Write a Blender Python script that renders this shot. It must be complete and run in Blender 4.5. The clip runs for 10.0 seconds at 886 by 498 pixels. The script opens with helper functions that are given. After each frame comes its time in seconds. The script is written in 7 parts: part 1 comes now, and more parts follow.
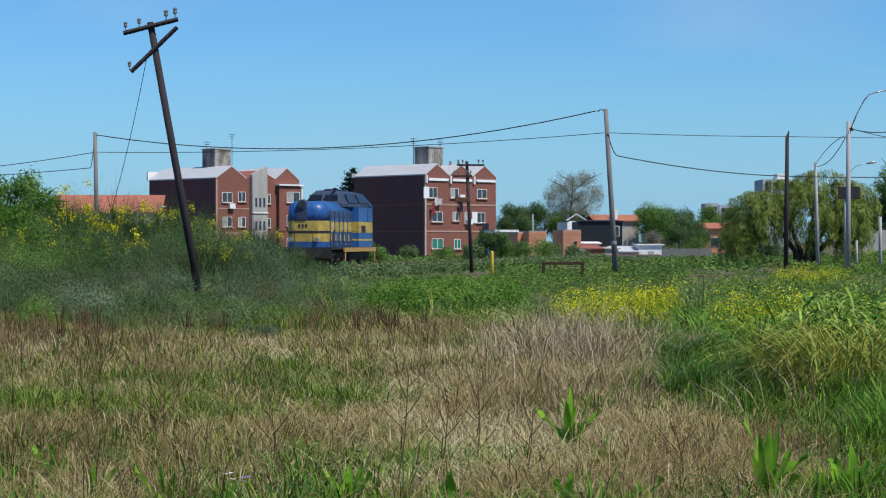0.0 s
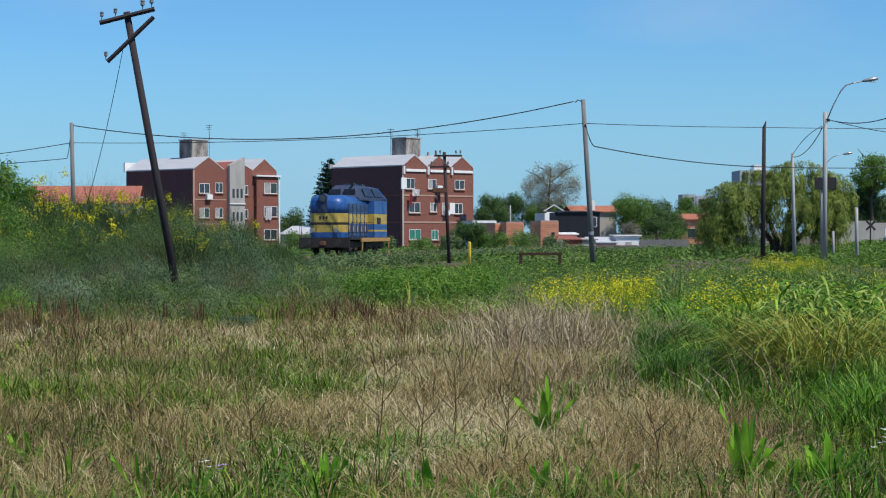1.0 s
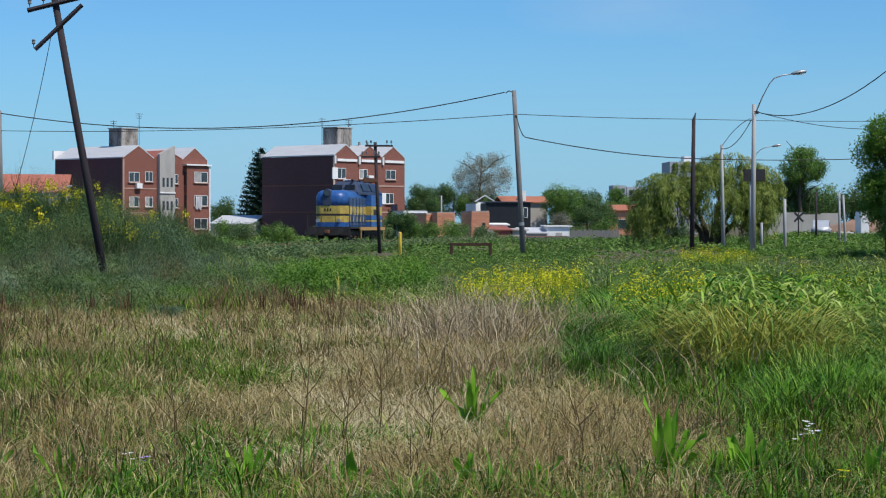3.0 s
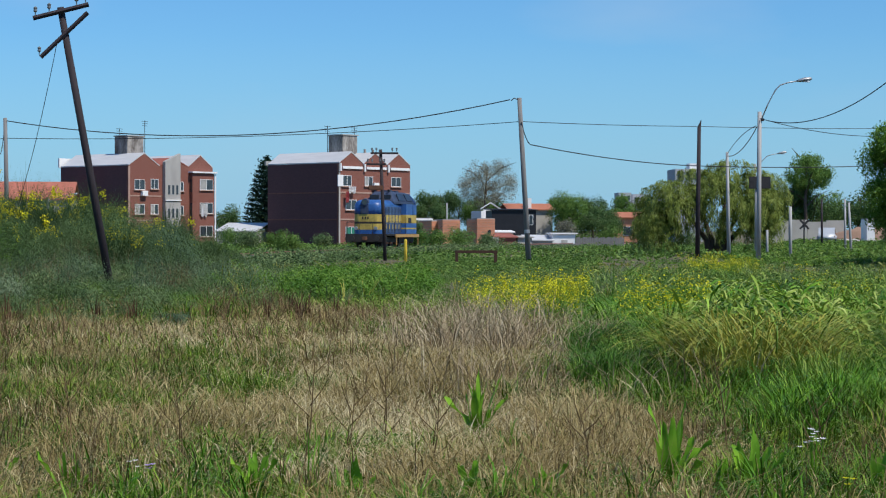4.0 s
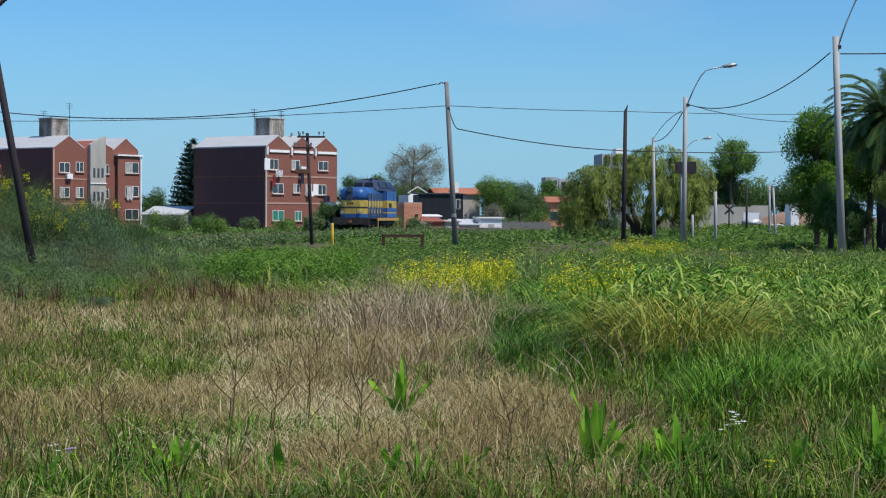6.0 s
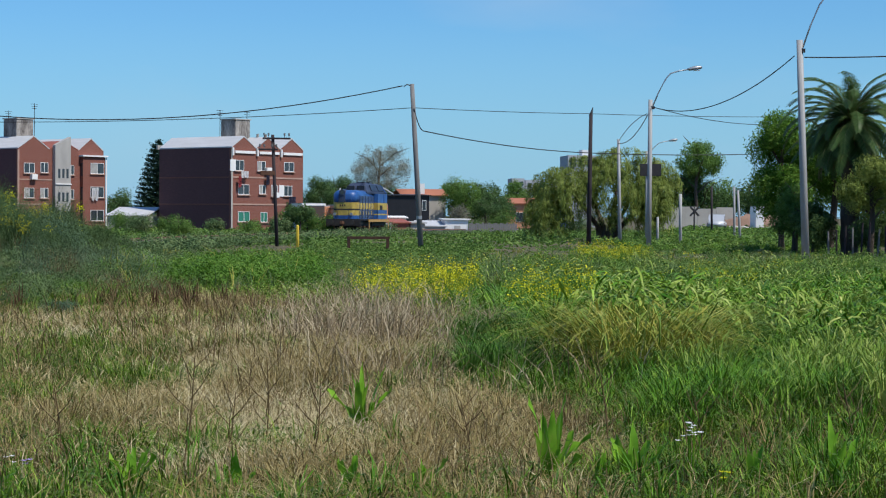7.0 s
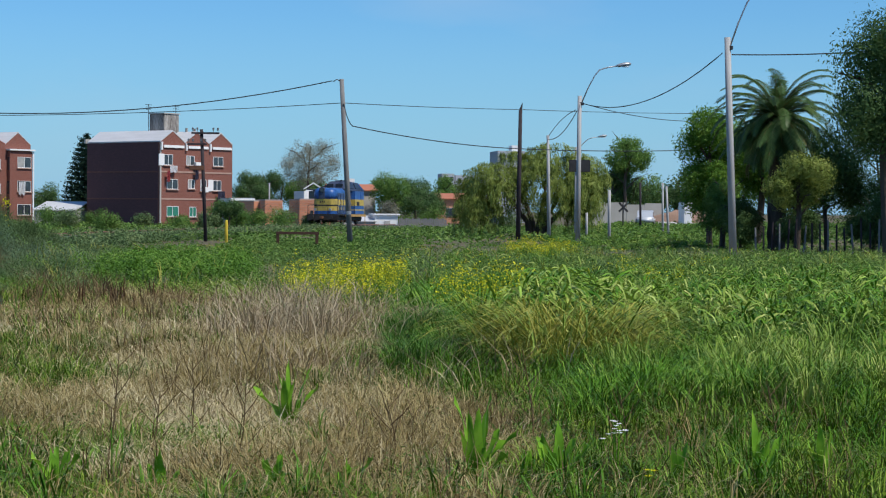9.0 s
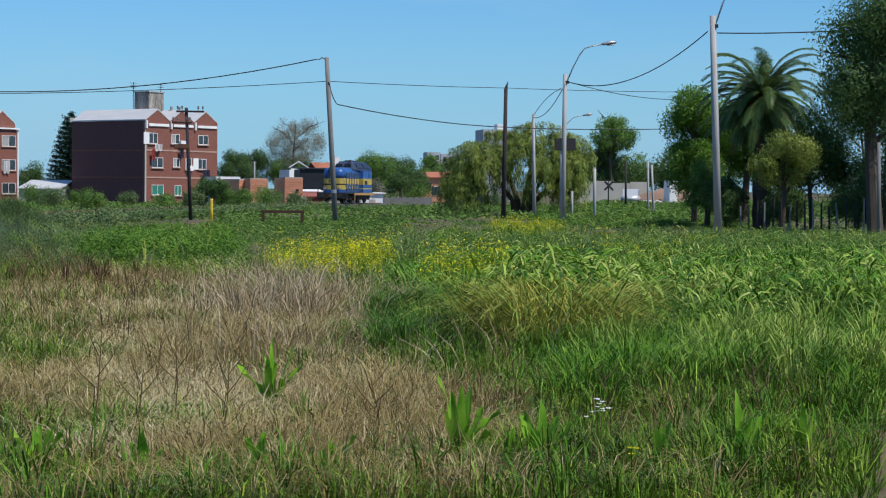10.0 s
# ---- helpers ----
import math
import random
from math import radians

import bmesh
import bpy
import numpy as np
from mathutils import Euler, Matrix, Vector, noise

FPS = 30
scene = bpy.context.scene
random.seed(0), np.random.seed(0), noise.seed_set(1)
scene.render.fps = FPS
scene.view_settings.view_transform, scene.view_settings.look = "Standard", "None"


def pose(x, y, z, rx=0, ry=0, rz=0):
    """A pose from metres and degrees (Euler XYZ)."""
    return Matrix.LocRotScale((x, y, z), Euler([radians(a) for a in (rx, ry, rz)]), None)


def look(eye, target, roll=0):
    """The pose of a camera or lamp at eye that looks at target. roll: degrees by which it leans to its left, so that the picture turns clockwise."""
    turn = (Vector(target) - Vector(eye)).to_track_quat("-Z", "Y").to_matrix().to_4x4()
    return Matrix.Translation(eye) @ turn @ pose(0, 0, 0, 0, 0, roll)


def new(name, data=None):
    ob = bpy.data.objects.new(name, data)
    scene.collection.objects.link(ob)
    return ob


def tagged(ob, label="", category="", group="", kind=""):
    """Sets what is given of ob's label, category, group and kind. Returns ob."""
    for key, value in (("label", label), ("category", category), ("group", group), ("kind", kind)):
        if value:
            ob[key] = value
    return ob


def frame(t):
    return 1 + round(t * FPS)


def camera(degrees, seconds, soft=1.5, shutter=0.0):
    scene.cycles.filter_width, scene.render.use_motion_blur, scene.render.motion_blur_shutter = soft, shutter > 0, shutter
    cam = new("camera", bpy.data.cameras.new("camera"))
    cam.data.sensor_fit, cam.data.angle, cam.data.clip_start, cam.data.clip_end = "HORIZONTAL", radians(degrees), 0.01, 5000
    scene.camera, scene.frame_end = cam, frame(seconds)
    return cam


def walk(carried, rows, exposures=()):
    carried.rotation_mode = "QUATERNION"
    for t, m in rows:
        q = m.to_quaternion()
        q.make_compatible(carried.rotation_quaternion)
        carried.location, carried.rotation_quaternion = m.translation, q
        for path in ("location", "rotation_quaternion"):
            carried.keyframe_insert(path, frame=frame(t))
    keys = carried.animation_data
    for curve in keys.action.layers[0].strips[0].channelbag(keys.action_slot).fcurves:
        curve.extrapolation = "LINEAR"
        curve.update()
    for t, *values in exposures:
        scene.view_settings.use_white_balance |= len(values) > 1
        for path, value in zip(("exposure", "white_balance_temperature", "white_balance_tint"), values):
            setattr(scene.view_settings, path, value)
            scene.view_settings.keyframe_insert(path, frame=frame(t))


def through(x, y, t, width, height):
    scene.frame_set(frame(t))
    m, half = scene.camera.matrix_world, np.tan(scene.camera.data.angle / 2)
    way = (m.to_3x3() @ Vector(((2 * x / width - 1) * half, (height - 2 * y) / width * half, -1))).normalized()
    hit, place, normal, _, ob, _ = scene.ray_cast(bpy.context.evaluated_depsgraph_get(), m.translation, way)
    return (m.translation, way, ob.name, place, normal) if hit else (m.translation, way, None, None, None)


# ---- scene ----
cam = camera(26.0, 10.0, soft=1.15)
walk(cam, [
    (0.0, pose(-0.000, 0.000, 1.700, 89.781, 0.057, 0.000)),
    (0.5, pose(-0.001, 0.014, 1.689, 89.948, 0.253, 0.594)),
    (1.0, pose(0.010, 0.009, 1.677, 89.514, 0.077, -0.667)),
    (1.5, pose(0.010, 0.016, 1.680, 89.534, -0.114, -1.766)),
    (2.0, pose(0.019, -0.021, 1.693, 89.370, -0.252, -2.511)),
    (2.5, pose(0.035, -0.025, 1.686, 89.088, -0.280, -2.500)),
    (2.7, pose(0.044, -0.001, 1.690, 89.139, -0.144, -2.741)),
    (4.0, pose(0.053, -0.000, 1.692, 89.435, -0.134, -2.552)),
    (4.5, pose(0.047, -0.020, 1.689, 89.655, -0.435, -3.004)),
    (5.0, pose(0.061, 0.004, 1.690, 89.263, -0.086, -3.638)),
    (5.5, pose(0.069, 0.000, 1.685, 88.635, -0.030, -3.866)),
    (6.0, pose(0.078, 0.010, 1.687, 88.970, -0.285, -4.722)),
    (6.2, pose(0.076, 0.017, 1.694, 89.098, -0.117, -5.016)),
    (7.3, pose(0.146, -0.012, 1.770, 88.981, -0.532, -5.884)),
    (7.5, pose(0.145, -0.013, 1.774, 89.032, -0.793, -5.719)),
    (8.0, pose(0.163, -0.004, 1.777, 89.254, -0.661, -6.471)),
    (8.5, pose(0.162, 0.002, 1.769, 88.655, -0.817, -7.851)),
    (9.0, pose(0.161, 0.010, 1.776, 88.866, -0.511, -7.810)),
    (9.5, pose(0.176, -0.001, 1.776, 88.650, -0.412, -8.065)),
    (10.0, pose(0.177, 0.021, 1.772, 88.231, -0.502, -8.240)),
], exposures=[(0.0, 0.0), (10.0, 0.0)])

# ---- world and sun ----
SUN_DIR = Vector((0.43, -0.36, 0.84)).normalized()
world = bpy.data.worlds.new("sky")
scene.world = world
world.use_nodes = True
wn, wl = world.node_tree.nodes, world.node_tree.links
sky = wn.new("ShaderNodeTexSky")
sky.sky_type = "NISHITA"
sky.sun_disc = False
sky.sun_elevation = math.asin(SUN_DIR.z)
sky.sun_rotation = math.atan2(SUN_DIR.x, SUN_DIR.y)
sky.air_density = 1.0
sky.dust_density = 0.2
sky.ozone_density = 3.0
tint = wn.new("ShaderNodeMix")
tint.data_type, tint.blend_type = "RGBA", "MULTIPLY"
tint.inputs[0].default_value = 1.0
tint.inputs[7].default_value = (0.495, 0.893, 1.255, 1)
wl.new(sky.outputs[0], tint.inputs[6])
veil_co, veil_map, veil, veil_range, veil_mix = (wn.new("ShaderNode" + k) for k in ("TexCoord", "Mapping", "TexNoise", "MapRange", "Mix"))
veil_map.inputs["Scale"].default_value = (5, 5, 16)
veil_map.inputs["Location"].default_value = (1.1, 0.4, 0.2)
veil.inputs["Scale"].default_value, veil.inputs["Detail"].default_value = 1.0, 5
veil_range.inputs[1].default_value, veil_range.inputs[2].default_value, veil_range.inputs[4].default_value = 0.5, 0.8, 0.22
veil_mix.data_type = "RGBA"
veil_mix.inputs[7].default_value = (6.0, 6.6, 7.2, 1)
wl.new(veil_co.outputs["Generated"], veil_map.inputs[0])
wl.new(veil_map.outputs[0], veil.inputs[0])
wl.new(veil.outputs[0], veil_range.inputs[0])
wl.new(veil_range.outputs[0], veil_mix.inputs[0])
wl.new(tint.outputs[2], veil_mix.inputs[6])
haze_sep, haze_range, haze_mix = (wn.new("ShaderNode" + k) for k in ("SeparateXYZ", "MapRange", "Mix"))
haze_range.inputs[1].default_value, haze_range.inputs[2].default_value, haze_range.inputs[3].default_value, haze_range.inputs[4].default_value = 0.0, 0.10, 0.75, 0.0
haze_mix.data_type = "RGBA"
haze_mix.inputs[7].default_value = (2.75, 5.15, 7.6, 1)
wl.new(veil_co.outputs["Generated"], haze_sep.inputs[0])
wl.new(haze_sep.outputs[2], haze_range.inputs[0])
wl.new(haze_range.outputs[0], haze_mix.inputs[0])
wl.new(veil_mix.outputs[2], haze_mix.inputs[6])
wl.new(haze_mix.outputs[2], wn["Background"].inputs[0])
wn["Background"].inputs[1].default_value = 0.10
sun = new("sun", bpy.data.lights.new("sun", "SUN"))
sun.data.energy = 4.6
sun.data.angle = radians(0.55)
sun.data.color = (1.0, 0.95, 0.87)
sun.matrix_world = look((0, 0, 60), Vector((0, 0, 60)) - SUN_DIR)


# ---- materials ----
def material(name, a, b, rough=0.7, scale=3.0, fine=40.0, bump=0.2, metal=0.0, amount=1.0, stretch=(1, 1, 1), spec=0.4):
    """Two tones mixed by coarse and fine noise, with fine relief."""
    m = bpy.data.materials.new(name)
    m.use_nodes = True
    n, l = m.node_tree.nodes, m.node_tree.links
    p = n["Principled BSDF"]
    p.inputs["Roughness"].default_value = rough
    p.inputs["Metallic"].default_value = metal
    p.inputs["Specular IOR Level"].default_value = spec
    co = n.new("ShaderNodeTexCoord")
    mp = n.new("ShaderNodeMapping")
    mp.inputs["Scale"].default_value = stretch
    l.new(co.outputs["Object"], mp.inputs[0])
    big, small = n.new("ShaderNodeTexNoise"), n.new("ShaderNodeTexNoise")
    big.inputs["Scale"].default_value, small.inputs["Scale"].default_value = scale, fine
    big.inputs["Detail"].default_value, small.inputs["Detail"].default_value = 5, 3
    l.new(mp.outputs[0], big.inputs[0])
    l.new(mp.outputs[0], small.inputs[0])
    add = n.new("ShaderNodeMath")
    add.operation = "MULTIPLY_ADD"
    l.new(small.outputs[0], add.inputs[0])
    add.inputs[1].default_value = 0.5
    l.new(big.outputs[0], add.inputs[2])
    ramp = n.new("ShaderNodeMapRange")
    ramp.inputs[1].default_value, ramp.inputs[2].default_value = 0.75 - 0.3 / amount, 0.75 + 0.3 / amount
    l.new(add.outputs[0], ramp.inputs[0])
    mix = n.new("ShaderNodeMix")
    mix.data_type = "RGBA"
    mix.inputs[6].default_value, mix.inputs[7].default_value = (*a, 1), (*b, 1)
    l.new(ramp.outputs[0], mix.inputs[0])
    l.new(mix.outputs[2], p.inputs["Base Color"])
    if bump:
        bp = n.new("ShaderNodeBump")
        bp.inputs["Strength"].default_value = bump
        bp.inputs["Distance"].default_value = 0.02
        l.new(small.outputs[0], bp.inputs["Height"])
        l.new(bp.outputs[0], p.inputs["Normal"])
    return m


def leaf_material(name, tones, rough=0.55, through=0.3, patch=0.5, own=0.6):
    """Leaves and blades: tone by piece and by patch of ground, with light passing through."""
    m = bpy.data.materials.new(name)
    m.use_nodes = True
    n, l = m.node_tree.nodes, m.node_tree.links
    p = n["Principled BSDF"]
    p.inputs["Roughness"].default_value = rough
    p.inputs["Specular IOR Level"].default_value = 0.12
    geo, co = n.new("ShaderNodeNewGeometry"), n.new("ShaderNodeTexCoord")
    ns = n.new("ShaderNodeTexNoise")
    ns.inputs["Scale"].default_value = patch
    ns.inputs["Detail"].default_value = 3
    l.new(co.outputs["Object"], ns.inputs[0])
    ad = n.new("ShaderNodeMath")
    ad.operation = "MULTIPLY_ADD"
    l.new(geo.outputs["Random Per Island"], ad.inputs[0])
    ad.inputs[1].default_value = own
    sub = n.new("ShaderNodeMath")
    sub.operation = "MULTIPLY_ADD"
    sub.inputs[1].default_value, sub.inputs[2].default_value = 1.6 + 2.2 * (0.6 - own), -0.6 - 1.1 * (0.6 - own) + 0.5 * (0.6 - own)
    l.new(ns.outputs[0], sub.inputs[0])
    l.new(sub.outputs[0], ad.inputs[2])
    ramp = n.new("ShaderNodeValToRGB")
    els = ramp.color_ramp.elements
    for i, c in enumerate(tones):
        e = els[i] if i < 2 else els.new(1.0)
        e.position, e.color = i / (len(tones) - 1), (*c, 1)
    l.new(ad.outputs[0], ramp.inputs[0])
    l.new(ramp.outputs[0], p.inputs["Base Color"])
    tr, mx = n.new("ShaderNodeBsdfTranslucent"), n.new("ShaderNodeMixShader")
    l.new(ramp.outputs[0], tr.inputs[0])
    mx.inputs[0].default_value = through
    l.new(p.outputs[0], mx.inputs[1])
    l.new(tr.outputs[0], mx.inputs[2])
    l.new(mx.outputs[0], n["Material Output"].inputs[0])
    return m


def brick_material(name, a, b, mortar, scale=1.0):
    m = material(name, a, b, 0.85, 0.5, 8.0, 0.15)
    n, l = m.node_tree.nodes, m.node_tree.links
    p = n["Principled BSDF"]
    src = p.inputs["Base Color"].links[0].from_socket
    geo = n.new("ShaderNodeTexCoord")
    sep, cmb = n.new("ShaderNodeSeparateXYZ"), n.new("ShaderNodeCombineXYZ")
    l.new(geo.outputs["Object"], sep.inputs[0])
    ad = n.new("ShaderNodeMath")
    l.new(sep.outputs[0], ad.inputs[0])
    l.new(sep.outputs[1], ad.inputs[1])
    l.new(ad.outputs[0], cmb.inputs[0])
    l.new(sep.outputs[2], cmb.inputs[1])
    br = n.new("ShaderNodeTexBrick")
    br.inputs["Scale"].default_value = scale
    br.inputs["Brick Width"].default_value, br.inputs["Row Height"].default_value = 0.25, 0.075
    br.inputs["Mortar Size"].default_value = 0.008
    br.inputs["Mortar"].default_value = (*mortar, 1)
    br.inputs["Color2"].default_value = (a[0] * 0.93, a[1] * 0.93, a[2] * 0.93, 1)
    l.new(src, br.inputs["Color1"])
    l.new(cmb.outputs[0], br.inputs["Vector"])
    l.new(br.outputs[0], p.inputs["Base Color"])
    return m


BRICK = brick_material("red brick", (0.195, 0.066, 0.045), (0.25, 0.090, 0.062), (0.24, 0.12, 0.095))
# The fronts' brick again, with the side walls' shade put into its colour.
BRICK_SHADED = brick_material("red brick darkened for shade", (0.115, 0.050, 0.050), (0.155, 0.068, 0.066), (0.115, 0.055, 0.055))
HOLLOW_BRICK = brick_material("hollow brick", (0.66, 0.265, 0.14), (0.76, 0.35, 0.20), (0.48, 0.31, 0.22), 0.5)
CONCRETE = material("grey concrete", (0.30, 0.29, 0.27), (0.42, 0.40, 0.37), 0.9, 1.2, 18, 0.3, stretch=(1, 1, 0.3))
STAINED = material("stained concrete", (0.10, 0.085, 0.075), (0.40, 0.37, 0.33), 0.9, 0.9, 6, 0.3, amount=1.6, stretch=(1, 1, 0.4))
BAND = material("concrete band", (0.36, 0.22, 0.17), (0.45, 0.30, 0.24), 0.9, 1.0, 14, 0.2)
WHITE = material("white paint", (0.72, 0.71, 0.69), (0.82, 0.81, 0.79), 0.6, 1.0, 14, 0.1)
ROOF_METAL = material("grey sheet roof", (0.46, 0.46, 0.46), (0.58, 0.58, 0.58), 0.5, 0.8, 10, 0.1, stretch=(4, 0.4, 1))
ROOF_RED = material("red roof tile", (0.24, 0.075, 0.055), (0.32, 0.11, 0.08), 0.8, 0.8, 12, 0.3)
ROOF_ORANGE = material("orange roof tile", (0.34, 0.12, 0.065), (0.42, 0.165, 0.095), 0.8, 0.6, 9, 0.3)
ROOF_RUST = material("rusty red roof tile", (0.33, 0.105, 0.07), (0.42, 0.15, 0.10), 0.8, 0.6, 9, 0.3)
GLASS_DARK = material("window glass", (0.02, 0.025, 0.03), (0.05, 0.06, 0.07), 0.08, 1.5, 3, 0.0, spec=0.8)
SHADE_GREEN = material("green shutter", (0.02, 0.16, 0.11), (0.04, 0.22, 0.15), 0.6, 2, 20, 0.1)
BARE_TIMBER = material("dark creosoted timber", (0.018, 0.013, 0.016), (0.042, 0.032, 0.036), 0.85, 2.0, 30, 0.5, stretch=(4, 4, 0.4))
GREY_TIMBER = material("weathered grey timber", (0.13, 0.128, 0.125), (0.23, 0.225, 0.22), 0.9, 2.0, 25, 0.5, stretch=(4, 4, 0.4))
POLE_CONCRETE = material("pole concrete", (0.30, 0.30, 0.30), (0.42, 0.42, 0.415), 0.85, 1.5, 22, 0.25, stretch=(2, 2, 0.5))
STEEL = material("galvanised steel", (0.30, 0.31, 0.32), (0.42, 0.43, 0.44), 0.45, 3, 30, 0.1, metal=0.6)
DARK_STEEL = material("dark steel", (0.02, 0.02, 0.022), (0.05, 0.045, 0.045), 0.6, 3, 25, 0.3, metal=0.3)
RUST = material("rusty iron", (0.09, 0.04, 0.025), (0.16, 0.075, 0.04), 0.85, 4, 30, 0.4)
CABLE = material("black cable", (0.02, 0.02, 0.022), (0.035, 0.035, 0.04), 0.6, 2, 10, 0.0)
YELLOW_POST = material("yellow paint", (0.62, 0.42, 0.03), (0.70, 0.50, 0.05), 0.6, 3, 30, 0.1)
CERAMIC = material("brown insulator glaze", (0.10, 0.10, 0.10), (0.22, 0.24, 0.24), 0.25, 4, 20, 0.0)
LOCO_BLUE = material("faded blue paint", (0.014, 0.060, 0.20), (0.040, 0.135, 0.38), 0.40, 1.2, 7, 0.05, amount=1.3)
LOCO_YELLOW = material("faded yellow paint", (0.26, 0.185, 0.05), (0.62, 0.46, 0.09), 0.5, 1.6, 7, 0.05, amount=1.0)
LOCO_SIDE = material("grimy slate blue panels", (0.016, 0.038, 0.10), (0.075, 0.13, 0.25), 0.5, 2.4, 9, 0.1, amount=1.5, stretch=(1, 3, 0.25))
LOCO_GLASS = material("dirty cab glass", (0.010, 0.012, 0.018), (0.035, 0.04, 0.05), 0.3, 2, 6, 0.0, spec=0.3)
CURTAIN = material("drawn pale curtain", (0.25, 0.25, 0.24), (0.42, 0.41, 0.38), 0.6, 2, 12, 0.1)
LOCO_ROOF = material("sooty roof paint", (0.020, 0.030, 0.058), (0.055, 0.075, 0.13), 0.55, 1.2, 10, 0.1)
BLACK_SHEET = material("black sheet metal", (0.006, 0.007, 0.010), (0.016, 0.017, 0.022), 0.55, 1.2, 10, 0.1)
CAR_PAINT = material("pale grey car paint", (0.40, 0.42, 0.45), (0.46, 0.48, 0.51), 0.3, 1.0, 20, 0.0, spec=0.6)
LOCO_DARK = material("oily black steel", (0.012, 0.012, 0.013), (0.04, 0.035, 0.03), 0.7, 2, 18, 0.2)
OCHRE = material("ochre buffer beam paint", (0.36, 0.20, 0.06), (0.46, 0.28, 0.10), 0.7, 2, 16, 0.2)
CLOTH_WHITE = material("white laundry", (0.70, 0.70, 0.72), (0.85, 0.85, 0.85), 0.9, 2, 20, 0.1)
CLOTH_RED = material("red laundry", (0.40, 0.05, 0.06), (0.50, 0.10, 0.10), 0.9, 2, 20, 0.1)
CLOTH_BLUE = material("dark laundry", (0.03, 0.03, 0.06), (0.06, 0.06, 0.10), 0.9, 2, 20, 0.1)
BARK = material("tree bark", (0.05, 0.038, 0.028), (0.11, 0.085, 0.065), 0.95, 2, 20, 0.6, stretch=(3, 3, 0.6))
PALE_WALL = material("pale render wall", (0.36, 0.33, 0.29), (0.48, 0.45, 0.40), 0.9, 0.6, 9, 0.3)
GROUND = material("weedy soil", (0.050, 0.052, 0.020), (0.14, 0.108, 0.055), 0.95, 0.25, 5, 0.6, amount=1.4)
SOIL = material("bare earth", (0.20, 0.12, 0.08), (0.32, 0.21, 0.15), 0.95, 0.8, 9, 0.5)
STONE = material("pale rubble", (0.38, 0.36, 0.33), (0.52, 0.50, 0.47), 0.9, 2, 14, 0.5)
ASH = material("track ballast", (0.10, 0.09, 0.08), (0.20, 0.18, 0.16), 0.95, 2, 24, 0.6)
# Distance haze is mixed into this pale blue-grey wall colour.
HAZE_WALL = material("far towers greyed by haze", (0.38, 0.40, 0.44), (0.46, 0.47, 0.50), 0.9, 0.1, 1, 0.0)

DRY = leaf_material("dry grass blades", [(0.135, 0.096, 0.034), (0.25, 0.19, 0.072), (0.38, 0.31, 0.14), (0.60, 0.52, 0.28)], 0.7, 0.25, 1.6)
STRAW = leaf_material("pale straw", [(0.34, 0.27, 0.13), (0.52, 0.44, 0.25), (0.72, 0.64, 0.42)], 0.65, 0.2, 1.2)
SPIKE = leaf_material("dark dried spikes", [(0.055, 0.028, 0.016), (0.10, 0.05, 0.028), (0.15, 0.08, 0.045)], 0.8, 0.1, 1.2)
DEAD = leaf_material("dead grey stalks", [(0.20, 0.15, 0.09), (0.36, 0.29, 0.18), (0.56, 0.49, 0.34)], 0.7, 0.15, 1.5)
BROWN = leaf_material("brown seed stalks", [(0.095, 0.062, 0.030), (0.16, 0.11, 0.055), (0.25, 0.175, 0.09)], 0.8, 0.15, 1.2)
GREEN = leaf_material("green grass blades", [(0.020, 0.052, 0.003), (0.054, 0.125, 0.007), (0.11, 0.20, 0.015), (0.29, 0.39, 0.05)], 0.5, 0.10, 1.8)
LUSH = leaf_material("lush grass blades", [(0.014, 0.052, 0.003), (0.048, 0.140, 0.009), (0.105, 0.240, 0.018), (0.31, 0.46, 0.07)], 0.45, 0.10, 1.8)
REED = leaf_material("broad pale grass leaves", [(0.05, 0.112, 0.010), (0.13, 0.235, 0.024), (0.27, 0.37, 0.06), (0.46, 0.53, 0.17)], 0.55, 0.2, 1.8)
REED_DULL = leaf_material("dull yellow-green leaves", [(0.055, 0.105, 0.014), (0.13, 0.215, 0.030), (0.24, 0.33, 0.06), (0.44, 0.47, 0.15)], 0.5, 0.15, 1.2)
TUSSOCK = leaf_material("dark tussock blades", [(0.016, 0.052, 0.008), (0.040, 0.110, 0.014), (0.085, 0.19, 0.025), (0.19, 0.33, 0.06)], 0.5, 0.12, 1.8)
STRAW_GREEN = leaf_material("yellowing stalks", [(0.18, 0.19, 0.03), (0.32, 0.32, 0.055), (0.48, 0.43, 0.11)], 0.6, 0.2, 1.0)
BUSHY = leaf_material("bushy weed leaves", [(0.040, 0.110, 0.012), (0.085, 0.190, 0.022), (0.15, 0.28, 0.04), (0.26, 0.38, 0.08)], 0.5, 0.32, 0.9, 0.4)
OLD_RAIL = material("old rusty rail", (0.03, 0.016, 0.010), (0.075, 0.035, 0.02), 0.85, 3, 30, 0.2)
SAGE = leaf_material("grey green brush", [(0.056, 0.106, 0.040), (0.096, 0.158, 0.062), (0.15, 0.215, 0.084), (0.215, 0.275, 0.115)], 0.7, 0.27, 0.6, 0.15)
BLUE_SAGE = leaf_material("dusty blue-green brush", [(0.058, 0.106, 0.060), (0.092, 0.150, 0.084), (0.14, 0.20, 0.112), (0.195, 0.25, 0.15)], 0.75, 0.27, 0.6, 0.15)
BROOM = leaf_material("broom twigs", [(0.048, 0.090, 0.034), (0.080, 0.135, 0.048), (0.12, 0.18, 0.064)], 0.7, 0.27, 0.7, 0.2)
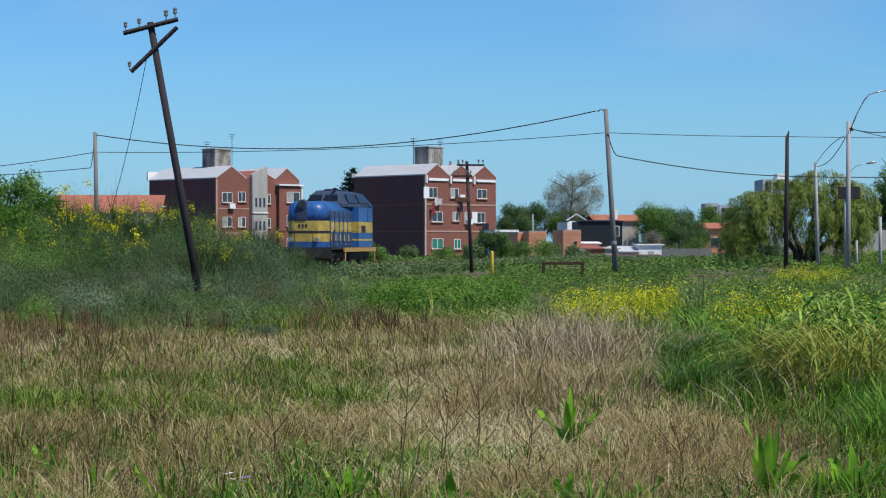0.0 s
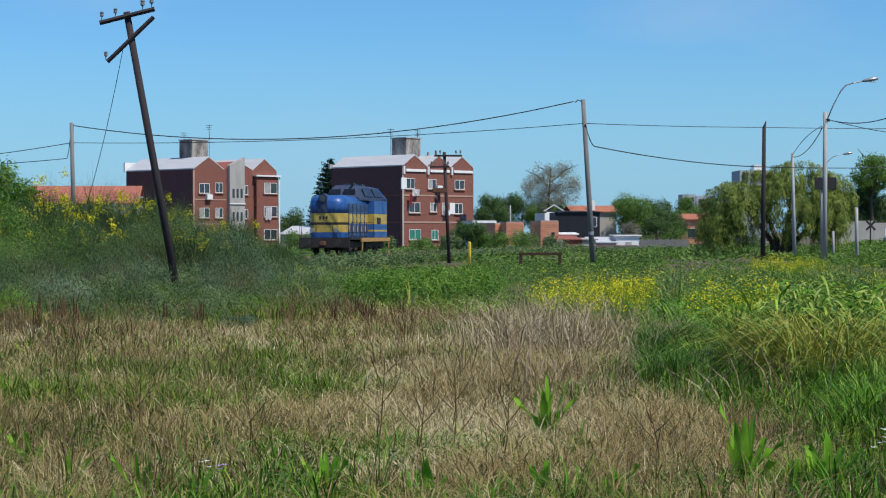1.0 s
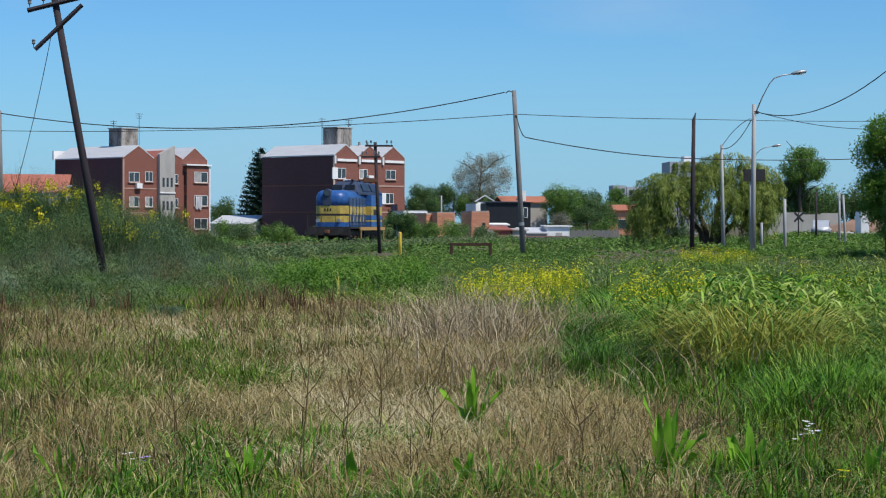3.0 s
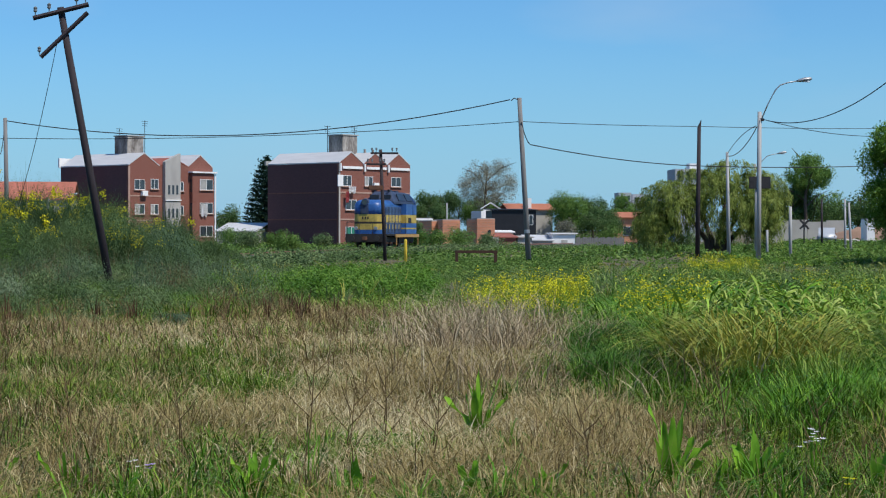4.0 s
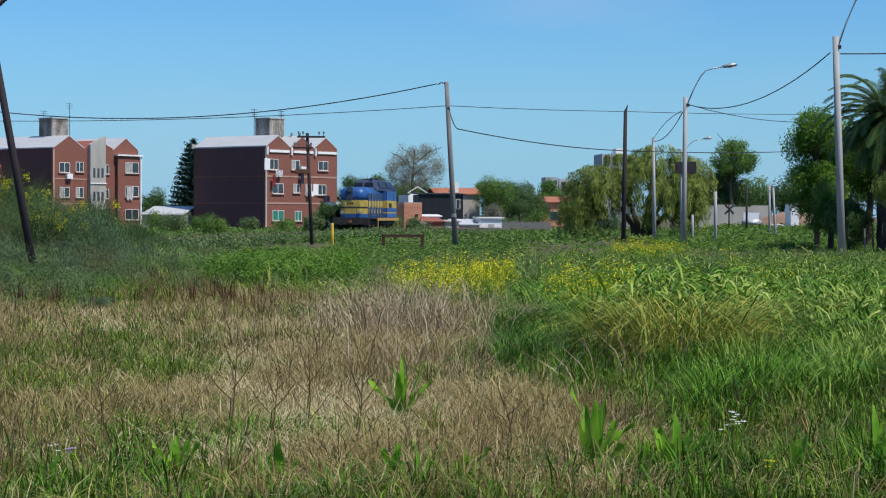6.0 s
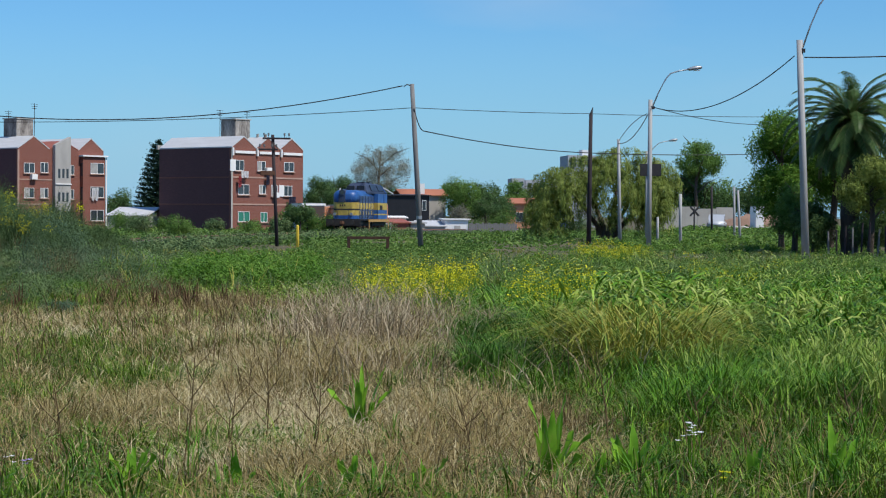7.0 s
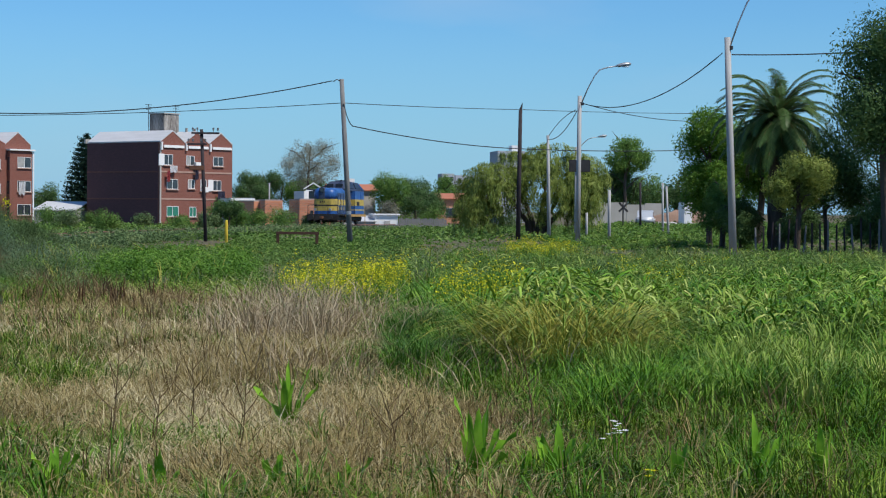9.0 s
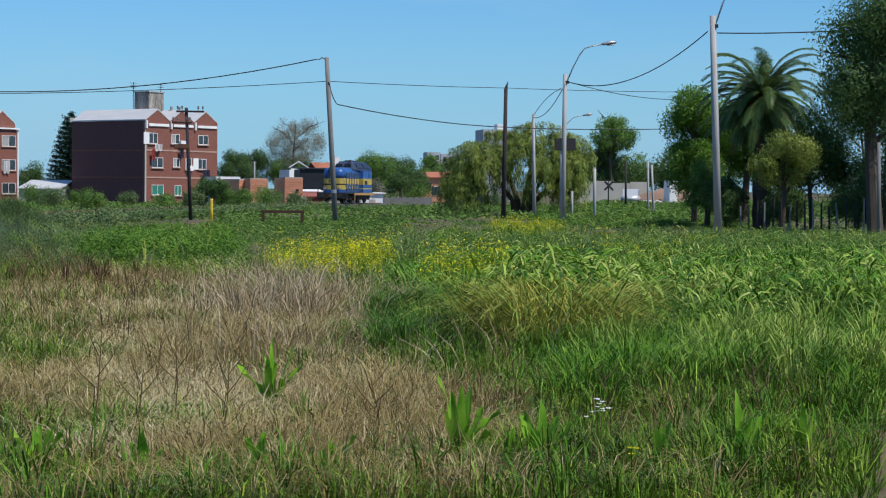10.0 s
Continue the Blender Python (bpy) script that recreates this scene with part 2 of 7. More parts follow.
WEED = leaf_material("weed leaves", [(0.044, 0.100, 0.020), (0.084, 0.165, 0.032), (0.145, 0.24, 0.052), (0.24, 0.33, 0.09)], 0.55, 0.32, 0.9, 0.35)
FLOWER = leaf_material("yellow petals", [(0.52, 0.50, 0.015), (0.66, 0.62, 0.02), (0.80, 0.74, 0.05)], 0.6, 0.35, 1.0)
PINK = leaf_material("pinkish seed heads", [(0.24, 0.14, 0.11), (0.36, 0.22, 0.18), (0.46, 0.31, 0.26)], 0.8, 0.2, 1.0)
PETAL_WHITE = leaf_material("white petals", [(0.7, 0.7, 0.68), (0.85, 0.85, 0.82)], 0.6, 0.3, 1.0)
PETAL_LILAC = leaf_material("lilac petals", [(0.40, 0.28, 0.60), (0.52, 0.40, 0.72)], 0.6, 0.3, 1.0)
DOCK = leaf_material("dock leaves", [(0.07, 0.19, 0.012), (0.18, 0.38, 0.028), (0.36, 0.54, 0.06)], 0.4, 0.35, 6.0)
LEAF = leaf_material("mid green tree leaves", [(0.070, 0.150, 0.034), (0.145, 0.260, 0.058), (0.25, 0.37, 0.09)], 0.5, 0.45, 1.2, 0.4)
LEAF_DARK = leaf_material("dark tree leaves", [(0.042, 0.090, 0.032), (0.080, 0.148, 0.046), (0.14, 0.22, 0.07)], 0.5, 0.35, 1.2, 0.4)
LEAF_WILLOW = leaf_material("yellow green drooping leaves", [(0.085, 0.13, 0.028), (0.21, 0.27, 0.056), (0.40, 0.45, 0.13)], 0.55, 0.42, 1.6, 0.2)
LEAF_GREY = leaf_material("sparse grey leaves", [(0.20, 0.21, 0.15), (0.28, 0.28, 0.21), (0.36, 0.35, 0.27)], 0.7, 0.4, 0.5)
LEAF_PINE = leaf_material("dark conifer needles", [(0.012, 0.032, 0.020), (0.022, 0.050, 0.030)], 0.6, 0.15, 0.5)
PALM_LEAF = leaf_material("palm fronds", [(0.040, 0.085, 0.026), (0.075, 0.135, 0.042), (0.12, 0.18, 0.065)], 0.35, 0.25, 0.8)
PALM_DRY = leaf_material("old palm fronds", [(0.14, 0.12, 0.05), (0.24, 0.20, 0.09)], 0.6, 0.2, 0.8)


# ---- tools ----
rng = np.random.default_rng(7)


def mesh_np(name, verts, quads=None, tris=None, mat=None):
    """A mesh from arrays of vertices, quads and triangles."""
    me = bpy.data.meshes.new(name)
    verts = np.asarray(verts, np.float32).reshape(-1, 3)
    quads = np.zeros((0, 4), np.int32) if quads is None else np.asarray(quads, np.int32).reshape(-1, 4)
    tris = np.zeros((0, 3), np.int32) if tris is None else np.asarray(tris, np.int32).reshape(-1, 3)
    me.vertices.add(len(verts))
    me.vertices.foreach_set("co", verts.ravel())
    me.loops.add(quads.size + tris.size)
    me.loops.foreach_set("vertex_index", np.concatenate([quads.ravel(), tris.ravel()]).astype(np.int32))
    me.polygons.add(len(quads) + len(tris))
    starts = np.concatenate([np.arange(len(quads)) * 4, quads.size + np.arange(len(tris)) * 3]).astype(np.int32)
    me.polygons.foreach_set("loop_start", starts)
    if mat:
        me.materials.append(mat)
    me.update(calc_edges=True)
    return me


def thing(name, m, label, category, group="", kind=""):
    """An Empty at a thing's base that carries its parts."""
    ob = new(name)
    ob.empty_display_size = 0.2
    ob.matrix_basis = m
    return tagged(ob, label, category, group, kind)


def part(name, bm, mat, parent=None, label="", smooth=False):
    """Links a bmesh as one mesh object under a thing or part."""
    me = bpy.data.meshes.new(name)
    bmesh.ops.recalc_face_normals(bm, faces=bm.faces)
    bm.to_mesh(me)
    bm.free()
    for f in me.polygons:
        f.use_smooth = smooth
    me.materials.append(mat)
    ob = new(name, me)
    ob.parent = parent
    return tagged(ob, label)


def part_mesh(name, me, parent=None, label=""):
    ob = new(name, me)
    ob.parent = parent
    return tagged(ob, label)


def box(bm, x0, y0, z0, x1, y1, z1, bevel=0.0):
    r = bmesh.ops.create_cube(bm, size=1.0)
    vs = r["verts"]
    for v in vs:
        v.co = Vector(((x0 + x1) / 2 + v.co.x * (x1 - x0), (y0 + y1) / 2 + v.co.y * (y1 - y0), (z0 + z1) / 2 + v.co.z * (z1 - z0)))
    if bevel:
        es = list({e for v in vs for e in v.link_edges})
        bmesh.ops.bevel(bm, geom=es, offset=bevel, segments=2, affect="EDGES")
    return bm


def tube(bm, points, radii, sides=8):
    """A tapering tube through points."""
    rings = []
    pts = [Vector(p) for p in points]
    for i, p in enumerate(pts):
        d = (pts[min(i + 1, len(pts) - 1)] - pts[max(i - 1, 0)]).normalized()
        side = d.cross(Vector((0, 0, 1)) if abs(d.z) < 0.9 else Vector((0, 1, 0))).normalized()
        up = side.cross(d)
        r = radii[i] if hasattr(radii, "__len__") else radii
        rings.append([bm.verts.new(p + (side * math.cos(a) + up * math.sin(a)) * r) for a in [2 * math.pi * k / sides for k in range(sides)]])
    for a, b in zip(rings, rings[1:]):
        for k in range(sides):
            bm.faces.new((a[k], a[(k + 1) % sides], b[(k + 1) % sides], b[k]))
    bm.faces.new(rings[0][::-1])
    bm.faces.new(rings[-1])
    return bm


def prism(bm, outline, axis, lo, hi):
    """A solid from an outline in the plane across an axis, between lo and hi on it."""
    def at(p, h):
        return {"x": (h, p[0], p[1]), "y": (p[0], h, p[1]), "z": (p[0], p[1], h)}[axis]
    a = [bm.verts.new(at(p, lo)) for p in outline]
    b = [bm.verts.new(at(p, hi)) for p in outline]
    n = len(a)
    for k in range(n):
        bm.faces.new((a[k], a[(k + 1) % n], b[(k + 1) % n], b[k]))
    bm.faces.new(a[::-1])
    bm.faces.new(b)
    return bm


def hill(x, y):
    """Height of the ground: a low bank of brush, a slope up to the garden wall, slight swells, and the railway's bed."""
    x, y = np.asarray(x, float), np.asarray(y, float)
    s = x / np.maximum(y, 1.0)
    bank = 1.25 * np.clip((-0.045 - s) / 0.10, 0, 1) * np.exp(-(((y - 64) / 13) ** 2))
    swell = 0.07 * np.sin(x * 0.31 + 1.3) * np.cos(y * 0.23) + 0.05 * np.sin(x * 0.9 + y * 0.6)
    rise = 0.6 * np.clip((s - 0.205) / 0.025, 0, 1) * np.clip((y - 98) / 55, 0, 1) * np.clip((262 - y) / 40, 0, 1)
    return bank + rise + swell * np.clip(y / 20, 0, 1) * np.clip((130 - y) / 60, 0, 1)


def blades(x, y, height, width, lean=0.35, bend=0.5, z0=None, mat=None, name="grass", az=None):
    """Curved tapering blades: one quad and one triangle each."""
    n = len(x)
    z = hill(x, y) - 0.02 if z0 is None else z0
    a = rng.uniform(0, 2 * np.pi, n) if az is None else az
    le = lean * rng.uniform(0.1, 1.0, n) * height
    dx, dy = np.cos(a), np.sin(a)
    f = a + np.pi / 2 + rng.normal(0, 0.5, n)
    wx, wy = np.cos(f) * width * 0.5, np.sin(f) * width * 0.5
    mid = 0.55
    b = bend * rng.uniform(0.2, 1.0, n)
    V = np.empty((n, 5, 3), np.float32)
    V[:, 0] = np.stack([x - wx, y - wy, z], 1)
    V[:, 1] = np.stack([x + wx, y + wy, z], 1)
    mx, my, mz = x + dx * le * 0.4, y + dy * le * 0.4, z + height * (mid + 0.1 * b)
    V[:, 2] = np.stack([mx + wx * 0.85, my + wy * 0.85, mz], 1)
    V[:, 3] = np.stack([mx - wx * 0.85, my - wy * 0.85, mz], 1)
    tl = le + height * b * 0.45
    V[:, 4] = np.stack([x + dx * tl, y + dy * tl, z + height * (1 - 0.35 * b)], 1)
    i = np.arange(n)[:, None] * 5
    return mesh_np(name, V, i + np.array([[0, 1, 2, 3]]), i + np.array([[3, 2, 4]]), mat)


def leaves(c, size, mat, name="leaves", up=0.4, aspect=0.5, droop=None, out=None, spread=0.6, lift=0.5):
    """Loose leaves: diamonds turned at random or hung down, or pointed leaves laid over the skin that the directions in out face."""
    n = len(c)
    d = rng.normal(0, 1, (n, 3))
    if out is not None:
        f = out + spread * rng.normal(0, 0.6, (n, 3))
        f /= np.linalg.norm(f, axis=1)[:, None] + 1e-9
        d[:, 2] += lift * 3
        d -= f * (d * f).sum(1)[:, None]
        d /= np.linalg.norm(d, axis=1)[:, None] + 1e-9
        e = np.cross(d, f)
    else:
        d[:, 2] /= 1 + up
        if droop is not None:
            d = d * 0.35 + np.array([0, 0, -droop])
        d /= np.linalg.norm(d, axis=1)[:, None]
        e = np.cross(d, rng.normal(0, 1, (n, 3)) + np.array([0, 0, 0 if droop is not None else 1.3 * up]))
        e /= np.linalg.norm(e, axis=1)[:, None] + 1e-9
    s = (size * rng.uniform(0.6, 1.3, n))[:, None]
    if out is not None:
        V = np.stack([c - d * s * 0.5 - e * s * aspect * 0.45, c - d * s * 0.5 + e * s * aspect * 0.45, c + d * s * 0.55], 1)
        return mesh_np(name, V, None, np.arange(n * 3).reshape(-1, 3), mat)
    V = np.stack([c - d * s * 0.5, c + e * s * aspect * 0.5, c + d * s * 0.5, c - e * s * aspect * 0.5], 1)
    i = np.arange(n)[:, None] * 4
    return mesh_np(name, V, i + np.array([[0, 1, 2, 3]]), None, mat)


def in_clumps(centres, radii, n, shell=0.55, flat=1.0):
    """Points scattered in clumps, denser near their skins, and the directions in which they face."""
    centres, radii = np.asarray(centres, float), np.asarray(radii, float)
    w = radii ** 2
    k = rng.choice(len(centres), n, p=w / w.sum())
    d = rng.normal(0, 1, (n, 3))
    d /= np.linalg.norm(d, axis=1)[:, None]
    r = radii[k] * (shell + (1.0 - shell) * rng.uniform(0, 1, n) ** 0.7) * (1 + 0.12 * rng.normal(0, 1, n))
    d[:, 2] *= flat
    return centres[k] + d * r[:, None], d


def wedge(n, s0, s1, d0, d1):
    """Points spread evenly over a stretch of ground between two bearings and two distances, within the open field."""
    d = np.sqrt(rng.uniform(d0 * d0, d1 * d1, n))
    s = rng.uniform(s0, s1, n)
    keep = (s > -0.27) & (s < 0.40)
    return (s * d)[keep], d[keep]


def patchy(x, y, scale, seed):
    """Smooth noise from 0 to 1 over the ground."""
    r = np.random.default_rng(seed)
    v = np.zeros_like(x)
    for k in range(7):
        a, f, p = r.uniform(0, 6.28), scale * r.uniform(0.5, 2.0), r.uniform(0, 6.28)
        v += np.sin((x * np.cos(a) + y * np.sin(a)) * f + p) / (1 + 0.5 * k)
    return 1 / (1 + np.exp(-1.3 * v))


def arcs(x, y, each, spread, height, width, reach, mat, name, vary=0.5):
    """Clumps of broad leaves that rise, arch over and hang at the tips; five stations along each."""
    k = np.repeat(np.arange(len(x)), each)
    n = len(k)
    a = rng.uniform(0, 6.28, n)
    q = np.abs(rng.normal(0, 1, n)) * spread
    bx, by = x[k] + np.cos(a) * q, y[k] + np.sin(a) * q
    a = a + rng.normal(0, 0.6, n)
    h = height[k] * rng.uniform(1 - vary, 1.05, n)
    L = h * reach * rng.uniform(0.4, 1.2, n)
    d = rng.uniform(1.2, 4.5, n)
    top = (1 + d) ** 2 / (4 * d)
    f = a + np.pi / 2 + rng.normal(0, 0.35, n)
    w = width[k] * rng.uniform(0.6, 1.2, n) * 0.5
    z0 = hill(bx, by) - 0.02
    V = np.empty((n, 9, 3), np.float32)
    for i, (u, ww) in enumerate(((0.0, 0.5), (0.3, 1.0), (0.58, 0.9), (0.82, 0.55), (1.0, 0.0))):
        r = L * u ** 1.4
        z = z0 + h * ((1 + d) * u - d * u * u) / top
        cx, cy = bx + np.cos(a) * r, by + np.sin(a) * r
        ox, oy = np.cos(f) * w * ww, np.sin(f) * w * ww
        if i < 4:
            V[:, 2 * i] = np.stack([cx - ox, cy - oy, z], 1)
            V[:, 2 * i + 1] = np.stack([cx + ox, cy + oy, z], 1)
        else:
            V[:, 8] = np.stack([cx, cy, z], 1)
    b = np.arange(n)[:, None] * 9
    quads = np.concatenate([b + np.array([[2 * i, 2 * i + 1, 2 * i + 3, 2 * i + 2]]) for i in range(3)])
    return mesh_np(name, V, quads, b + np.array([[6, 7, 8]]), mat)


def canes(x, y, height, mat, name, each=6, length=0.36, width=0.030):
    """Leafy stems: broad pointed leaves that leave a stem at several heights, arch out and hang at the tips."""
    n = len(x)
    k = np.repeat(np.arange(n), each)
    u0 = np.tile(np.linspace(0.25, 1.0, each), n) + rng.uniform(-0.08, 0.0, n * each)
    a = rng.uniform(0, 6.28, n * each)
    tilt = rng.normal(0, 0.16, (n, 2))
    zb = height[k] * u0
    bx, by = x[k] + tilt[k, 0] * zb, y[k] + tilt[k, 1] * zb
    size = np.clip(1.55 - 0.023 * y[k], 0.5, 1.05)
    width = width * size
    L = length * size * rng.uniform(0.6, 1.3, len(k))
    rise, fall = rng.uniform(0.5, 1.0, len(k)), rng.uniform(0.6, 1.5, len(k))
    f = a + np.pi / 2 + rng.normal(0, 0.3, len(k))
    g = hill(bx, by)
    V = np.empty((len(k), 7, 3), np.float32)
    for i, (u, ww) in enumerate(((0.0, 0.35), (0.35, 1.0), (0.7, 0.75), (1.0, 0.0))):
        cx, cy = bx + np.cos(a) * L * u * 0.85, by + np.sin(a) * L * u * 0.85
        z = g + np.maximum(zb + L * (rise * u - fall * u * u), 0.03)
        ox, oy, oz = np.cos(f) * width * ww * 0.5, np.sin(f) * width * ww * 0.5, width * ww * 0.2 * np.sin(a * 5)
        if i < 3:
            V[:, 2 * i] = np.stack([cx - ox, cy - oy, z - oz], 1)
            V[:, 2 * i + 1] = np.stack([cx + ox, cy + oy, z + oz], 1)
        else:
            V[:, 6] = np.stack([cx, cy, z], 1)
    b = np.arange(len(k))[:, None] * 7
    quads = np.concatenate([b + np.array([[0, 1, 3, 2]]), b + np.array([[2, 3, 5, 4]])])
    return mesh_np(name, V, quads, b + np.array([[4, 5, 6]]), mat)


# ---- ground and railway ----
def make_ground():
    """One sheet of ground, finer where it is near, out to the horizon."""
    ys = np.concatenate([np.arange(-40, 120, 2.0), np.arange(120, 300, 12.0), np.array([300, 400, 600, 1000, 1800, 3000, 4500])])
    xs = np.concatenate([np.array([-3000, -1500, -700, -350, -200, -120, -80]), np.arange(-60, 62, 2.0), np.array([80, 120, 200, 350, 700, 1500, 3000])])
    X, Y = np.meshgrid(xs, ys)
    Z = hill(X, Y) * (np.abs(X) < 90) * (Y > 5)
    nx = len(xs)
    i = np.arange(len(ys) - 1)[:, None] * nx + np.arange(nx - 1)[None, :]
    q = np.stack([i, i + 1, i + nx + 1, i + nx], -1).reshape(-1, 4)
    tagged(new("ground", mesh_np("ground", np.stack([X, Y, Z], -1), q, None, GROUND)), "flat weedy waste ground of soil and short growth", "ground", kind="structure")


TRACK_Z = 0.45


def train_at(t):
    """Place and heading of the engine's rear end on the track."""
    t = max(t, -12.0)
    x = -6.88 + 1.657 * t + 0.0565 * t * t
    y = 95.06 + 8.734 * t - 0.067 * t * t
    return x, y, math.atan2(8.734 - 0.134 * t, 1.657 + 0.113 * t)


def make_track():
    """Rails, sleepers and bed along the engine's line."""
    line = []
    for t in np.arange(-6, 16.5, 0.5):
        x, y, h = train_at(float(t))
        line.append((x, y, h))
    bed = bmesh.new()
    prev = None
    for x, y, h in line:
        nx, ny = math.sin(h), -math.cos(h)
        ring = [bed.verts.new((x + nx * o, y + ny * o, z)) for o, z in ((-2.9, -0.12), (-1.5, 0.26), (1.5, 0.26), (2.9, -0.12))]
        if prev:
            for k in range(3):
                bed.faces.new((prev[k], prev[k + 1], ring[k + 1], ring[k]))
        prev = ring
    track = thing("railway_track", Matrix(), "single railway track on a low weedy ballast bed", "railway track", kind="structure")
    part("ballast_bed", bed, ASH, track)
    for side in (-0.76, 0.76):
        bm = bmesh.new()
        tube(bm, [(x + math.sin(h) * side, y - math.cos(h) * side, TRACK_Z - 0.06) for x, y, h in line], 0.055, 6)
        part("rail", bm, RUST, track)
    bm = box(bmesh.new(), -1.25, -0.12, 0.22, 1.25, 0.12, 0.37)
    sleeper = part("sleeper", bm, GREY_TIMBER, track)
    x, y, h = train_at(-3.0)
    sleeper.matrix_basis = pose(x, y, 0, 0, 0, math.degrees(h) - 90)
    for k in range(1, 220):
        x, y, h = train_at(-3.0 + k * 0.068)
        o = new("sleeper", sleeper.data)
        o.parent = track
        o.matrix_basis = pose(x, y, 0, 0, 0, math.degrees(h) - 90)


# ---- apartment blocks ----
def window(parent, x, z, w, h, shutter=0.0, pane=None, y=0.0):
    """A framed window on a front wall: recessed glass, frame, mullion, sill and a roller box or shutter."""
    bm = bmesh.new()
    for a in (box(bm, x - w / 2, y - 0.06, z - h / 2, x - w / 2 + 0.05, y + 0.1, z + h / 2), box(bm, x + w / 2 - 0.05, y - 0.06, z - h / 2, x + w / 2, y + 0.1, z + h / 2),
              box(bm, x - w / 2 + 0.05, y - 0.06, z + h / 2 - 0.05, x + w / 2 - 0.05, y + 0.1, z + h / 2), box(bm, x - w / 2 + 0.05, y - 0.06, z - h / 2, x + w / 2 - 0.05, y + 0.1, z - h / 2 + 0.05),
              box(bm, x - 0.028, y - 0.05, z - h / 2 + 0.05, x + 0.028, y + 0.1, z + h / 2 - 0.05)):
        pass
    win = part("window", bm, WHITE, parent)
    part("pane", box(bmesh.new(), x - w / 2 + 0.05, y - 0.02, z - h / 2 + 0.05, x - 0.028, y + 0.02, z + h / 2 - 0.05), pane or (CURTAIN if int(x * 7 + z * 3) % 3 == 0 else GLASS_DARK), win)
    part("pane", box(bmesh.new(), x + 0.028, y - 0.02, z - h / 2 + 0.05, x + w / 2 - 0.05, y + 0.02, z + h / 2 - 0.05), pane or GLASS_DARK, win)
    part("sill", box(bmesh.new(), x - w / 2 - 0.1, y - 0.16, z - h / 2 - 0.1, x + w / 2 + 0.1, y + 0.02, z - h / 2 - 0.004), BAND, win)
    if shutter:
        part("shutter", box(bmesh.new(), x - w / 2 - 0.75, y - 0.09, z - h / 2 - 0.05, x - w / 2 - 0.004, y - 0.004, z + h / 2 + 0.05), WHITE, win, "white sliding shutter")
    return win


def laundry(name, m, mat, w, h, label):
    """A hanging cloth with folds."""
    bm = bmesh.new()
    n = 7
    rows = []
    for j in range(4):
        rows.append([bm.verts.new(((k / n - 0.5) * w * (1 - 0.08 * j * math.sin(k)), 0.05 * math.sin(k * 2.1 + j * 0.4), -j / 3 * h * (0.9 + 0.1 * math.sin(k * 1.7)))) for k in range(n + 1)])
    for a, b in zip(rows, rows[1:]):
        for k in range(n):
            bm.faces.new((a[k], a[k + 1], b[k + 1], b[k]))
    bmesh.ops.solidify(bm, geom=bm.faces[:], thickness=0.02)
    ob = part(name, bm, mat)
    ob.matrix_basis = m
    return tagged(ob, label, "laundry")


def gable_roof(parent, x0, x1, y0, y1, ze, zp, mat, over=0.03, name="roof"):
    """Two sloping slabs over a ridge that runs back from the front."""
    xm = (x0 + x1) / 2
    k = (zp - ze) / (xm - x0)
    bm = bmesh.new()
    t = 0.12
    prism(bm, [(x0, ze), (xm, zp), (xm, zp + t), (x0, ze + t)], "y", y0 - over, y1 + over)
    prism(bm, [(xm + 0.002, zp), (x1, ze), (x1, ze + t), (xm + 0.002, zp + t)], "y", y0 - over, y1 + over)
    return part(name, bm, mat, parent)


def water_tank(parent, x0, y0, z0, x1, y1, z1):
    bm = box(bmesh.new(), x0, y0, z0, x1, y1, z1, 0.05)
    tank = part("water_tank", bm, STAINED, parent, "stained concrete rooftop water tank")
    part("rim", box(bmesh.new(), x0 - 0.08, y0 - 0.08, z1 + 0.004, x1 + 0.08, y1 + 0.08, z1 + 0.12), CONCRETE, tank)
    return tank


def antenna(parent, x, y, z0, z1):
    bm = bmesh.new()
    tube(bm, [(x, y, z0), (x, y, z1)], 0.035, 5)
    for k, w in enumerate((0.5, 0.42, 0.34)):
        tube(bm, [(x - w, y, z1 - 0.1 - 0.25 * k), (x + w, y, z1 - 0.1 - 0.25 * k)], 0.022, 4)
    part("antenna", bm, DARK_STEEL, parent)


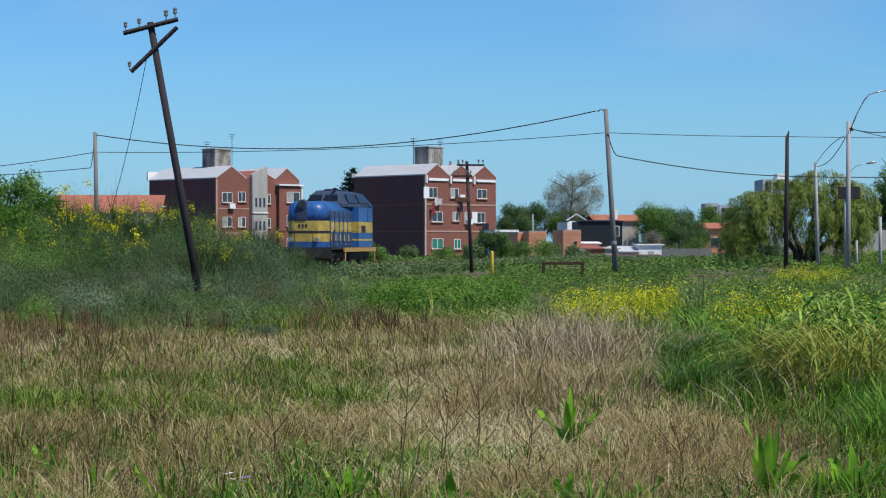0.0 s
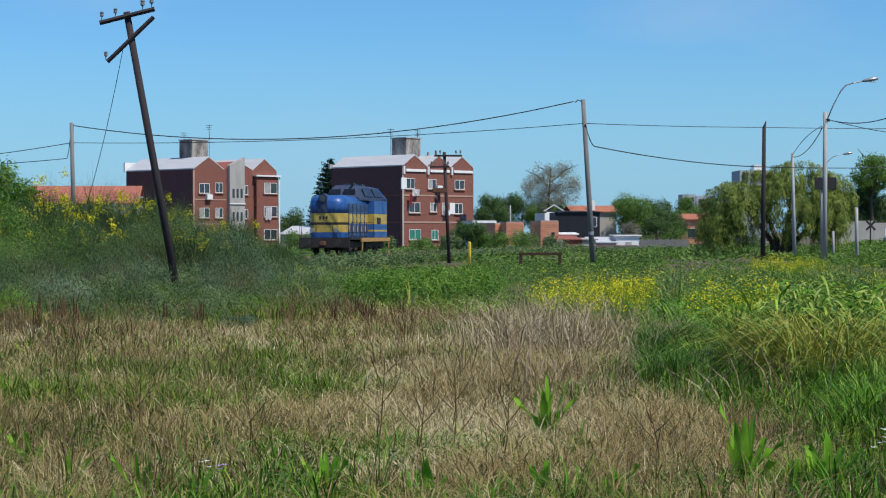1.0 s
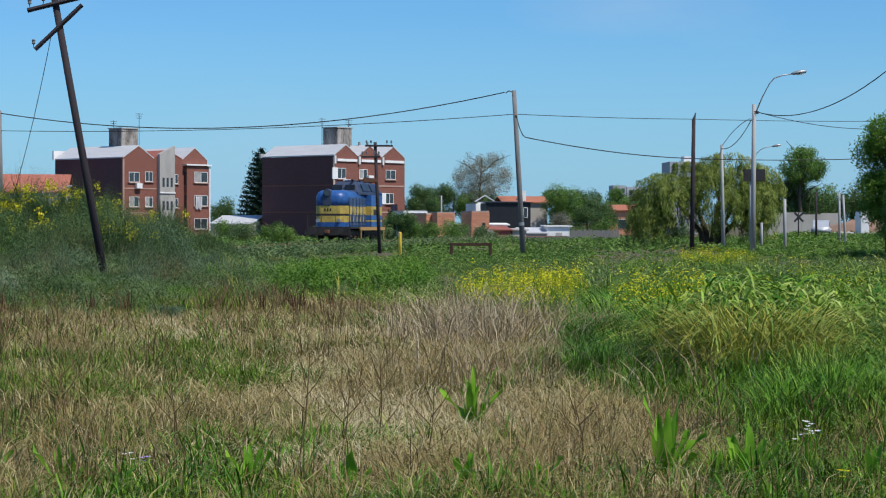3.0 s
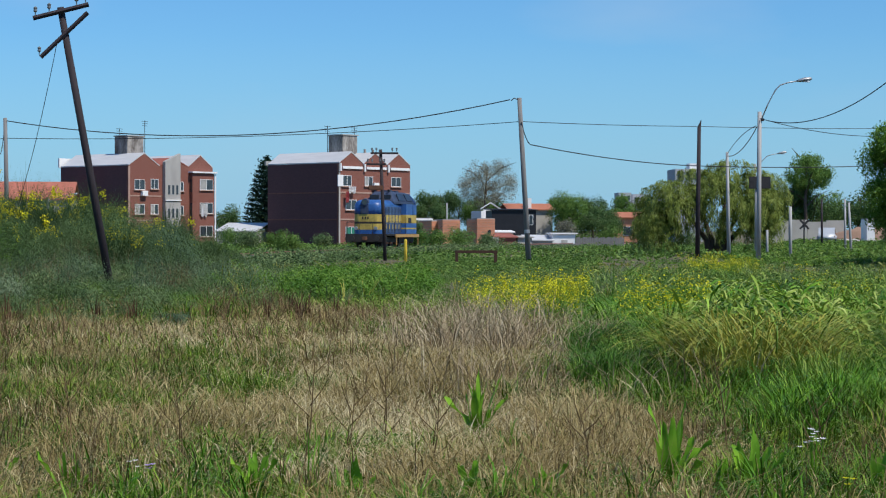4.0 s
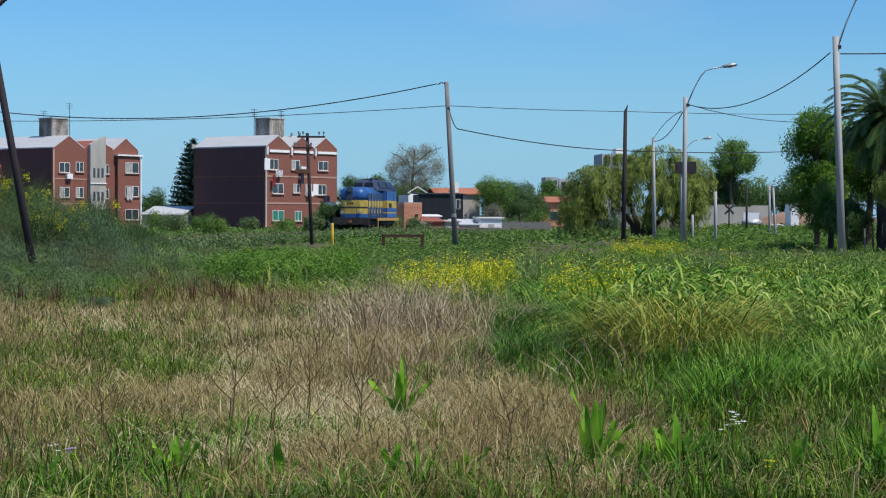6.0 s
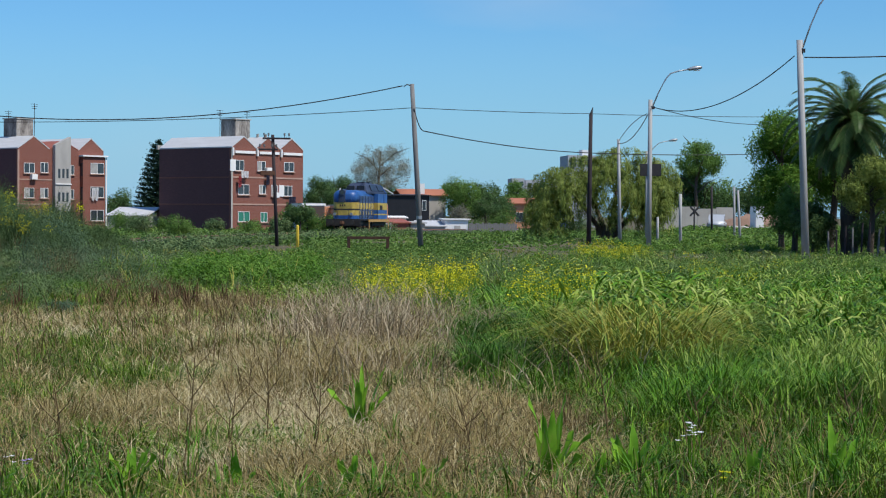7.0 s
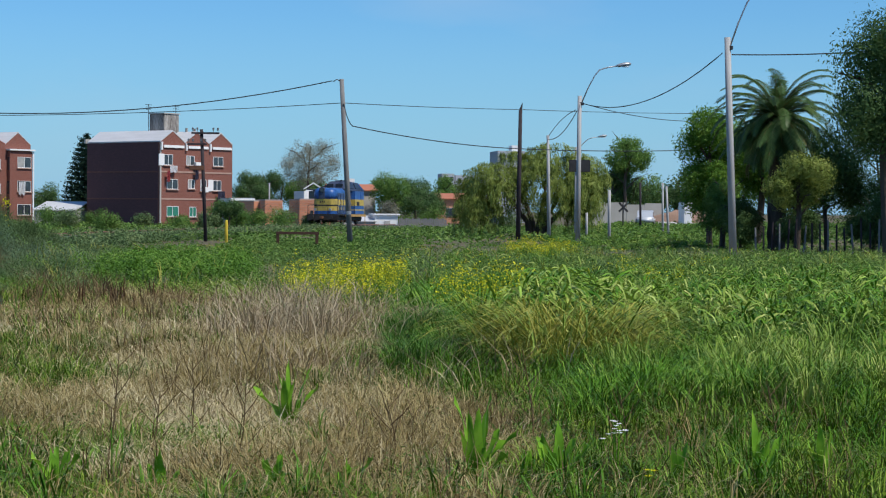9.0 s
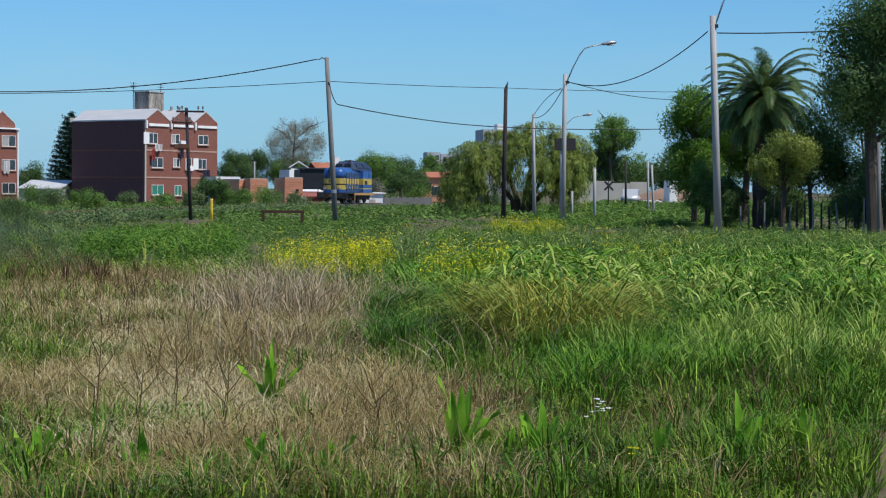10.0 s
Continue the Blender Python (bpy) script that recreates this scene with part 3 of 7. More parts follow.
def block_one():
    """The nearer block: three gables in front, a blank side wall coloured dark for shade."""
    W, D, ZE, ZP = 10.7, 10.9, 8.85, 10.0
    b = thing("apartment_building", pose(-1.87, 199, -0.25, 0, 0, 45), "red brick apartment block with three gables and blank side wall", "building", "apartment blocks")
    part("wall", box(bmesh.new(), 0.0, 0.32, 0, 0.28, D, ZE), BRICK_SHADED, b, "blank brick side wall with shade in its colour")
    part("wall", box(bmesh.new(), W - 0.28, 0.32, 0, W, D, ZE), BRICK, b)
    part("wall", box(bmesh.new(), 0.28, D - 0.3, 0, W - 0.28, D, ZE), BRICK, b)
    g = W / 3
    wins = [(1.15, 7.05, 1.25, 1.1), (4.35, 7.05, 1.2, 1.0), (8.5, 7.05, 1.5, 1.0),
            (1.75, 4.55, 1.6, 1.05), (4.5, 4.6, 0.95, 0.95), (6.3, 4.5, 0.9, 1.2), (8.35, 4.5, 1.25, 1.1),
            (1.8, 1.75, 1.7, 1.05), (4.75, 1.7, 1.0, 1.05), (8.3, 1.75, 1.3, 1.05)]
    bm = bmesh.new()
    outline = [(0, 0), (W, 0), (W, ZE)]
    for k in (2, 1, 0):
        outline += [((k + 0.5) * g, ZP), (k * g, ZE)]
    prism(bm, outline, "y", 0.0, 0.3)
    front = part("wall", bm, BRICK, b)
    for x, z, w, h in wins:
        pane = SHADE_GREEN if z < 2.5 else None
        window(front, x, z, w, h, shutter=1.0 if (x < 1.3 or (x > 8 and 4 < z < 5)) else 0.0, pane=pane)
    for z in (2.95, 5.75):
        part("floor_band", box(bmesh.new(), -0.02, -0.04, z, W + 0.02, -0.003, z + 0.16), BAND, front)
        part("floor_band", box(bmesh.new(), -0.035, 0.0, z, -0.003, D, z + 0.13), BRICK, b)
    for k in range(3):
        part("lintel", box(bmesh.new(), k * g + 0.45, -0.14, ZE - 0.55, (k + 1) * g - 0.2, -0.003, ZE - 0.28), WHITE, front, "white concrete lintel under the gable")
        part("downpipe", tube(bmesh.new(), [(k * g + 0.12, -0.12, ZE - 0.8), (k * g + 0.12, -0.12, ZE + 0.02)], 0.13, 8), WHITE, front)
        gable_roof(b, k * g + 0.002, (k + 1) * g - 0.002, 0.0, D, ZE + 0.01, ZP + 0.01, ROOF_METAL)
    part("corner_strip", box(bmesh.new(), -0.05, -0.05, 0, 0.16, -0.004, ZE - 0.1), PALE_WALL, front, "pale corner strip")
    part("parapet", box(bmesh.new(), -0.02, D + 0.26, ZE, 1.6, D + 0.5, ZE + 0.45), CONCRETE, b)
    water_tank(b, 3.3, 2.8, ZE + 0.2, 5.5, 5.0, ZP + 1.95)
    antenna(b, 2.6, 4.4, ZE + 0.3, ZP + 3.0)
    antenna(b, 5.2, 3.0, ZP + 1.9, ZP + 2.9)
    for x in (5.4, 6.6):
        part("vent_pipe", tube(bmesh.new(), [(x, 1.6, ZE), (x, 1.6, ZP + 0.5)], 0.13, 8), STAINED, b)
    for x, z in ((5.2, 6.35), (6.35, 3.75)):
        part("air_conditioner", box(bmesh.new(), x - 0.38, -0.42, z, x + 0.38, -0.02, z + 0.55, 0.03), WHITE, front, "white air conditioner box")
    m = b.matrix_basis
    laundry("hanging_laundry", m @ pose(1.6, -0.42, 6.45), CLOTH_WHITE, 1.1, 0.75, "white and pink washing hung under a window")
    laundry("hanging_laundry", m @ pose(0.9, -0.40, 5.9), CLOTH_RED, 0.45, 1.2, "red washing hung down a brick wall")
    laundry("hanging_laundry", m @ pose(5.0, -0.40, 6.2), CLOTH_BLUE, 0.5, 1.2, "dark washing hung below a window")
    laundry("hanging_laundry", m @ pose(8.7, -0.40, 3.9), CLOTH_BLUE, 1.1, 1.2, "dark washing hung under a window")


def block_two():
    """The further block: gables, a pale stair tower and a glazed bay."""
    W, D, ZE, ZP = 12.5, 12.7, 9.25, 10.65
    b = thing("apartment_building", pose(-25.9, 219, -0.3, 0, 0, 45), "red brick apartment block with pale stair tower and balcony bay", "building", "apartment blocks")
    part("wall", box(bmesh.new(), 0.0, 0.32, 0, 0.28, D, ZE), BRICK_SHADED, b, "blank brick side wall with shade in its colour")
    part("wall", box(bmesh.new(), W - 0.28, 0.32, 0, W, D, ZE), BRICK, b)
    part("wall", box(bmesh.new(), 0.28, D - 0.3, 0, W - 0.28, D, ZE), BRICK, b)
    bm = bmesh.new()
    prism(bm, [(0, 0), (W, 0), (W, ZE), (10.6, ZP), (8.7, ZE), (6.6, ZE + 0.9), (4.5, ZE), (2.25, ZP), (0, ZE)], "y", 0.0, 0.3)
    front = part("wall", bm, BRICK, b)
    for x, z, w, h in ((1.6, 7.1, 1.5, 1.15), (3.75, 7.2, 1.1, 1.15), (7.6, 7.0, 0.9, 1.1), (1.6, 4.3, 1.4, 1.15), (3.75, 4.3, 1.1, 1.15), (7.6, 4.2, 0.9, 1.1), (1.6, 1.6, 1.4, 1.1), (3.75, 1.6, 1.1, 1.1)):
        window(front, x, z, w, h)
    part("air_conditioner", box(bmesh.new(), 1.7, -0.45, 5.8, 2.5, -0.02, 6.4, 0.03), WHITE, front, "white air conditioner box")
    gable_roof(b, 0.002, 4.498, 0, D, ZE + 0.01, ZP + 0.01, ROOF_METAL)
    gable_roof(b, 4.502, 8.698, 0, D, ZE + 0.01, ZE + 0.95, ROOF_RED)
    gable_roof(b, 8.702, 12.498, 0, D, ZE + 0.01, ZP + 0.01, ROOF_METAL)
    tower = part("stair_tower", prism(bmesh.new(), [(4.95, 0), (7.2, 0), (7.2, ZP + 0.15), (4.95, ZP - 0.85)], "y", -0.5, -0.003), CONCRETE, b, "pale rendered stair tower")
    for z in (3.9, 6.6):
        for k in range(3):
            part("slit_window", box(bmesh.new(), 5.35 + 0.6 * k, -0.53, z - 0.55, 5.65 + 0.6 * k, -0.503, z + 0.5), GLASS_DARK, tower)
    part("ledge", box(bmesh.new(), 4.9, -0.62, 5.3, 7.25, -0.504, 5.42), WHITE, tower)
    bay = part("balcony_bay", box(bmesh.new(), 9.0, -0.5, 0, W - 0.15, -0.003, ZE - 0.7), BRICK, b, "brick bay of enclosed balconies")
    for z in (1.8, 4.5, 7.25):
        window(bay, 11.1, z, 2.0, 1.25, y=-0.5)
        part("side_pane", box(bmesh.new(), 8.965, -0.45, z - 0.9, 8.997, -0.1, z + 0.6), GLASS_DARK, bay)
    part("canopy", box(bmesh.new(), 8.8, -0.75, ZE - 0.65, W + 0.1, -0.004, ZE - 0.48), WHITE, bay)
    for z in (2.95, 5.75):
        part("floor_band", box(bmesh.new(), -0.02, -0.04, z, 4.85, -0.003, z + 0.14), BAND, front)
    part("corner_strip", box(bmesh.new(), -0.05, -0.05, 0, 0.2, -0.004, ZE - 0.1), BAND, front, "pale corner strip")
    part("corner_strip", box(bmesh.new(), W - 0.1, -0.55, 0, W + 0.06, -0.504, ZE - 0.7), WHITE, b, "pale corner strip")
    part("parapet", box(bmesh.new(), -0.02, D + 0.26, ZE, 2.0, D + 0.5, ZE + 1.1), WHITE, b)
    water_tank(b, 2.2, 3.0, ZE + 0.3, 4.6, 5.4, ZP + 2.1)
    antenna(b, 2.6, 5.0, ZP + 2.1, ZP + 3.1)
    antenna(b, 4.9, 3.2, ZE + 0.3, ZP + 4.0)
    laundry("hanging_laundry", b.matrix_basis @ pose(10.7, -0.7, 5.0), CLOTH_WHITE, 1.0, 1.6, "white washing hung at a balcony window")


# ---- small houses ----
def house(name, m, w, d, h, wall, roof, label, rise=0.0, openings=(), mono=False, group="small houses"):
    """A small house: walls, a flat or pitched roof slab with eaves, and door or window openings with frames."""
    b = thing(name, m, label, "house", group)
    t = 0.2
    for x0, y0, x1, y1 in ((0, 0, w, t), (0, d - t, w, d), (0, t, t, d - t), (w - t, t, w, d - t)):
        part("wall", box(bmesh.new(), x0, y0, 0, x1, y1, h), wall, b)
    bm = bmesh.new()
    if rise and not mono:
        prism(bm, [(-0.3, h), (d / 2, h + rise), (d + 0.3, h), (d + 0.3, h + 0.12), (d / 2, h + rise + 0.14), (-0.3, h + 0.12)], "x", -0.25, w + 0.25)
    else:
        o = 0.2 if rise else -0.03
        prism(bm, [(-o, h + 0.004), (d + o, h + rise + 0.004), (d + o, h + rise + 0.1), (-o, h + 0.1)], "x", -o, w + o)
    part("roof", bm, roof, b)
    for x, z, ww, hh, mat in openings:
        f = part("window", box(bmesh.new(), x - ww / 2, -0.05, z - hh / 2, x + ww / 2, -0.003, z + hh / 2), WHITE, b)
        part("pane", box(bmesh.new(), x - ww / 2 + 0.06, -0.07, z - hh / 2 + 0.06, x + ww / 2 - 0.06, -0.053, z + hh / 2 - 0.06), mat, f)
    return b


def make_houses():
    house("shed", pose(5.2, 192, -0.2, 0, 0, 20), 2.6, 3.0, 3.0, WHITE, ROOF_METAL, "small white rendered shed between brick walls", openings=((1.2, 1.5, 0.8, 0.9, GLASS_DARK),))
    for x, y, w, d, h, a, n in ((7.35, 189, 1.0, 3.0, 2.75, 30, 0), (8.35, 187, 1.75, 4.0, 2.85, 10, 1), (11.55, 184.6, 1.75, 3.5, 2.95, 4, 2)):
        shack = house("unfinished_house", pose(x, y, -0.2, 0, 0, a), w, d, h, HOLLOW_BRICK, CONCRETE, "unfinished hollow orange brick dwelling without render", group="brick shacks")
        for k in range(9):
            part("brick_course", box(bmesh.new(), 0.02, -0.035, h - 0.12 - 0.22 * k, w - 0.02, -0.004, h - 0.02 - 0.22 * k), HOLLOW_BRICK, shack)
        if n:
            part("window", box(bmesh.new(), w * 0.6, -0.06, 1.5, w * 0.6 + 0.3, -0.04, 1.9), WHITE if n == 1 else GLASS_DARK, shack)
    house("unfinished_house", pose(10.65, 186.2, -0.2, 0, 0, -38), 1.2, 2.6, 2.9, HOLLOW_BRICK, CONCRETE, "unfinished orange brick side wing without render", group="brick shacks")
    house("low_shed", pose(12.4, 183.4, -0.4, 0, 0, 4), 1.2, 1.0, 1.3, PALE_WALL, CONCRETE, "low rendered plinth before a brick dwelling", mono=True)
    house("low_shed", pose(13.6, 186, -0.4, 0, 0, 8), 1.9, 3.5, 1.35, ROOF_RED, ROOF_RED, "low shed with faded red sheet sides", 0.35, mono=True)
    house("low_shed", pose(13.5, 190, -0.3, 0, 0, 2), 2.0, 3.0, 1.75, PALE_WALL, WHITE, "low shed with a pale sheet roof", 0.15, mono=True)
    house("low_shed", pose(15.7, 187, -0.5, 0, 0, 5), 1.4, 3.0, 1.45, PALE_WALL, CONCRETE, "low pale rendered shed", 0.12, mono=True)
    house("low_shed", pose(17.0, 188, -0.5, 0, 0, 5), 2.2, 4.0, 1.15, CONCRETE, ROOF_METAL, "low grey shed with a sloping sheet roof", 0.5, mono=True)
    shed = house("low_shed", pose(19.25, 188.5, -0.4, 0, 0, 3), 2.3, 3.0, 1.72, WHITE, WHITE, "low white walled shed", 0.03, mono=True)
    part("door", box(bmesh.new(), 0.9, -0.05, 0.1, 1.5, -0.004, 1.15), CONCRETE, shed, "grey arched doorway")
    fence = thing("board_fence", pose(21.6, 188.5, -0.4, 0, 0, 2), "low grey board fence behind the sheds", "fence")
    for k in range(22):
        part("board", box(bmesh.new(), 0.22 * k, 0, 0, 0.22 * k + 0.19, 0.05, 1.4 + 0.07 * math.sin(k * 2.3)), GREY_TIMBER, fence)
    house("house", pose(14.9, 230, 0, 0, 0, 30), 1.2, 2.2, 3.9, WHITE, WHITE, "small white outbuilding with a pale flat roof", 0.0)
    house("house", pose(17.0, 231, 0, 0, 0, 88), 2.2, 1.8, 4.2, WHITE, WHITE, "white house with a pale pitched roof", 0.75)
    house("house", pose(15.6, 222, 0, 0, 0, 4), 5.2, 5.0, 4.0, BLACK_SHEET, BLACK_SHEET, "house with a black sheet metal front", 0.15, mono=True, openings=((4.6, 2.9, 0.5, 1.2, GLASS_DARK),))
    h = house("house", pose(19.0, 240, 0, 0, 0, 6), 5.6, 6.0, 4.2, PALE_WALL, ROOF_ORANGE, "house with orange roof and a white chimney", 0.75)
    part("chimney", box(bmesh.new(), 2.3, 0.3, 4.2, 2.95, 0.95, 5.75), WHITE, h, "white chimney")
    house("house", pose(33.4, 250, 0, 0, 0, -8), 3.6, 6.0, 3.3, HOLLOW_BRICK, ROOF_ORANGE, "orange brick house among trees", 0.7, openings=((2.0, 1.6, 1.2, 1.2, GLASS_DARK),))
    house("house", pose(-43.5, 213, 0, 0, 0, 4), 12.0, 9.0, 4.9, PALE_WALL, ROOF_RUST, "large house with an orange tiled roof behind broom", 2.0)
    o = house("open_shed", pose(-14.9, 205, -0.3, 0, 0, -12), 4.2, 5.0, 1.75, CONCRETE, ROOF_METAL, "low shed with a pale sloping sheet roof and concrete posts", 0.9, mono=True)
    for k in range(4):
        part("post", box(bmesh.new(), 0.5 + 1.05 * k, -0.9, 0, 0.7 + 1.05 * k, -0.7, 1.5), CONCRETE, o)
    wall = thing("garden_wall", pose(37.3, 172, 0.45, 0, 0, -3), "long weathered pale rendered garden wall", "wall", kind="structure")
    for k in range(4):
        part("panel", box(bmesh.new(), 1.7 * k, 0, 0, 1.7 * k + 1.68, 0.18, 2.17 + 0.10 * math.sin(k * 2.2)), PALE_WALL, wall)
    bm = bmesh.new()
    for k in range(60):
        x, y = 43.6 + rng.normal(0, 1.5), 166 + rng.normal(0, 1.2)
        r = rng.uniform(0.12, 0.4)
        bmesh.ops.create_icosphere(bm, subdivisions=1, radius=r, matrix=Matrix.Translation((x, y, 0.6 + r * 0.4)) @ Matrix.Diagonal((1.3, 1, 0.7, 1)))
    tagged(part("rubble_heap", bm, STONE), "scattered pale rubble beside the wall", "rubble", kind="stuff")
    bm = bmesh.new()
    bmesh.ops.create_icosphere(bm, subdivisions=4, radius=1.0, matrix=Matrix.Translation((46.4, 171, 0.5)) @ Matrix.Diagonal((4.2, 2.0, 1.5, 1)))
    for v in bm.verts:
        v.co += Vector((0, 0, 0.25 * noise.noise(v.co * 1.1)))
    tagged(part("earth_mound", bm, SOIL, smooth=True), "heap of bare reddish earth", "earth mound")
    house("house", pose(44.3, 165, 0.5, 0, 0, 0), 0.7, 2.0, 2.2, WHITE, CONCRETE, "small white hut beneath trees")
    parked_car(pose(40.3, 163, float(hill(40.3, 163)) - 0.02, 0, 0, 74))
    for x, y, w, h in ((82, 600, 4, 13.6), (87, 604, 6, 13.2), (95, 598, 3, 14.2)):
        t = thing("apartment_tower", pose(x, y, 0), "distant pale grey tower block", "building", "distant towers")
        part("wall", box(bmesh.new(), 0, 0, 0, w, 10, h), HAZE_WALL, t)
        for i in range(int(w // 2)):
            part("window", box(bmesh.new(), 0.6 + 2 * i, -0.1, h - 2.4, 1.7 + 2 * i, -0.02, h - 1.0), GLASS_DARK, t)
    t = thing("apartment_tower", pose(50.0, 300, 0), "pale flat-roofed tower behind the drooping tree", "building", "distant towers")
    part("wall", box(bmesh.new(), 0, 0, 0, 4.4, 8, 11.4), HAZE_WALL, t)
    part("rooftop_tank", box(bmesh.new(), 2.4, 1, 11.404, 3.8, 4, 12.3), WHITE, t)
    for i in range(3):
        part("window", box(bmesh.new(), 0.4 + 1.3 * i, -0.1, 9.6, 1.3 + 1.3 * i, -0.02, 10.8), GLASS_DARK, t)


def parked_car(m):
    """A small saloon: body, glazed cabin, wheels with rims, lamps."""
    c = thing("parked_car", m, "small pale grey car parked by the garden wall", "car")
    body = part("body", box(bmesh.new(), -1.9, -0.8, 0.28, 1.9, 0.8, 0.82, 0.12), CAR_PAINT, c, smooth=True)
    for x in (-1.85, 1.78):
        for y in (-0.6, 0.6):
            part("lamp", box(bmesh.new(), x, y - 0.14, 0.58, x + 0.08, y + 0.14, 0.70, 0.02), WHITE if x > 0 else ROOF_RED, body)
    outline = [(-1.25, 0.80), (-0.85, 1.36), (0.35, 1.40), (1.05, 0.80)]
    part("cabin", prism(bmesh.new(), outline, "y", -0.68, 0.68), CAR_PAINT, c)
    for y in (-0.70, 0.682):
        for q in ([(-1.05, 0.86), (-0.78, 1.28), (-0.25, 1.31), (-0.25, 0.86)], [(-0.17, 0.86), (-0.17, 1.31), (0.30, 1.32), (0.82, 0.86)]):
            part("side_window", prism(bmesh.new(), q, "y", y, y + 0.018), GLASS_DARK, c)
    for x in (-1.15, 1.2):
        for y in (-0.72, 0.72):
            wheel = part("wheel", tube(bmesh.new(), [(x, y - 0.09, 0.3), (x, y + 0.09, 0.3)], 0.3, 16), LOCO_DARK, c)
            part("rim", tube(bmesh.new(), [(x, y - 0.10, 0.3), (x, y + 0.10, 0.3)], 0.18, 12), STEEL, wheel)


# ---- poles, lamps and wires ----
def pole(name, base, top, r0, r1, mat, label, sides=10, sink=0.6, group=""):
    """A tapering pole; top is the place of its head."""
    b = Vector(base)
    d = (Vector(top) - b)
    p = thing(name, Matrix.Translation(b), label, "pole", group)
    part("shaft", tube(bmesh.new(), [-d.normalized() * sink, d * 0.5, d], [r0, (r0 + r1) / 2, r1], sides), mat, p, smooth=True)
    return p, d


def insulator(parent, x, y, z, s=1.0):
    bm = bmesh.new()
    tube(bm, [(x, y, z), (x, y, z + 0.10 * s), (x, y, z + 0.13 * s), (x, y, z + 0.2 * s), (x, y, z + 0.24 * s), (x, y, z + 0.28 * s)], [0.016 * s, 0.016 * s, 0.06 * s, 0.05 * s, 0.065 * s, 0.02 * s], 8)
    part("insulator", bm, CERAMIC, parent)


def leaning_telegraph_pole():
    p, d = pole("telegraph_pole", (-6.30, 50, 0.0), (-7.62, 50, 7.42), 0.105, 0.088, BARE_TIMBER, "leaning dark timber telegraph pole with broken crossarms", 12)
    up = d.normalized()
    side = Vector((1, 0.1, 0.27)).normalized()
    top = d - up * 0.12
    a, b = top - side * 0.72, top + side * 0.74
    bm = tube(bmesh.new(), [a + Vector((0, -0.12, 0)), b + Vector((0, -0.12, 0))], 0.062, 4)
    arm = part("crossarm", bm, BARE_TIMBER, p)
    for k in (-0.66, -0.30, 0.42, 0.66):
        q = top + side * k
        insulator(arm, q.x, q.y - 0.12, q.z + 0.05, 0.85 if k < 0 else 1.0)
    c = d - up * 0.72
    s2 = Vector((0.72, 0.1, 0.72)).normalized()
    arm2 = part("crossarm", tube(bmesh.new(), [c - s2 * 0.85 + Vector((0, -0.11, 0)), c + s2 * 0.82 + Vector((0, -0.11, 0))], 0.058, 4), BARE_TIMBER, p, "fallen slanting crossarm")
    q = c - s2 * 0.82
    insulator(arm2, q.x - 0.06, q.y - 0.11, q.z + 0.03, 0.8)
    bm = bmesh.new()
    pts = []
    a, b = c - s2 * 0.3 + Vector((0, 0, 0)), Vector((-3.0, 3.5, 2.4))
    for k in range(13):
        u = k / 12
        pts.append(a.lerp(b, u) - Vector((0, 0, 0.25 * 4 * u * (1 - u))))
    part("loose_wire", tube(bm, pts, 0.009, 4), CABLE, p)


def telegraph_post():
    p, d = pole("telegraph_pole", (1.56, 104, -0.1), (1.29, 104, 6.05), 0.10, 0.085, BARE_TIMBER, "dark timber telegraph pole with two crossarms in front of the block", 10)
    for z, x0, x1 in ((5.95, -0.55, 0.95), (5.35, -0.8, 0.25)):
        o = d * (z / d.length)
        arm = part("crossarm", box(bmesh.new(), o.x + x0, -0.15, o.z - 0.05, o.x + x1, -0.06, o.z + 0.05), BARE_TIMBER, p)
        for k in (x0 + 0.08, x0 + 0.32, x1 - 0.32, x1 - 0.08):
            insulator(arm, o.x + k, -0.1, o.z + 0.05, 0.9)
    o = d * 0.66
    part("bracket", box(bmesh.new(), o.x - 0.75, -0.2, o.z - 0.12, o.x + 0.05, -0.05, o.z + 0.14, 0.03), RUST, p)


def street_lamp(base, top, label, reach, rise, r=(0.14, 0.11), square=True):
    p, d = pole("street_lamp", base, top, r[0], r[1], POLE_CONCRETE, label, 4 if square else 10, group="street lamps")
    bm = bmesh.new()
    s = d - Vector((0, 0, 0.35)) + Vector((0.12, 0, 0))
    pts = [s, s + Vector((0.12 * reach, 0, 0.45 * rise)), s + Vector((0.27 * reach, 0, 0.9 * rise)), s + Vector((0.37 * reach, 0, rise + 0.14)), s + Vector((0.52 * reach, 0, rise + 0.27)), s + Vector((0.72 * reach, 0, rise + 0.36))]
    arm = part("arm", tube(bm, pts, 0.035, 8), STEEL, p, smooth=True)
    e = pts[-1]
    bm = bmesh.new()
    tube(bm, [e, e + Vector((0.12, 0, 0.03)), e + Vector((0.45, 0, 0.12)), e + Vector((0.75, 0, 0.17)), e + Vector((0.82, 0, 0.18))], [0.05, 0.10, 0.14, 0.11, 0.03], 8)
    for v in bm.verts:
        v.co.z = e.z + (v.co.z - e.z) * 0.8
    lamp = part("lamp_head", bm, STEEL, arm, smooth=True)
    part("lens", box(bmesh.new(), e.x + 0.3, e.y - 0.08, e.z - 0.05, e.x + 0.7, e.y + 0.08, e.z - 0.01, 0.015), WHITE, arm)
    br = part("bracket", box(bmesh.new(), d.x + 0.05, d.y - 0.08, d.z - 0.5, d.x + 0.22, d.y + 0.08, d.z - 0.35), DARK_STEEL, p)
    return p


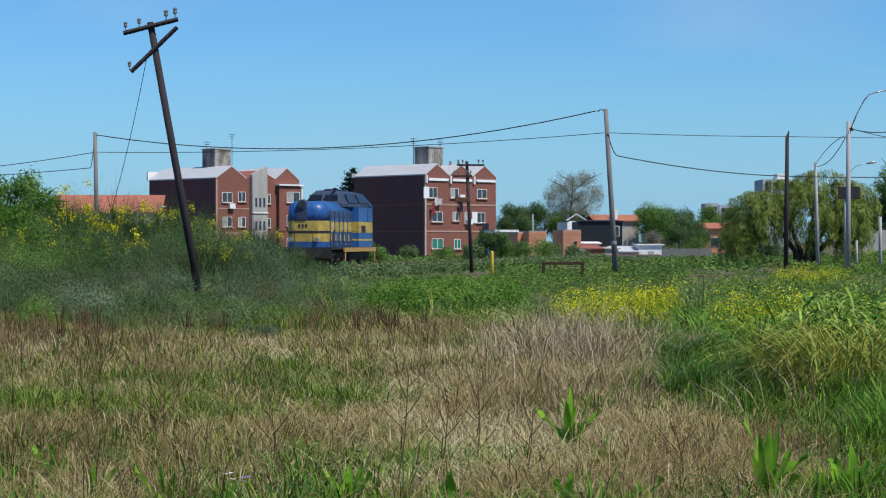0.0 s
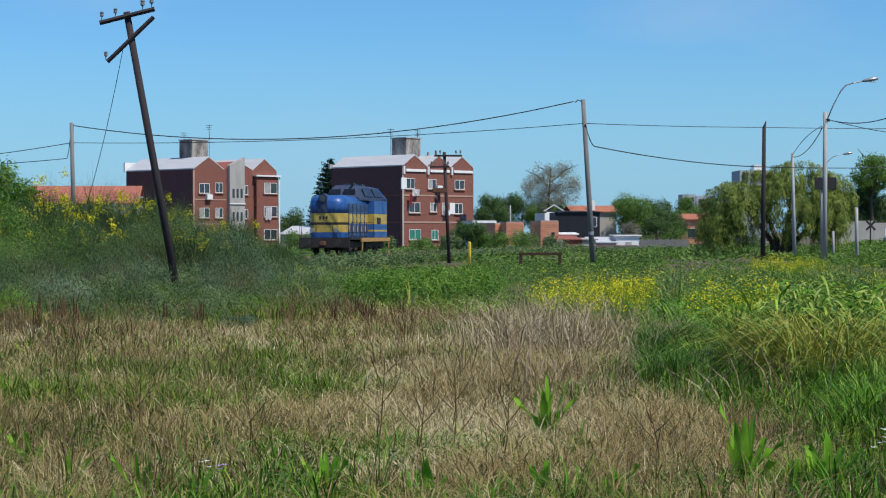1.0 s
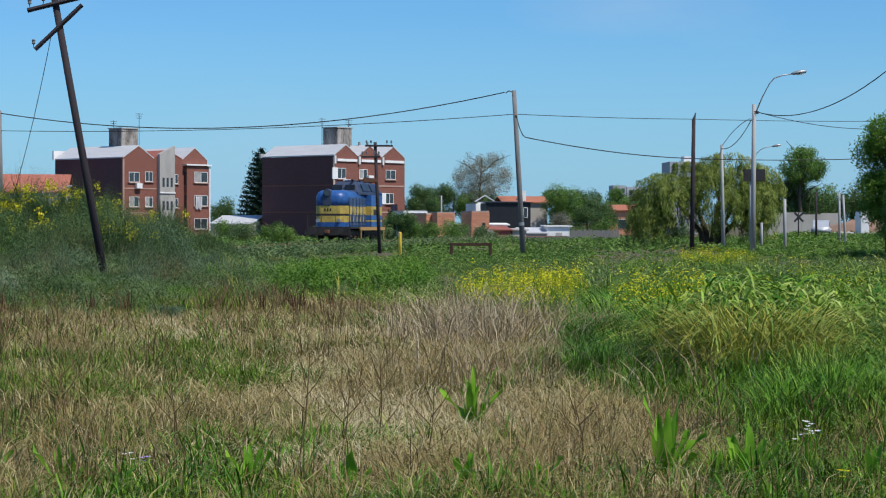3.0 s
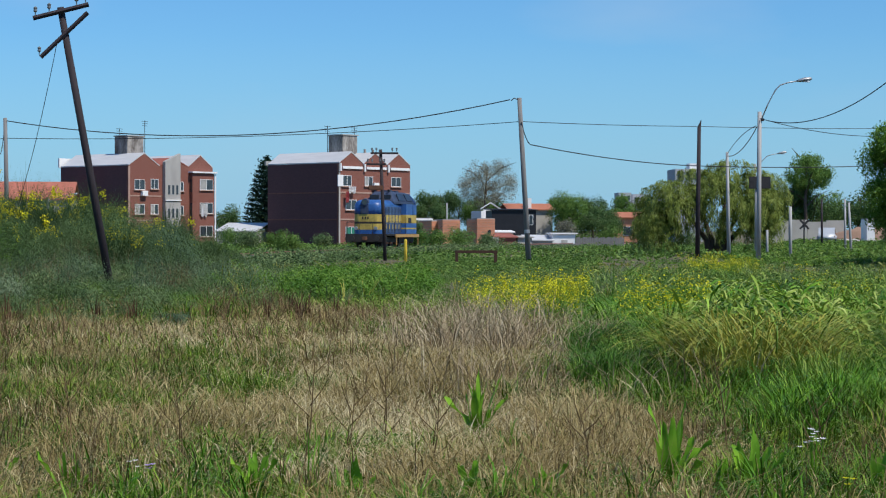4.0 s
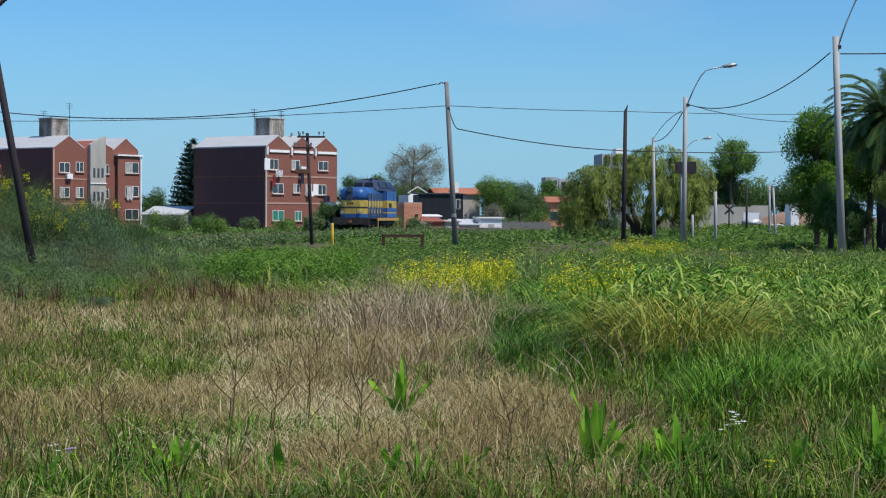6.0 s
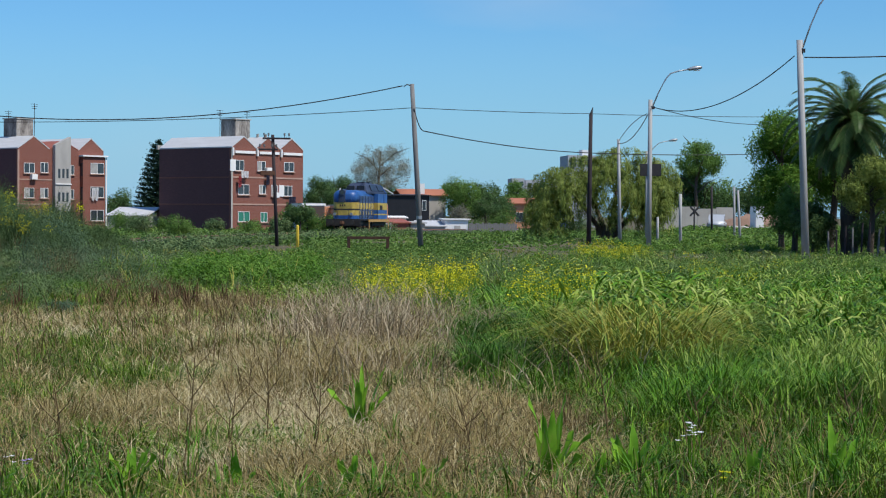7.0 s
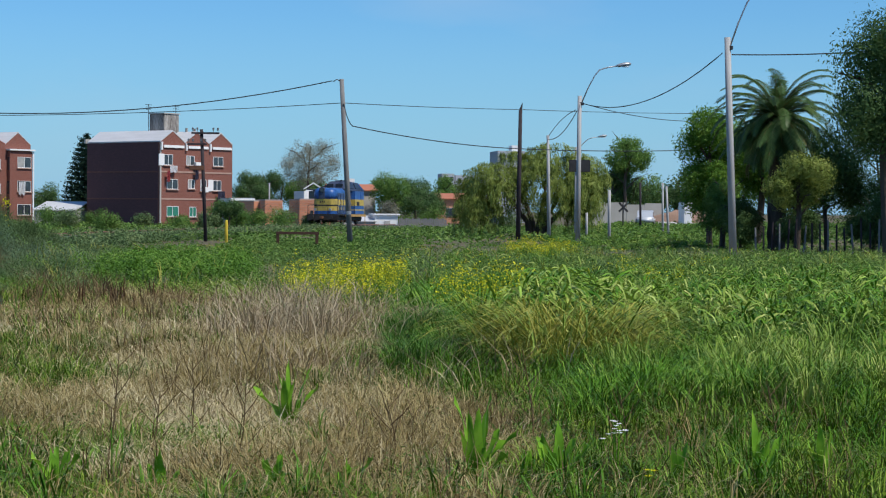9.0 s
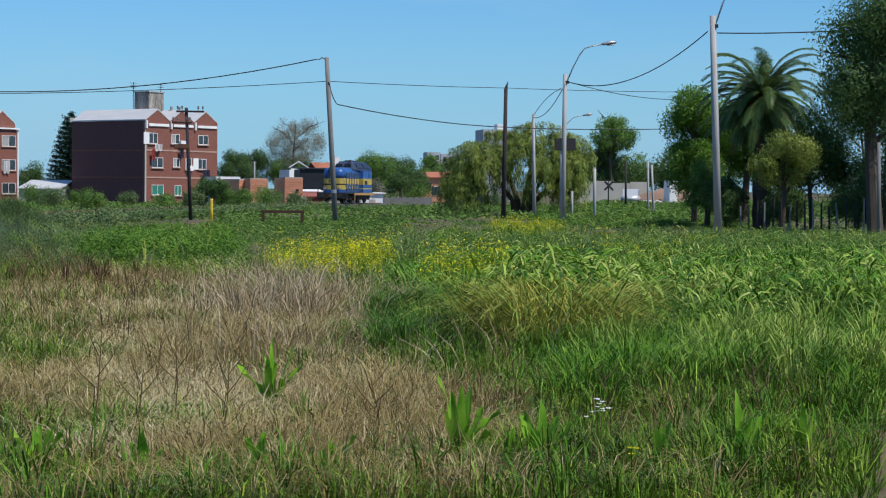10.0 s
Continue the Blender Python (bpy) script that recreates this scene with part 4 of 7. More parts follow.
def wire(a, b, sag, r=0.022, label="black overhead service cable"):
    a, b = Vector(a), Vector(b)
    bm = bmesh.new()
    pts = [a.lerp(b, k / 24) - Vector((0, 0, 4 * sag * (k / 24) * (1 - k / 24))) for k in range(25)]
    ob = part("overhead_wire", tube(bm, pts, r, 5), CABLE)
    tagged(ob, label, "wire", "overhead wires")


def make_poles():
    leaning_telegraph_pole()
    telegraph_post()
    p, d = pole("utility_pole", (8.74, 97, -0.1), (8.23, 97, 8.4), 0.145, 0.11, GREY_TIMBER, "weathered round timber utility pole with a pale metal band", 12)
    part("band", tube(bmesh.new(), [d * 0.195, d * 0.215], 0.142, 12), STEEL, p)
    part("hook", tube(bmesh.new(), [d - Vector((0.05, 0, 0.1)), d - Vector((0.25, 0, 0.02)), d - Vector((0.42, 0, 0.14))], 0.03, 6), DARK_STEEL, p)
    pole("utility_pole", (-19.8, 110, 0.6), (-19.94, 110, 8.0), 0.14, 0.11, GREY_TIMBER, "grey timber utility pole standing behind broom", 12)
    p, d = pole("utility_pole", (20.55, 115, -0.1), (20.63, 115, 7.95), 0.15, 0.11, BARE_TIMBER, "dark timber utility pole with a pointed steel tip", 12)
    part("tip", tube(bmesh.new(), [d, d + Vector((0.05, 0, 0.15)), d + Vector((0.12, 0, 0.42))], [0.1, 0.07, 0.02], 6), DARK_STEEL, p)
    street_lamp((21.11, 100, -0.1), (21.14, 100, 7.95), "square concrete street lamp pole with a curved steel arm", 2.55, 1.6)
    lamp = street_lamp((22.56, 76, -0.1), (22.21, 76, 8.95), "tall square concrete street lamp pole with curved arm beside the palm", 2.6, 2.0, (0.17, 0.13))
    street_lamp((35.1, 168, 0), (35.1, 168, 7.6), "far concrete street lamp pole with a curved arm", 2.6, 0.9)
    street_lamp((-31.5, 198, 0), (-31.5, 198, 4.8), "street lamp rising out of the broom", 2.8, 0.4)
    pole("concrete_post", (23.45, 120, -0.2), (23.3, 120, 6.65), 0.13, 0.09, POLE_CONCRETE, "slim square concrete utility pole", 4)
    p, d = pole("sign_post", (24.75, 118, 0), (24.75, 118, 5.0), 0.10, 0.10, POLE_CONCRETE, "concrete post carrying a dark rectangular board", 8)
    part("board", box(bmesh.new(), -0.5, -0.2, 4.3, 0.85, -0.13, 5.05, 0.02), DARK_STEEL, p, "dark blank sign board seen from behind")
    pole("concrete_post", (25.09, 110, -0.1), (25.06, 110, 3.1), 0.10, 0.09, POLE_CONCRETE, "short square grey concrete post in weeds", 4, group="concrete posts")
    pole("concrete_post", (26.3, 122, -0.1), (26.3, 122, 1.75), 0.09, 0.08, POLE_CONCRETE, "short square grey concrete post in weeds", 4, group="concrete posts")
    pole("concrete_post", (31.25, 120, -0.1), (31.06, 120, 3.5), 0.09, 0.07, POLE_CONCRETE, "thin grey concrete post", 4, group="concrete posts")
    pole("concrete_post", (32.4, 126, -0.1), (32.35, 126, 3.8), 0.09, 0.07, POLE_CONCRETE, "thin grey concrete post", 4, group="concrete posts")
    pole("timber_post", (36.7, 150, -0.1), (36.65, 150, 4.2), 0.10, 0.08, BARE_TIMBER, "dark round timber post on open ground", 8)
    pole("timber_post", (24.05, 62, -0.1), (23.98, 62, 3.5), 0.07, 0.06, GREY_TIMBER, "grey timber post under dark trees", 8)
    pole("lamp_post", (9.6, 205, 0), (9.6, 205, 4.6), 0.08, 0.07, POLE_CONCRETE, "thin pale post behind brick dwellings", 6)
    p, d = pole("crossing_sign", (35.26, 150, 0), (35.26, 150, 2.6), 0.06, 0.06, DARK_STEEL, "railway crossing sign with a dark diagonal cross", 8)
    for k in (-1, 1):
        o = part("cross_blade", box(bmesh.new(), -0.5, -0.05, -0.08, 0.5, -0.02, 0.08), DARK_STEEL, p)
        o.matrix_basis = pose(0, -0.06 - 0.02 * k, 2.2, 0, 45 * k, 0)
    p = thing("marker_post", pose(2.58, 101, -0.1), "short yellow painted marker post", "post")
    part("shaft", tube(bmesh.new(), [(0, 0, 0), (0, 0, 1.25), (0, 0, 1.3)], [0.085, 0.085, 0.05], 8), YELLOW_POST, p)
    g = thing("pipe_barrier", pose(4.92, 95, 0), "low rusty rail barrier standing in weeds", "barrier")
    for x in (0.05, 1.98):
        part("post", box(bmesh.new(), x - 0.075, -0.06, -0.1, x + 0.075, 0.06, 0.62), OLD_RAIL, g)
    part("rail", box(bmesh.new(), -0.04, -0.075, 0.55, 2.08, 0.08, 0.69, 0.01), OLD_RAIL, g)
    # wires, span by span
    A, B, C, L1, L2 = (-19.94, 110, 7.85), (8.2, 97, 8.25), (20.63, 115, 7.7), (21.14, 100, 7.6), (22.2, 76, 8.3)
    wire((-42, 121, 5.9), (-19.94, 110, 6.85), 0.5)
    wire((-42, 121, 5.7), (-20.2, 110, 5.95), 0.3)
    wire((-20.2, 110, 5.95), (-19.94, 110, 7.9), 0.3, 0.022)
    wire(A, (7.75, 97, 8.3), 1.3, 0.028)
    wire((-19.94, 110, 6.85), (8.3, 97, 7.2), 0.32, 0.018)
    wire((8.3, 97, 7.2), (20.63, 115, 7.98), 0.05, 0.018)
    wire((20.63, 115, 7.98), (40, 128, 8.7), 0.1, 0.018)
    wire((8.33, 96.86, 7.15), (8.85, 97.4, 6.05), 0.22, 0.025)
    wire((8.85, 97.4, 6.05), (20.6, 115, 5.6), 0.2, 0.028)
    wire((20.6, 115, 5.6), (42, 131, 6.6), 0.25, 0.028)
    wire(L1, (22.0, 76, 8.3), 1.0, 0.024)
    wire(L1, (33, 118, 7.6), 0.3, 0.02)
    wire((21.0, 100, 7.15), (23.3, 120, 6.4), 0.45, 0.024)
    wire((20.95, 100, 7.2), (23.3, 120, 6.5), -0.25, 0.02)
    wire((22.4, 76, 8.25), (37, 70, 9.6), 0.45, 0.026)


# ---- the engine ----
def hood_outline(w, z0, z1, r):
    """Cross-section with rounded upper edges."""
    pts = [(-w / 2, z0), (-w / 2, z1 - r)]
    for k in range(1, 6):
        a = math.pi - k / 6 * math.pi / 2
        pts.append((-w / 2 + r + r * math.cos(a), z1 - r + r * math.sin(a)))
    pts.append((-w / 2 + r, z1))
    q = [(-x, z) for x, z in pts[::-1]]
    return pts + q


STRETCH = 1.5


def locomotive():
    e = thing("locomotive", Matrix(), "blue and yellow diesel locomotive with sooty cab roof", "locomotive")
    # rear hood, sliced into paint bands that sit end to end
    bands = [(0.98, 1.26, LOCO_BLUE, "blue lower band"), (1.262, 1.66, LOCO_YELLOW, "faded yellow band"), (1.662, 1.80, LOCO_DARK, "black line"), (1.802, 2.30, LOCO_YELLOW, "faded yellow band")]
    hw = 2.06
    for z0, z1, mat, lab in bands:
        bm = bmesh.new()
        r = 0.5
        pts = [(-hw / 2, 3.9), (-hw / 2, 0.12 + r)]
        for k in range(1, 6):
            a = math.pi + k / 6 * math.pi / 2
            pts.append((-hw / 2 + r + r * math.cos(a), 0.12 + r + r * math.sin(a)))
        pts.append((-hw / 2 + r, 0.12))
        pts += [(-x, y) for x, y in pts[::-1]]
        prism(bm, pts, "z", z0, z1)
        part("hood_band", bm, mat, e, lab)
    bm = bmesh.new()
    rings = []
    for k in range(9):
        a = min(k, 7) / 7 * math.pi / 2
        inset = 0.5 * (1 - math.sin(a))
        y = 0.12 + 0.5 * (1 - math.cos(a)) if k < 8 else 3.9
        rings.append([bm.verts.new((x, y, z)) for x, z in hood_outline(hw - 2 * inset, 2.302, 3.28 - 0.8 * inset, 0.46 - 0.25 * inset)])
    for p, q in zip(rings, rings[1:]):
        for k in range(len(p)):
            bm.faces.new((p[k], p[(k + 1) % len(p)], q[(k + 1) % len(p)], q[k]))
    bm.faces.new(rings[0])
    bm.faces.new(rings[-1][::-1])
    hood = part("hood", bm, LOCO_BLUE, e, "blue rounded rear hood", smooth=True)
    # lamp housing on the hood's brow
    part("headlamp_housing", tube(bmesh.new(), [(-0.15, 0.05, 3.10), (-0.15, 0.3, 3.10), (-0.15, 1.2, 3.02)], [0.24, 0.27, 0.20], 14), LOCO_ROOF, hood, "dark round headlamp housing")
    part("headlamp", tube(bmesh.new(), [(-0.15, 0.03, 3.10), (-0.15, 0.045, 3.10)], 0.18, 14), GLASS_DARK, hood)
    part("brow_panel", box(bmesh.new(), -0.46, 0.085, 2.32, 0.10, 0.20, 2.98, 0.03), LOCO_ROOF, hood)
    for x in (-0.95, 0.75):
        part("marker_lamp", tube(bmesh.new(), [(x * 0.8, 0.06, 1.36), (x * 0.8, 0.24, 1.36)], 0.12, 10), STEEL, e, "small round marker lamp")
    for x in (-0.34, -0.16, 0.02):
        part("number_bar", box(bmesh.new(), x, 0.106, 1.97, x + 0.09, 0.118, 2.14), LOCO_DARK, e)
    # side doors with dark louvred panels
    for sx in (-1, 1):
        x = sx * (hw / 2 + 0.02)
        for k in range(5):
            y = 0.75 + 0.62 * k
            d = part("side_door", box(bmesh.new(), x - 0.02, y, 1.05, x + 0.02, y + 0.56, 3.0 - 0.18, 0.01), LOCO_SIDE, e, "engine room side door")
            for j in range(5):
                part("louvre", box(bmesh.new(), x - 0.035 if sx < 0 else x + 0.02, y + 0.08, 2.42 + 0.07 * j, x - 0.02 if sx < 0 else x + 0.035, y + 0.48, 2.45 + 0.07 * j), LOCO_SIDE, d)
            part("handle", box(bmesh.new(), x - 0.05, y + 0.44, 1.9, x + 0.05, y + 0.48, 2.1), STEEL, d)
            for z0, z1, w in ((1.30, 1.62, 0.13), (1.75, 2.26, 0.47)):
                part("band_patch", box(bmesh.new(), x - 0.024, y + 0.03, z0, x + 0.024, y + 0.03 + w, z1), LOCO_YELLOW, d)
            part("door_gap", box(bmesh.new(), x - 0.026, y + 0.525, 1.05, x + 0.026, y + 0.555, 2.8), LOCO_DARK, d)
    # cab: lower body in bands, slanting glazed upper part, arched dark roof
    cw, y0, y1 = 2.80, 3.902, 6.05
    for z0, z1, mat, lab in [(0.98, 1.30, LOCO_BLUE, ""), (1.302, 1.40, LOCO_YELLOW, ""), (1.402, 1.72, LOCO_BLUE, ""), (1.722, 2.30, LOCO_YELLOW, "faded yellow band"), (2.302, 3.05, LOCO_BLUE, "")]:
        part("cab_band", box(bmesh.new(), -cw / 2, y0, z0, cw / 2, y1, z1), mat, e, lab)
    bm = bmesh.new()
    prof = [(-cw / 2, 3.052), (-cw / 2, 3.2), (-0.98, 3.78), (-0.55, 3.90), (0, 3.94), (0.55, 3.90), (0.98, 3.78), (cw / 2, 3.2), (cw / 2, 3.052)]
    prism(bm, prof, "y", 2.45, y1)
    for v in bm.verts:
        if v.co.y < 2.5 and v.co.z > 3.5:
            v.co.y += 0.55
        if v.co.y < 3.3 and abs(v.co.x) > 0.9:
            v.co.x *= 1.0 / 1.4
        if v.co.y > y1 - 0.1 and v.co.z > 3.5:
            v.co.y -= 0.35
    roof = part("cab_roof", bm, LOCO_ROOF, e, "sooty dark arched cab roof with slanting sides")
    for sx in (-1, 1):
        for a, b in ((3.25, 4.35), (4.5, 5.45)):
            bm = bmesh.new()
            o = 1.0 + 0.40 * (a - 2.45) / 3.6
            p = 1.0 + 0.40 * (b - 2.45) / 3.6
            q = [(sx * (o - 0.02), a, 3.26), (sx * (p - 0.02), b, 3.26), (sx * (0.72 * p + 0.04), b, 3.74), (sx * (0.72 * o + 0.06), a + 0.1, 3.74)]
            vs = [bm.verts.new(p) for p in q] + [bm.verts.new((p[0] + sx * 0.03, p[1], p[2] + 0.03)) for p in q]
            for f in ((0, 1, 2, 3), (4, 5, 6, 7), (0, 1, 5, 4), (1, 2, 6, 5), (2, 3, 7, 6), (3, 0, 4, 7)):
                bm.faces.new([vs[i] for i in f])
            part("side_window", bm, LOCO_GLASS, roof)
        part("pillar", tube(bmesh.new(), [(sx * 1.40, 5.7, 3.1), (sx * 1.0, 5.5, 3.80)], 0.05, 6), LOCO_BLUE, roof)
        part("rear_window", box(bmesh.new(), sx * 0.42 - 0.32, 2.56, 3.32, sx * 0.42 + 0.32, 2.72, 3.68, 0.01), LOCO_GLASS, roof)
        part("cab_door", box(bmesh.new(), sx * (cw / 2 + 0.01) - 0.012, 5.2, 2.34, sx * (cw / 2 + 0.01) + 0.012, 5.8, 3.0, 0.005), LOCO_BLUE, e)
        part("side_stain", box(bmesh.new(), sx * (cw / 2 + 0.01) - 0.013, 4.3, 1.75, sx * (cw / 2 + 0.01) + 0.013, 4.9, 2.1), LOCO_DARK, e, "grimy grille in the cab side")
    for y in (3.6, 4.8):
        part("roof_vent", box(bmesh.new(), -0.35, y, 3.9, 0.35, y + 0.5, 4.02, 0.03), LOCO_ROOF, roof)
    part("horn", tube(bmesh.new(), [(0.5, 2.8, 3.97), (0.5, 3.2, 4.0)], [0.08, 0.03], 8), DARK_STEEL, roof)
    # frame, beams, steps, rails
    part("footplate", box(bmesh.new(), -1.42, 0.0, 0.86, 1.42, 6.4, 0.976), LOCO_DARK, e)
    part("side_sill", box(bmesh.new(), 1.424, 1.6, 0.74, 1.50, 6.35, 0.95), OCHRE, e, "ochre painted side sill")
    part("side_sill", box(bmesh.new(), -1.50, 1.6, 0.74, -1.424, 6.35, 0.95), OCHRE, e, "ochre painted side sill")
    beam = part("buffer_beam", box(bmesh.new(), -1.40, -0.12, 0.42, 1.40, -0.004, 0.97, 0.02), LOCO_DARK, e)
    for k in range(7):
        o = part("stripe", box(bmesh.new(), -0.06, -0.012, -0.26, 0.06, 0.0, 0.26), RUST if k % 2 else DARK_STEEL, beam)
        o.matrix_basis = pose(-1.15 + 0.38 * k, -0.124, 0.69, 0, 28, 0)
    for x in (-0.85, 0.85):
        part("buffer", tube(bmesh.new(), [(x, -0.12, 0.7), (x, -0.42, 0.7), (x, -0.43, 0.7), (x, -0.48, 0.7)], [0.09, 0.09, 0.2, 0.2], 12), LOCO_DARK, e)
        for z in (0.1, 0.35, 0.6):
            part("step", box(bmesh.new(), x * 1.45 - 0.2, 0.0, z, x * 1.45 + 0.2, 0.35, z + 0.04), DARK_STEEL, e)
    part("coupler", box(bmesh.new(), -0.12, -0.5, 0.55, 0.12, -0.12, 0.8, 0.03), RUST, e)
    for x in (-1.36, -0.45, 0.45, 1.36):
        bm = bmesh.new()
        tube(bm, [(x, -0.08, 0.95), (x, -0.08, 1.75)], 0.016, 6)
        part("handrail_post", bm, DARK_STEEL, e)
    for x0, x1 in ((-1.36, -0.45), (0.45, 1.36)):
        part("handrail", tube(bmesh.new(), [(x0, -0.08, 1.75), (x1, -0.08, 1.75)], 0.016, 6), DARK_STEEL, e)
    for sx in (-1, 1):
        part("ladder_rail", tube(bmesh.new(), [(sx * 1.46, 6.2, 0.0), (sx * 1.46, 6.2, 0.74)], 0.03, 6), OCHRE, e)
        part("ladder_rail", tube(bmesh.new(), [(sx * 1.46, 1.75, 0.2), (sx * 1.46, 1.75, 0.74)], 0.04, 6), OCHRE, e)
        part("handrail", tube(bmesh.new(), [(sx * 1.4, 0.25, 1.8), (sx * 1.4, 3.8, 1.8)], 0.014, 6), DARK_STEEL, e)
        for y in (0.25, 1.5, 2.6, 3.75):
            part("handrail_post", tube(bmesh.new(), [(sx * 1.4, y, 0.95), (sx * 1.4, y, 1.8)], 0.014, 6), DARK_STEEL, e)
    part("fuel_tank", box(bmesh.new(), -1.2, 2.95, 0.25, 1.2, 3.35, 0.855, 0.08), LOCO_DARK, e)
    wheels = []
    for yb in (0.0, 3.35):
        bogie = part("bogie", box(bmesh.new(), -1.12, yb + 0.15, 0.42, -0.98, yb + 2.95, 0.78, 0.03), LOCO_DARK, e)
        part("bogie_frame", box(bmesh.new(), 0.98, yb + 0.15, 0.42, 1.12, yb + 2.95, 0.78, 0.03), LOCO_DARK, bogie)
        for k in range(3):
            part("spring", box(bmesh.new(), 0.96, yb + 0.55 + 0.9 * k, 0.3, 1.16, yb + 0.95 + 0.9 * k, 0.42, 0.02), RUST, bogie)
        for yw in (0.7, 2.4):
            bm = bmesh.new()
            for sx in (-1, 1):
                tube(bm, [(sx * 0.70, 0, 0), (sx * 0.73, 0, 0), (sx * 0.731, 0, 0), (sx * 0.86, 0, 0)], [0.50, 0.50, 0.47, 0.46], 24)
            tube(bm, [(-0.7, 0, 0), (0.7, 0, 0)], 0.09, 10)
            w = part("wheelset", bm, DARK_STEEL, e)
            for sx in (-1, 1):
                for a in range(4):
                    c, s = math.cos(a * math.pi / 2), math.sin(a * math.pi / 2)
                    part("spoke_boss", tube(bmesh.new(), [(sx * 0.855, 0.26 * c, 0.26 * s), (sx * 0.875, 0.26 * c, 0.26 * s)], 0.07, 8), RUST, w)
            wheels.append((w, yb + yw))
    # stretch the body to its true length; wheels keep their shape
    turning = {w for w, _ in wheels} | {c for w, _ in wheels for c in w.children}
    for o in e.children_recursive:
        if o not in turning:
            for v in o.data.vertices:
                v.co.y *= STRETCH
    return e, [(w, y * STRETCH) for w, y in wheels]


def motions():
    """The engine's run along the track, and its wheels' turning."""
    rows = []
    times = [k * 0.5 for k in range(21)]
    for t in times:
        x, y, h = train_at(t)
        rows.append((t, pose(x, y, TRACK_Z, 0, 0, math.degrees(h) - 90)))
    walk(ENGINE, rows)
    steps = [k / 15 for k in range(151)]
    s, roll = 0.0, [0.0]
    for a, b in zip(steps, steps[1:]):
        xa, ya, _ = train_at(a)
        xb, yb, _ = train_at(b)
        s += math.hypot(xb - xa, yb - ya)
        roll.append(s)
    for w, yw in WHEELS:
        walk(w, [(t, pose(0, yw, 0.47, -math.degrees(r / 0.47), 0, 0)) for t, r in zip(steps, roll)])


# ---- trees and shrubs ----
def limbs(bm, base, top, r, spread, count, seed):
    """A tapered trunk with forking limbs; gives the limb ends."""
    r_ = random.Random(seed)
    base, top = Vector(base), Vector(top)
    mid = base.lerp(top, 0.5) + Vector((r_.uniform(-1, 1), r_.uniform(-1, 1), 0)) * 0.06 * (top - base).length
    tube(bm, [base - Vector((0, 0, 0.3)), base + (mid - base) * 0.15, mid, top], [r * 1.35, r, r * 0.75, r * 0.4], 8)
    ends = []
    for k in range(count):
        f = 0.45 + 0.5 * k / count
        s = base.lerp(mid, f * 2) if f < 0.5 else mid.lerp(top, f * 2 - 1)
        a = k * 2.4 + r_.uniform(-0.4, 0.4)
        e = s + Vector((math.cos(a) * spread, math.sin(a) * spread, spread * r_.uniform(0.25, 1.0)))
        tube(bm, [s, s.lerp(e, 0.5) + Vector((0, 0, 0.12 * spread)), e], [r * 0.4, r * 0.26, r * 0.08], 6)
        ends.append(e)
    return ends


def tree(m, h, crown_z, rx, rz, n, size, mat, label, seed, clumps=14, trunk_r=0.16, group="", flat=1.0, shell=0.35, name="tree", aspect=0.55, clump_r=0.42, category="tree", spread=0.65):
    """A tree: trunk and limbs, and a crown of many leaves in uneven clumps."""
    t = thing(name, m, label, category, group)
    bm = bmesh.new()
    ends = limbs(bm, (0, 0, 0), (0, 0, min(h * 0.85, crown_z + rz * 0.5)), trunk_r, rx * 0.7, 7, seed)
    part("trunk", bm, BARK, t)
    r = np.random.default_rng(seed)
    c = r.normal(0, 1, (clumps, 3))
    c /= np.linalg.norm(c, axis=1)[:, None]
    c *= (r.uniform(0.25, 1.0, clumps) ** 0.6)[:, None]
    c = c * np.array([rx, rx, rz]) * 0.68 + np.array([0, 0, crown_z])
    rad = r.uniform(0.6, 1.25, clumps) * clump_r * rx
    pts, out = in_clumps(c, rad, n, max(shell, 0.3), flat)
    pts += r.normal(0, 0.02 * rx, pts.shape)
    pts[:, 2] = np.maximum(pts[:, 2], 0.1)
    part_mesh("crown", leaves(pts, size, mat, "crown", aspect=aspect, out=out, spread=spread, lift=0.0), t)
    return t


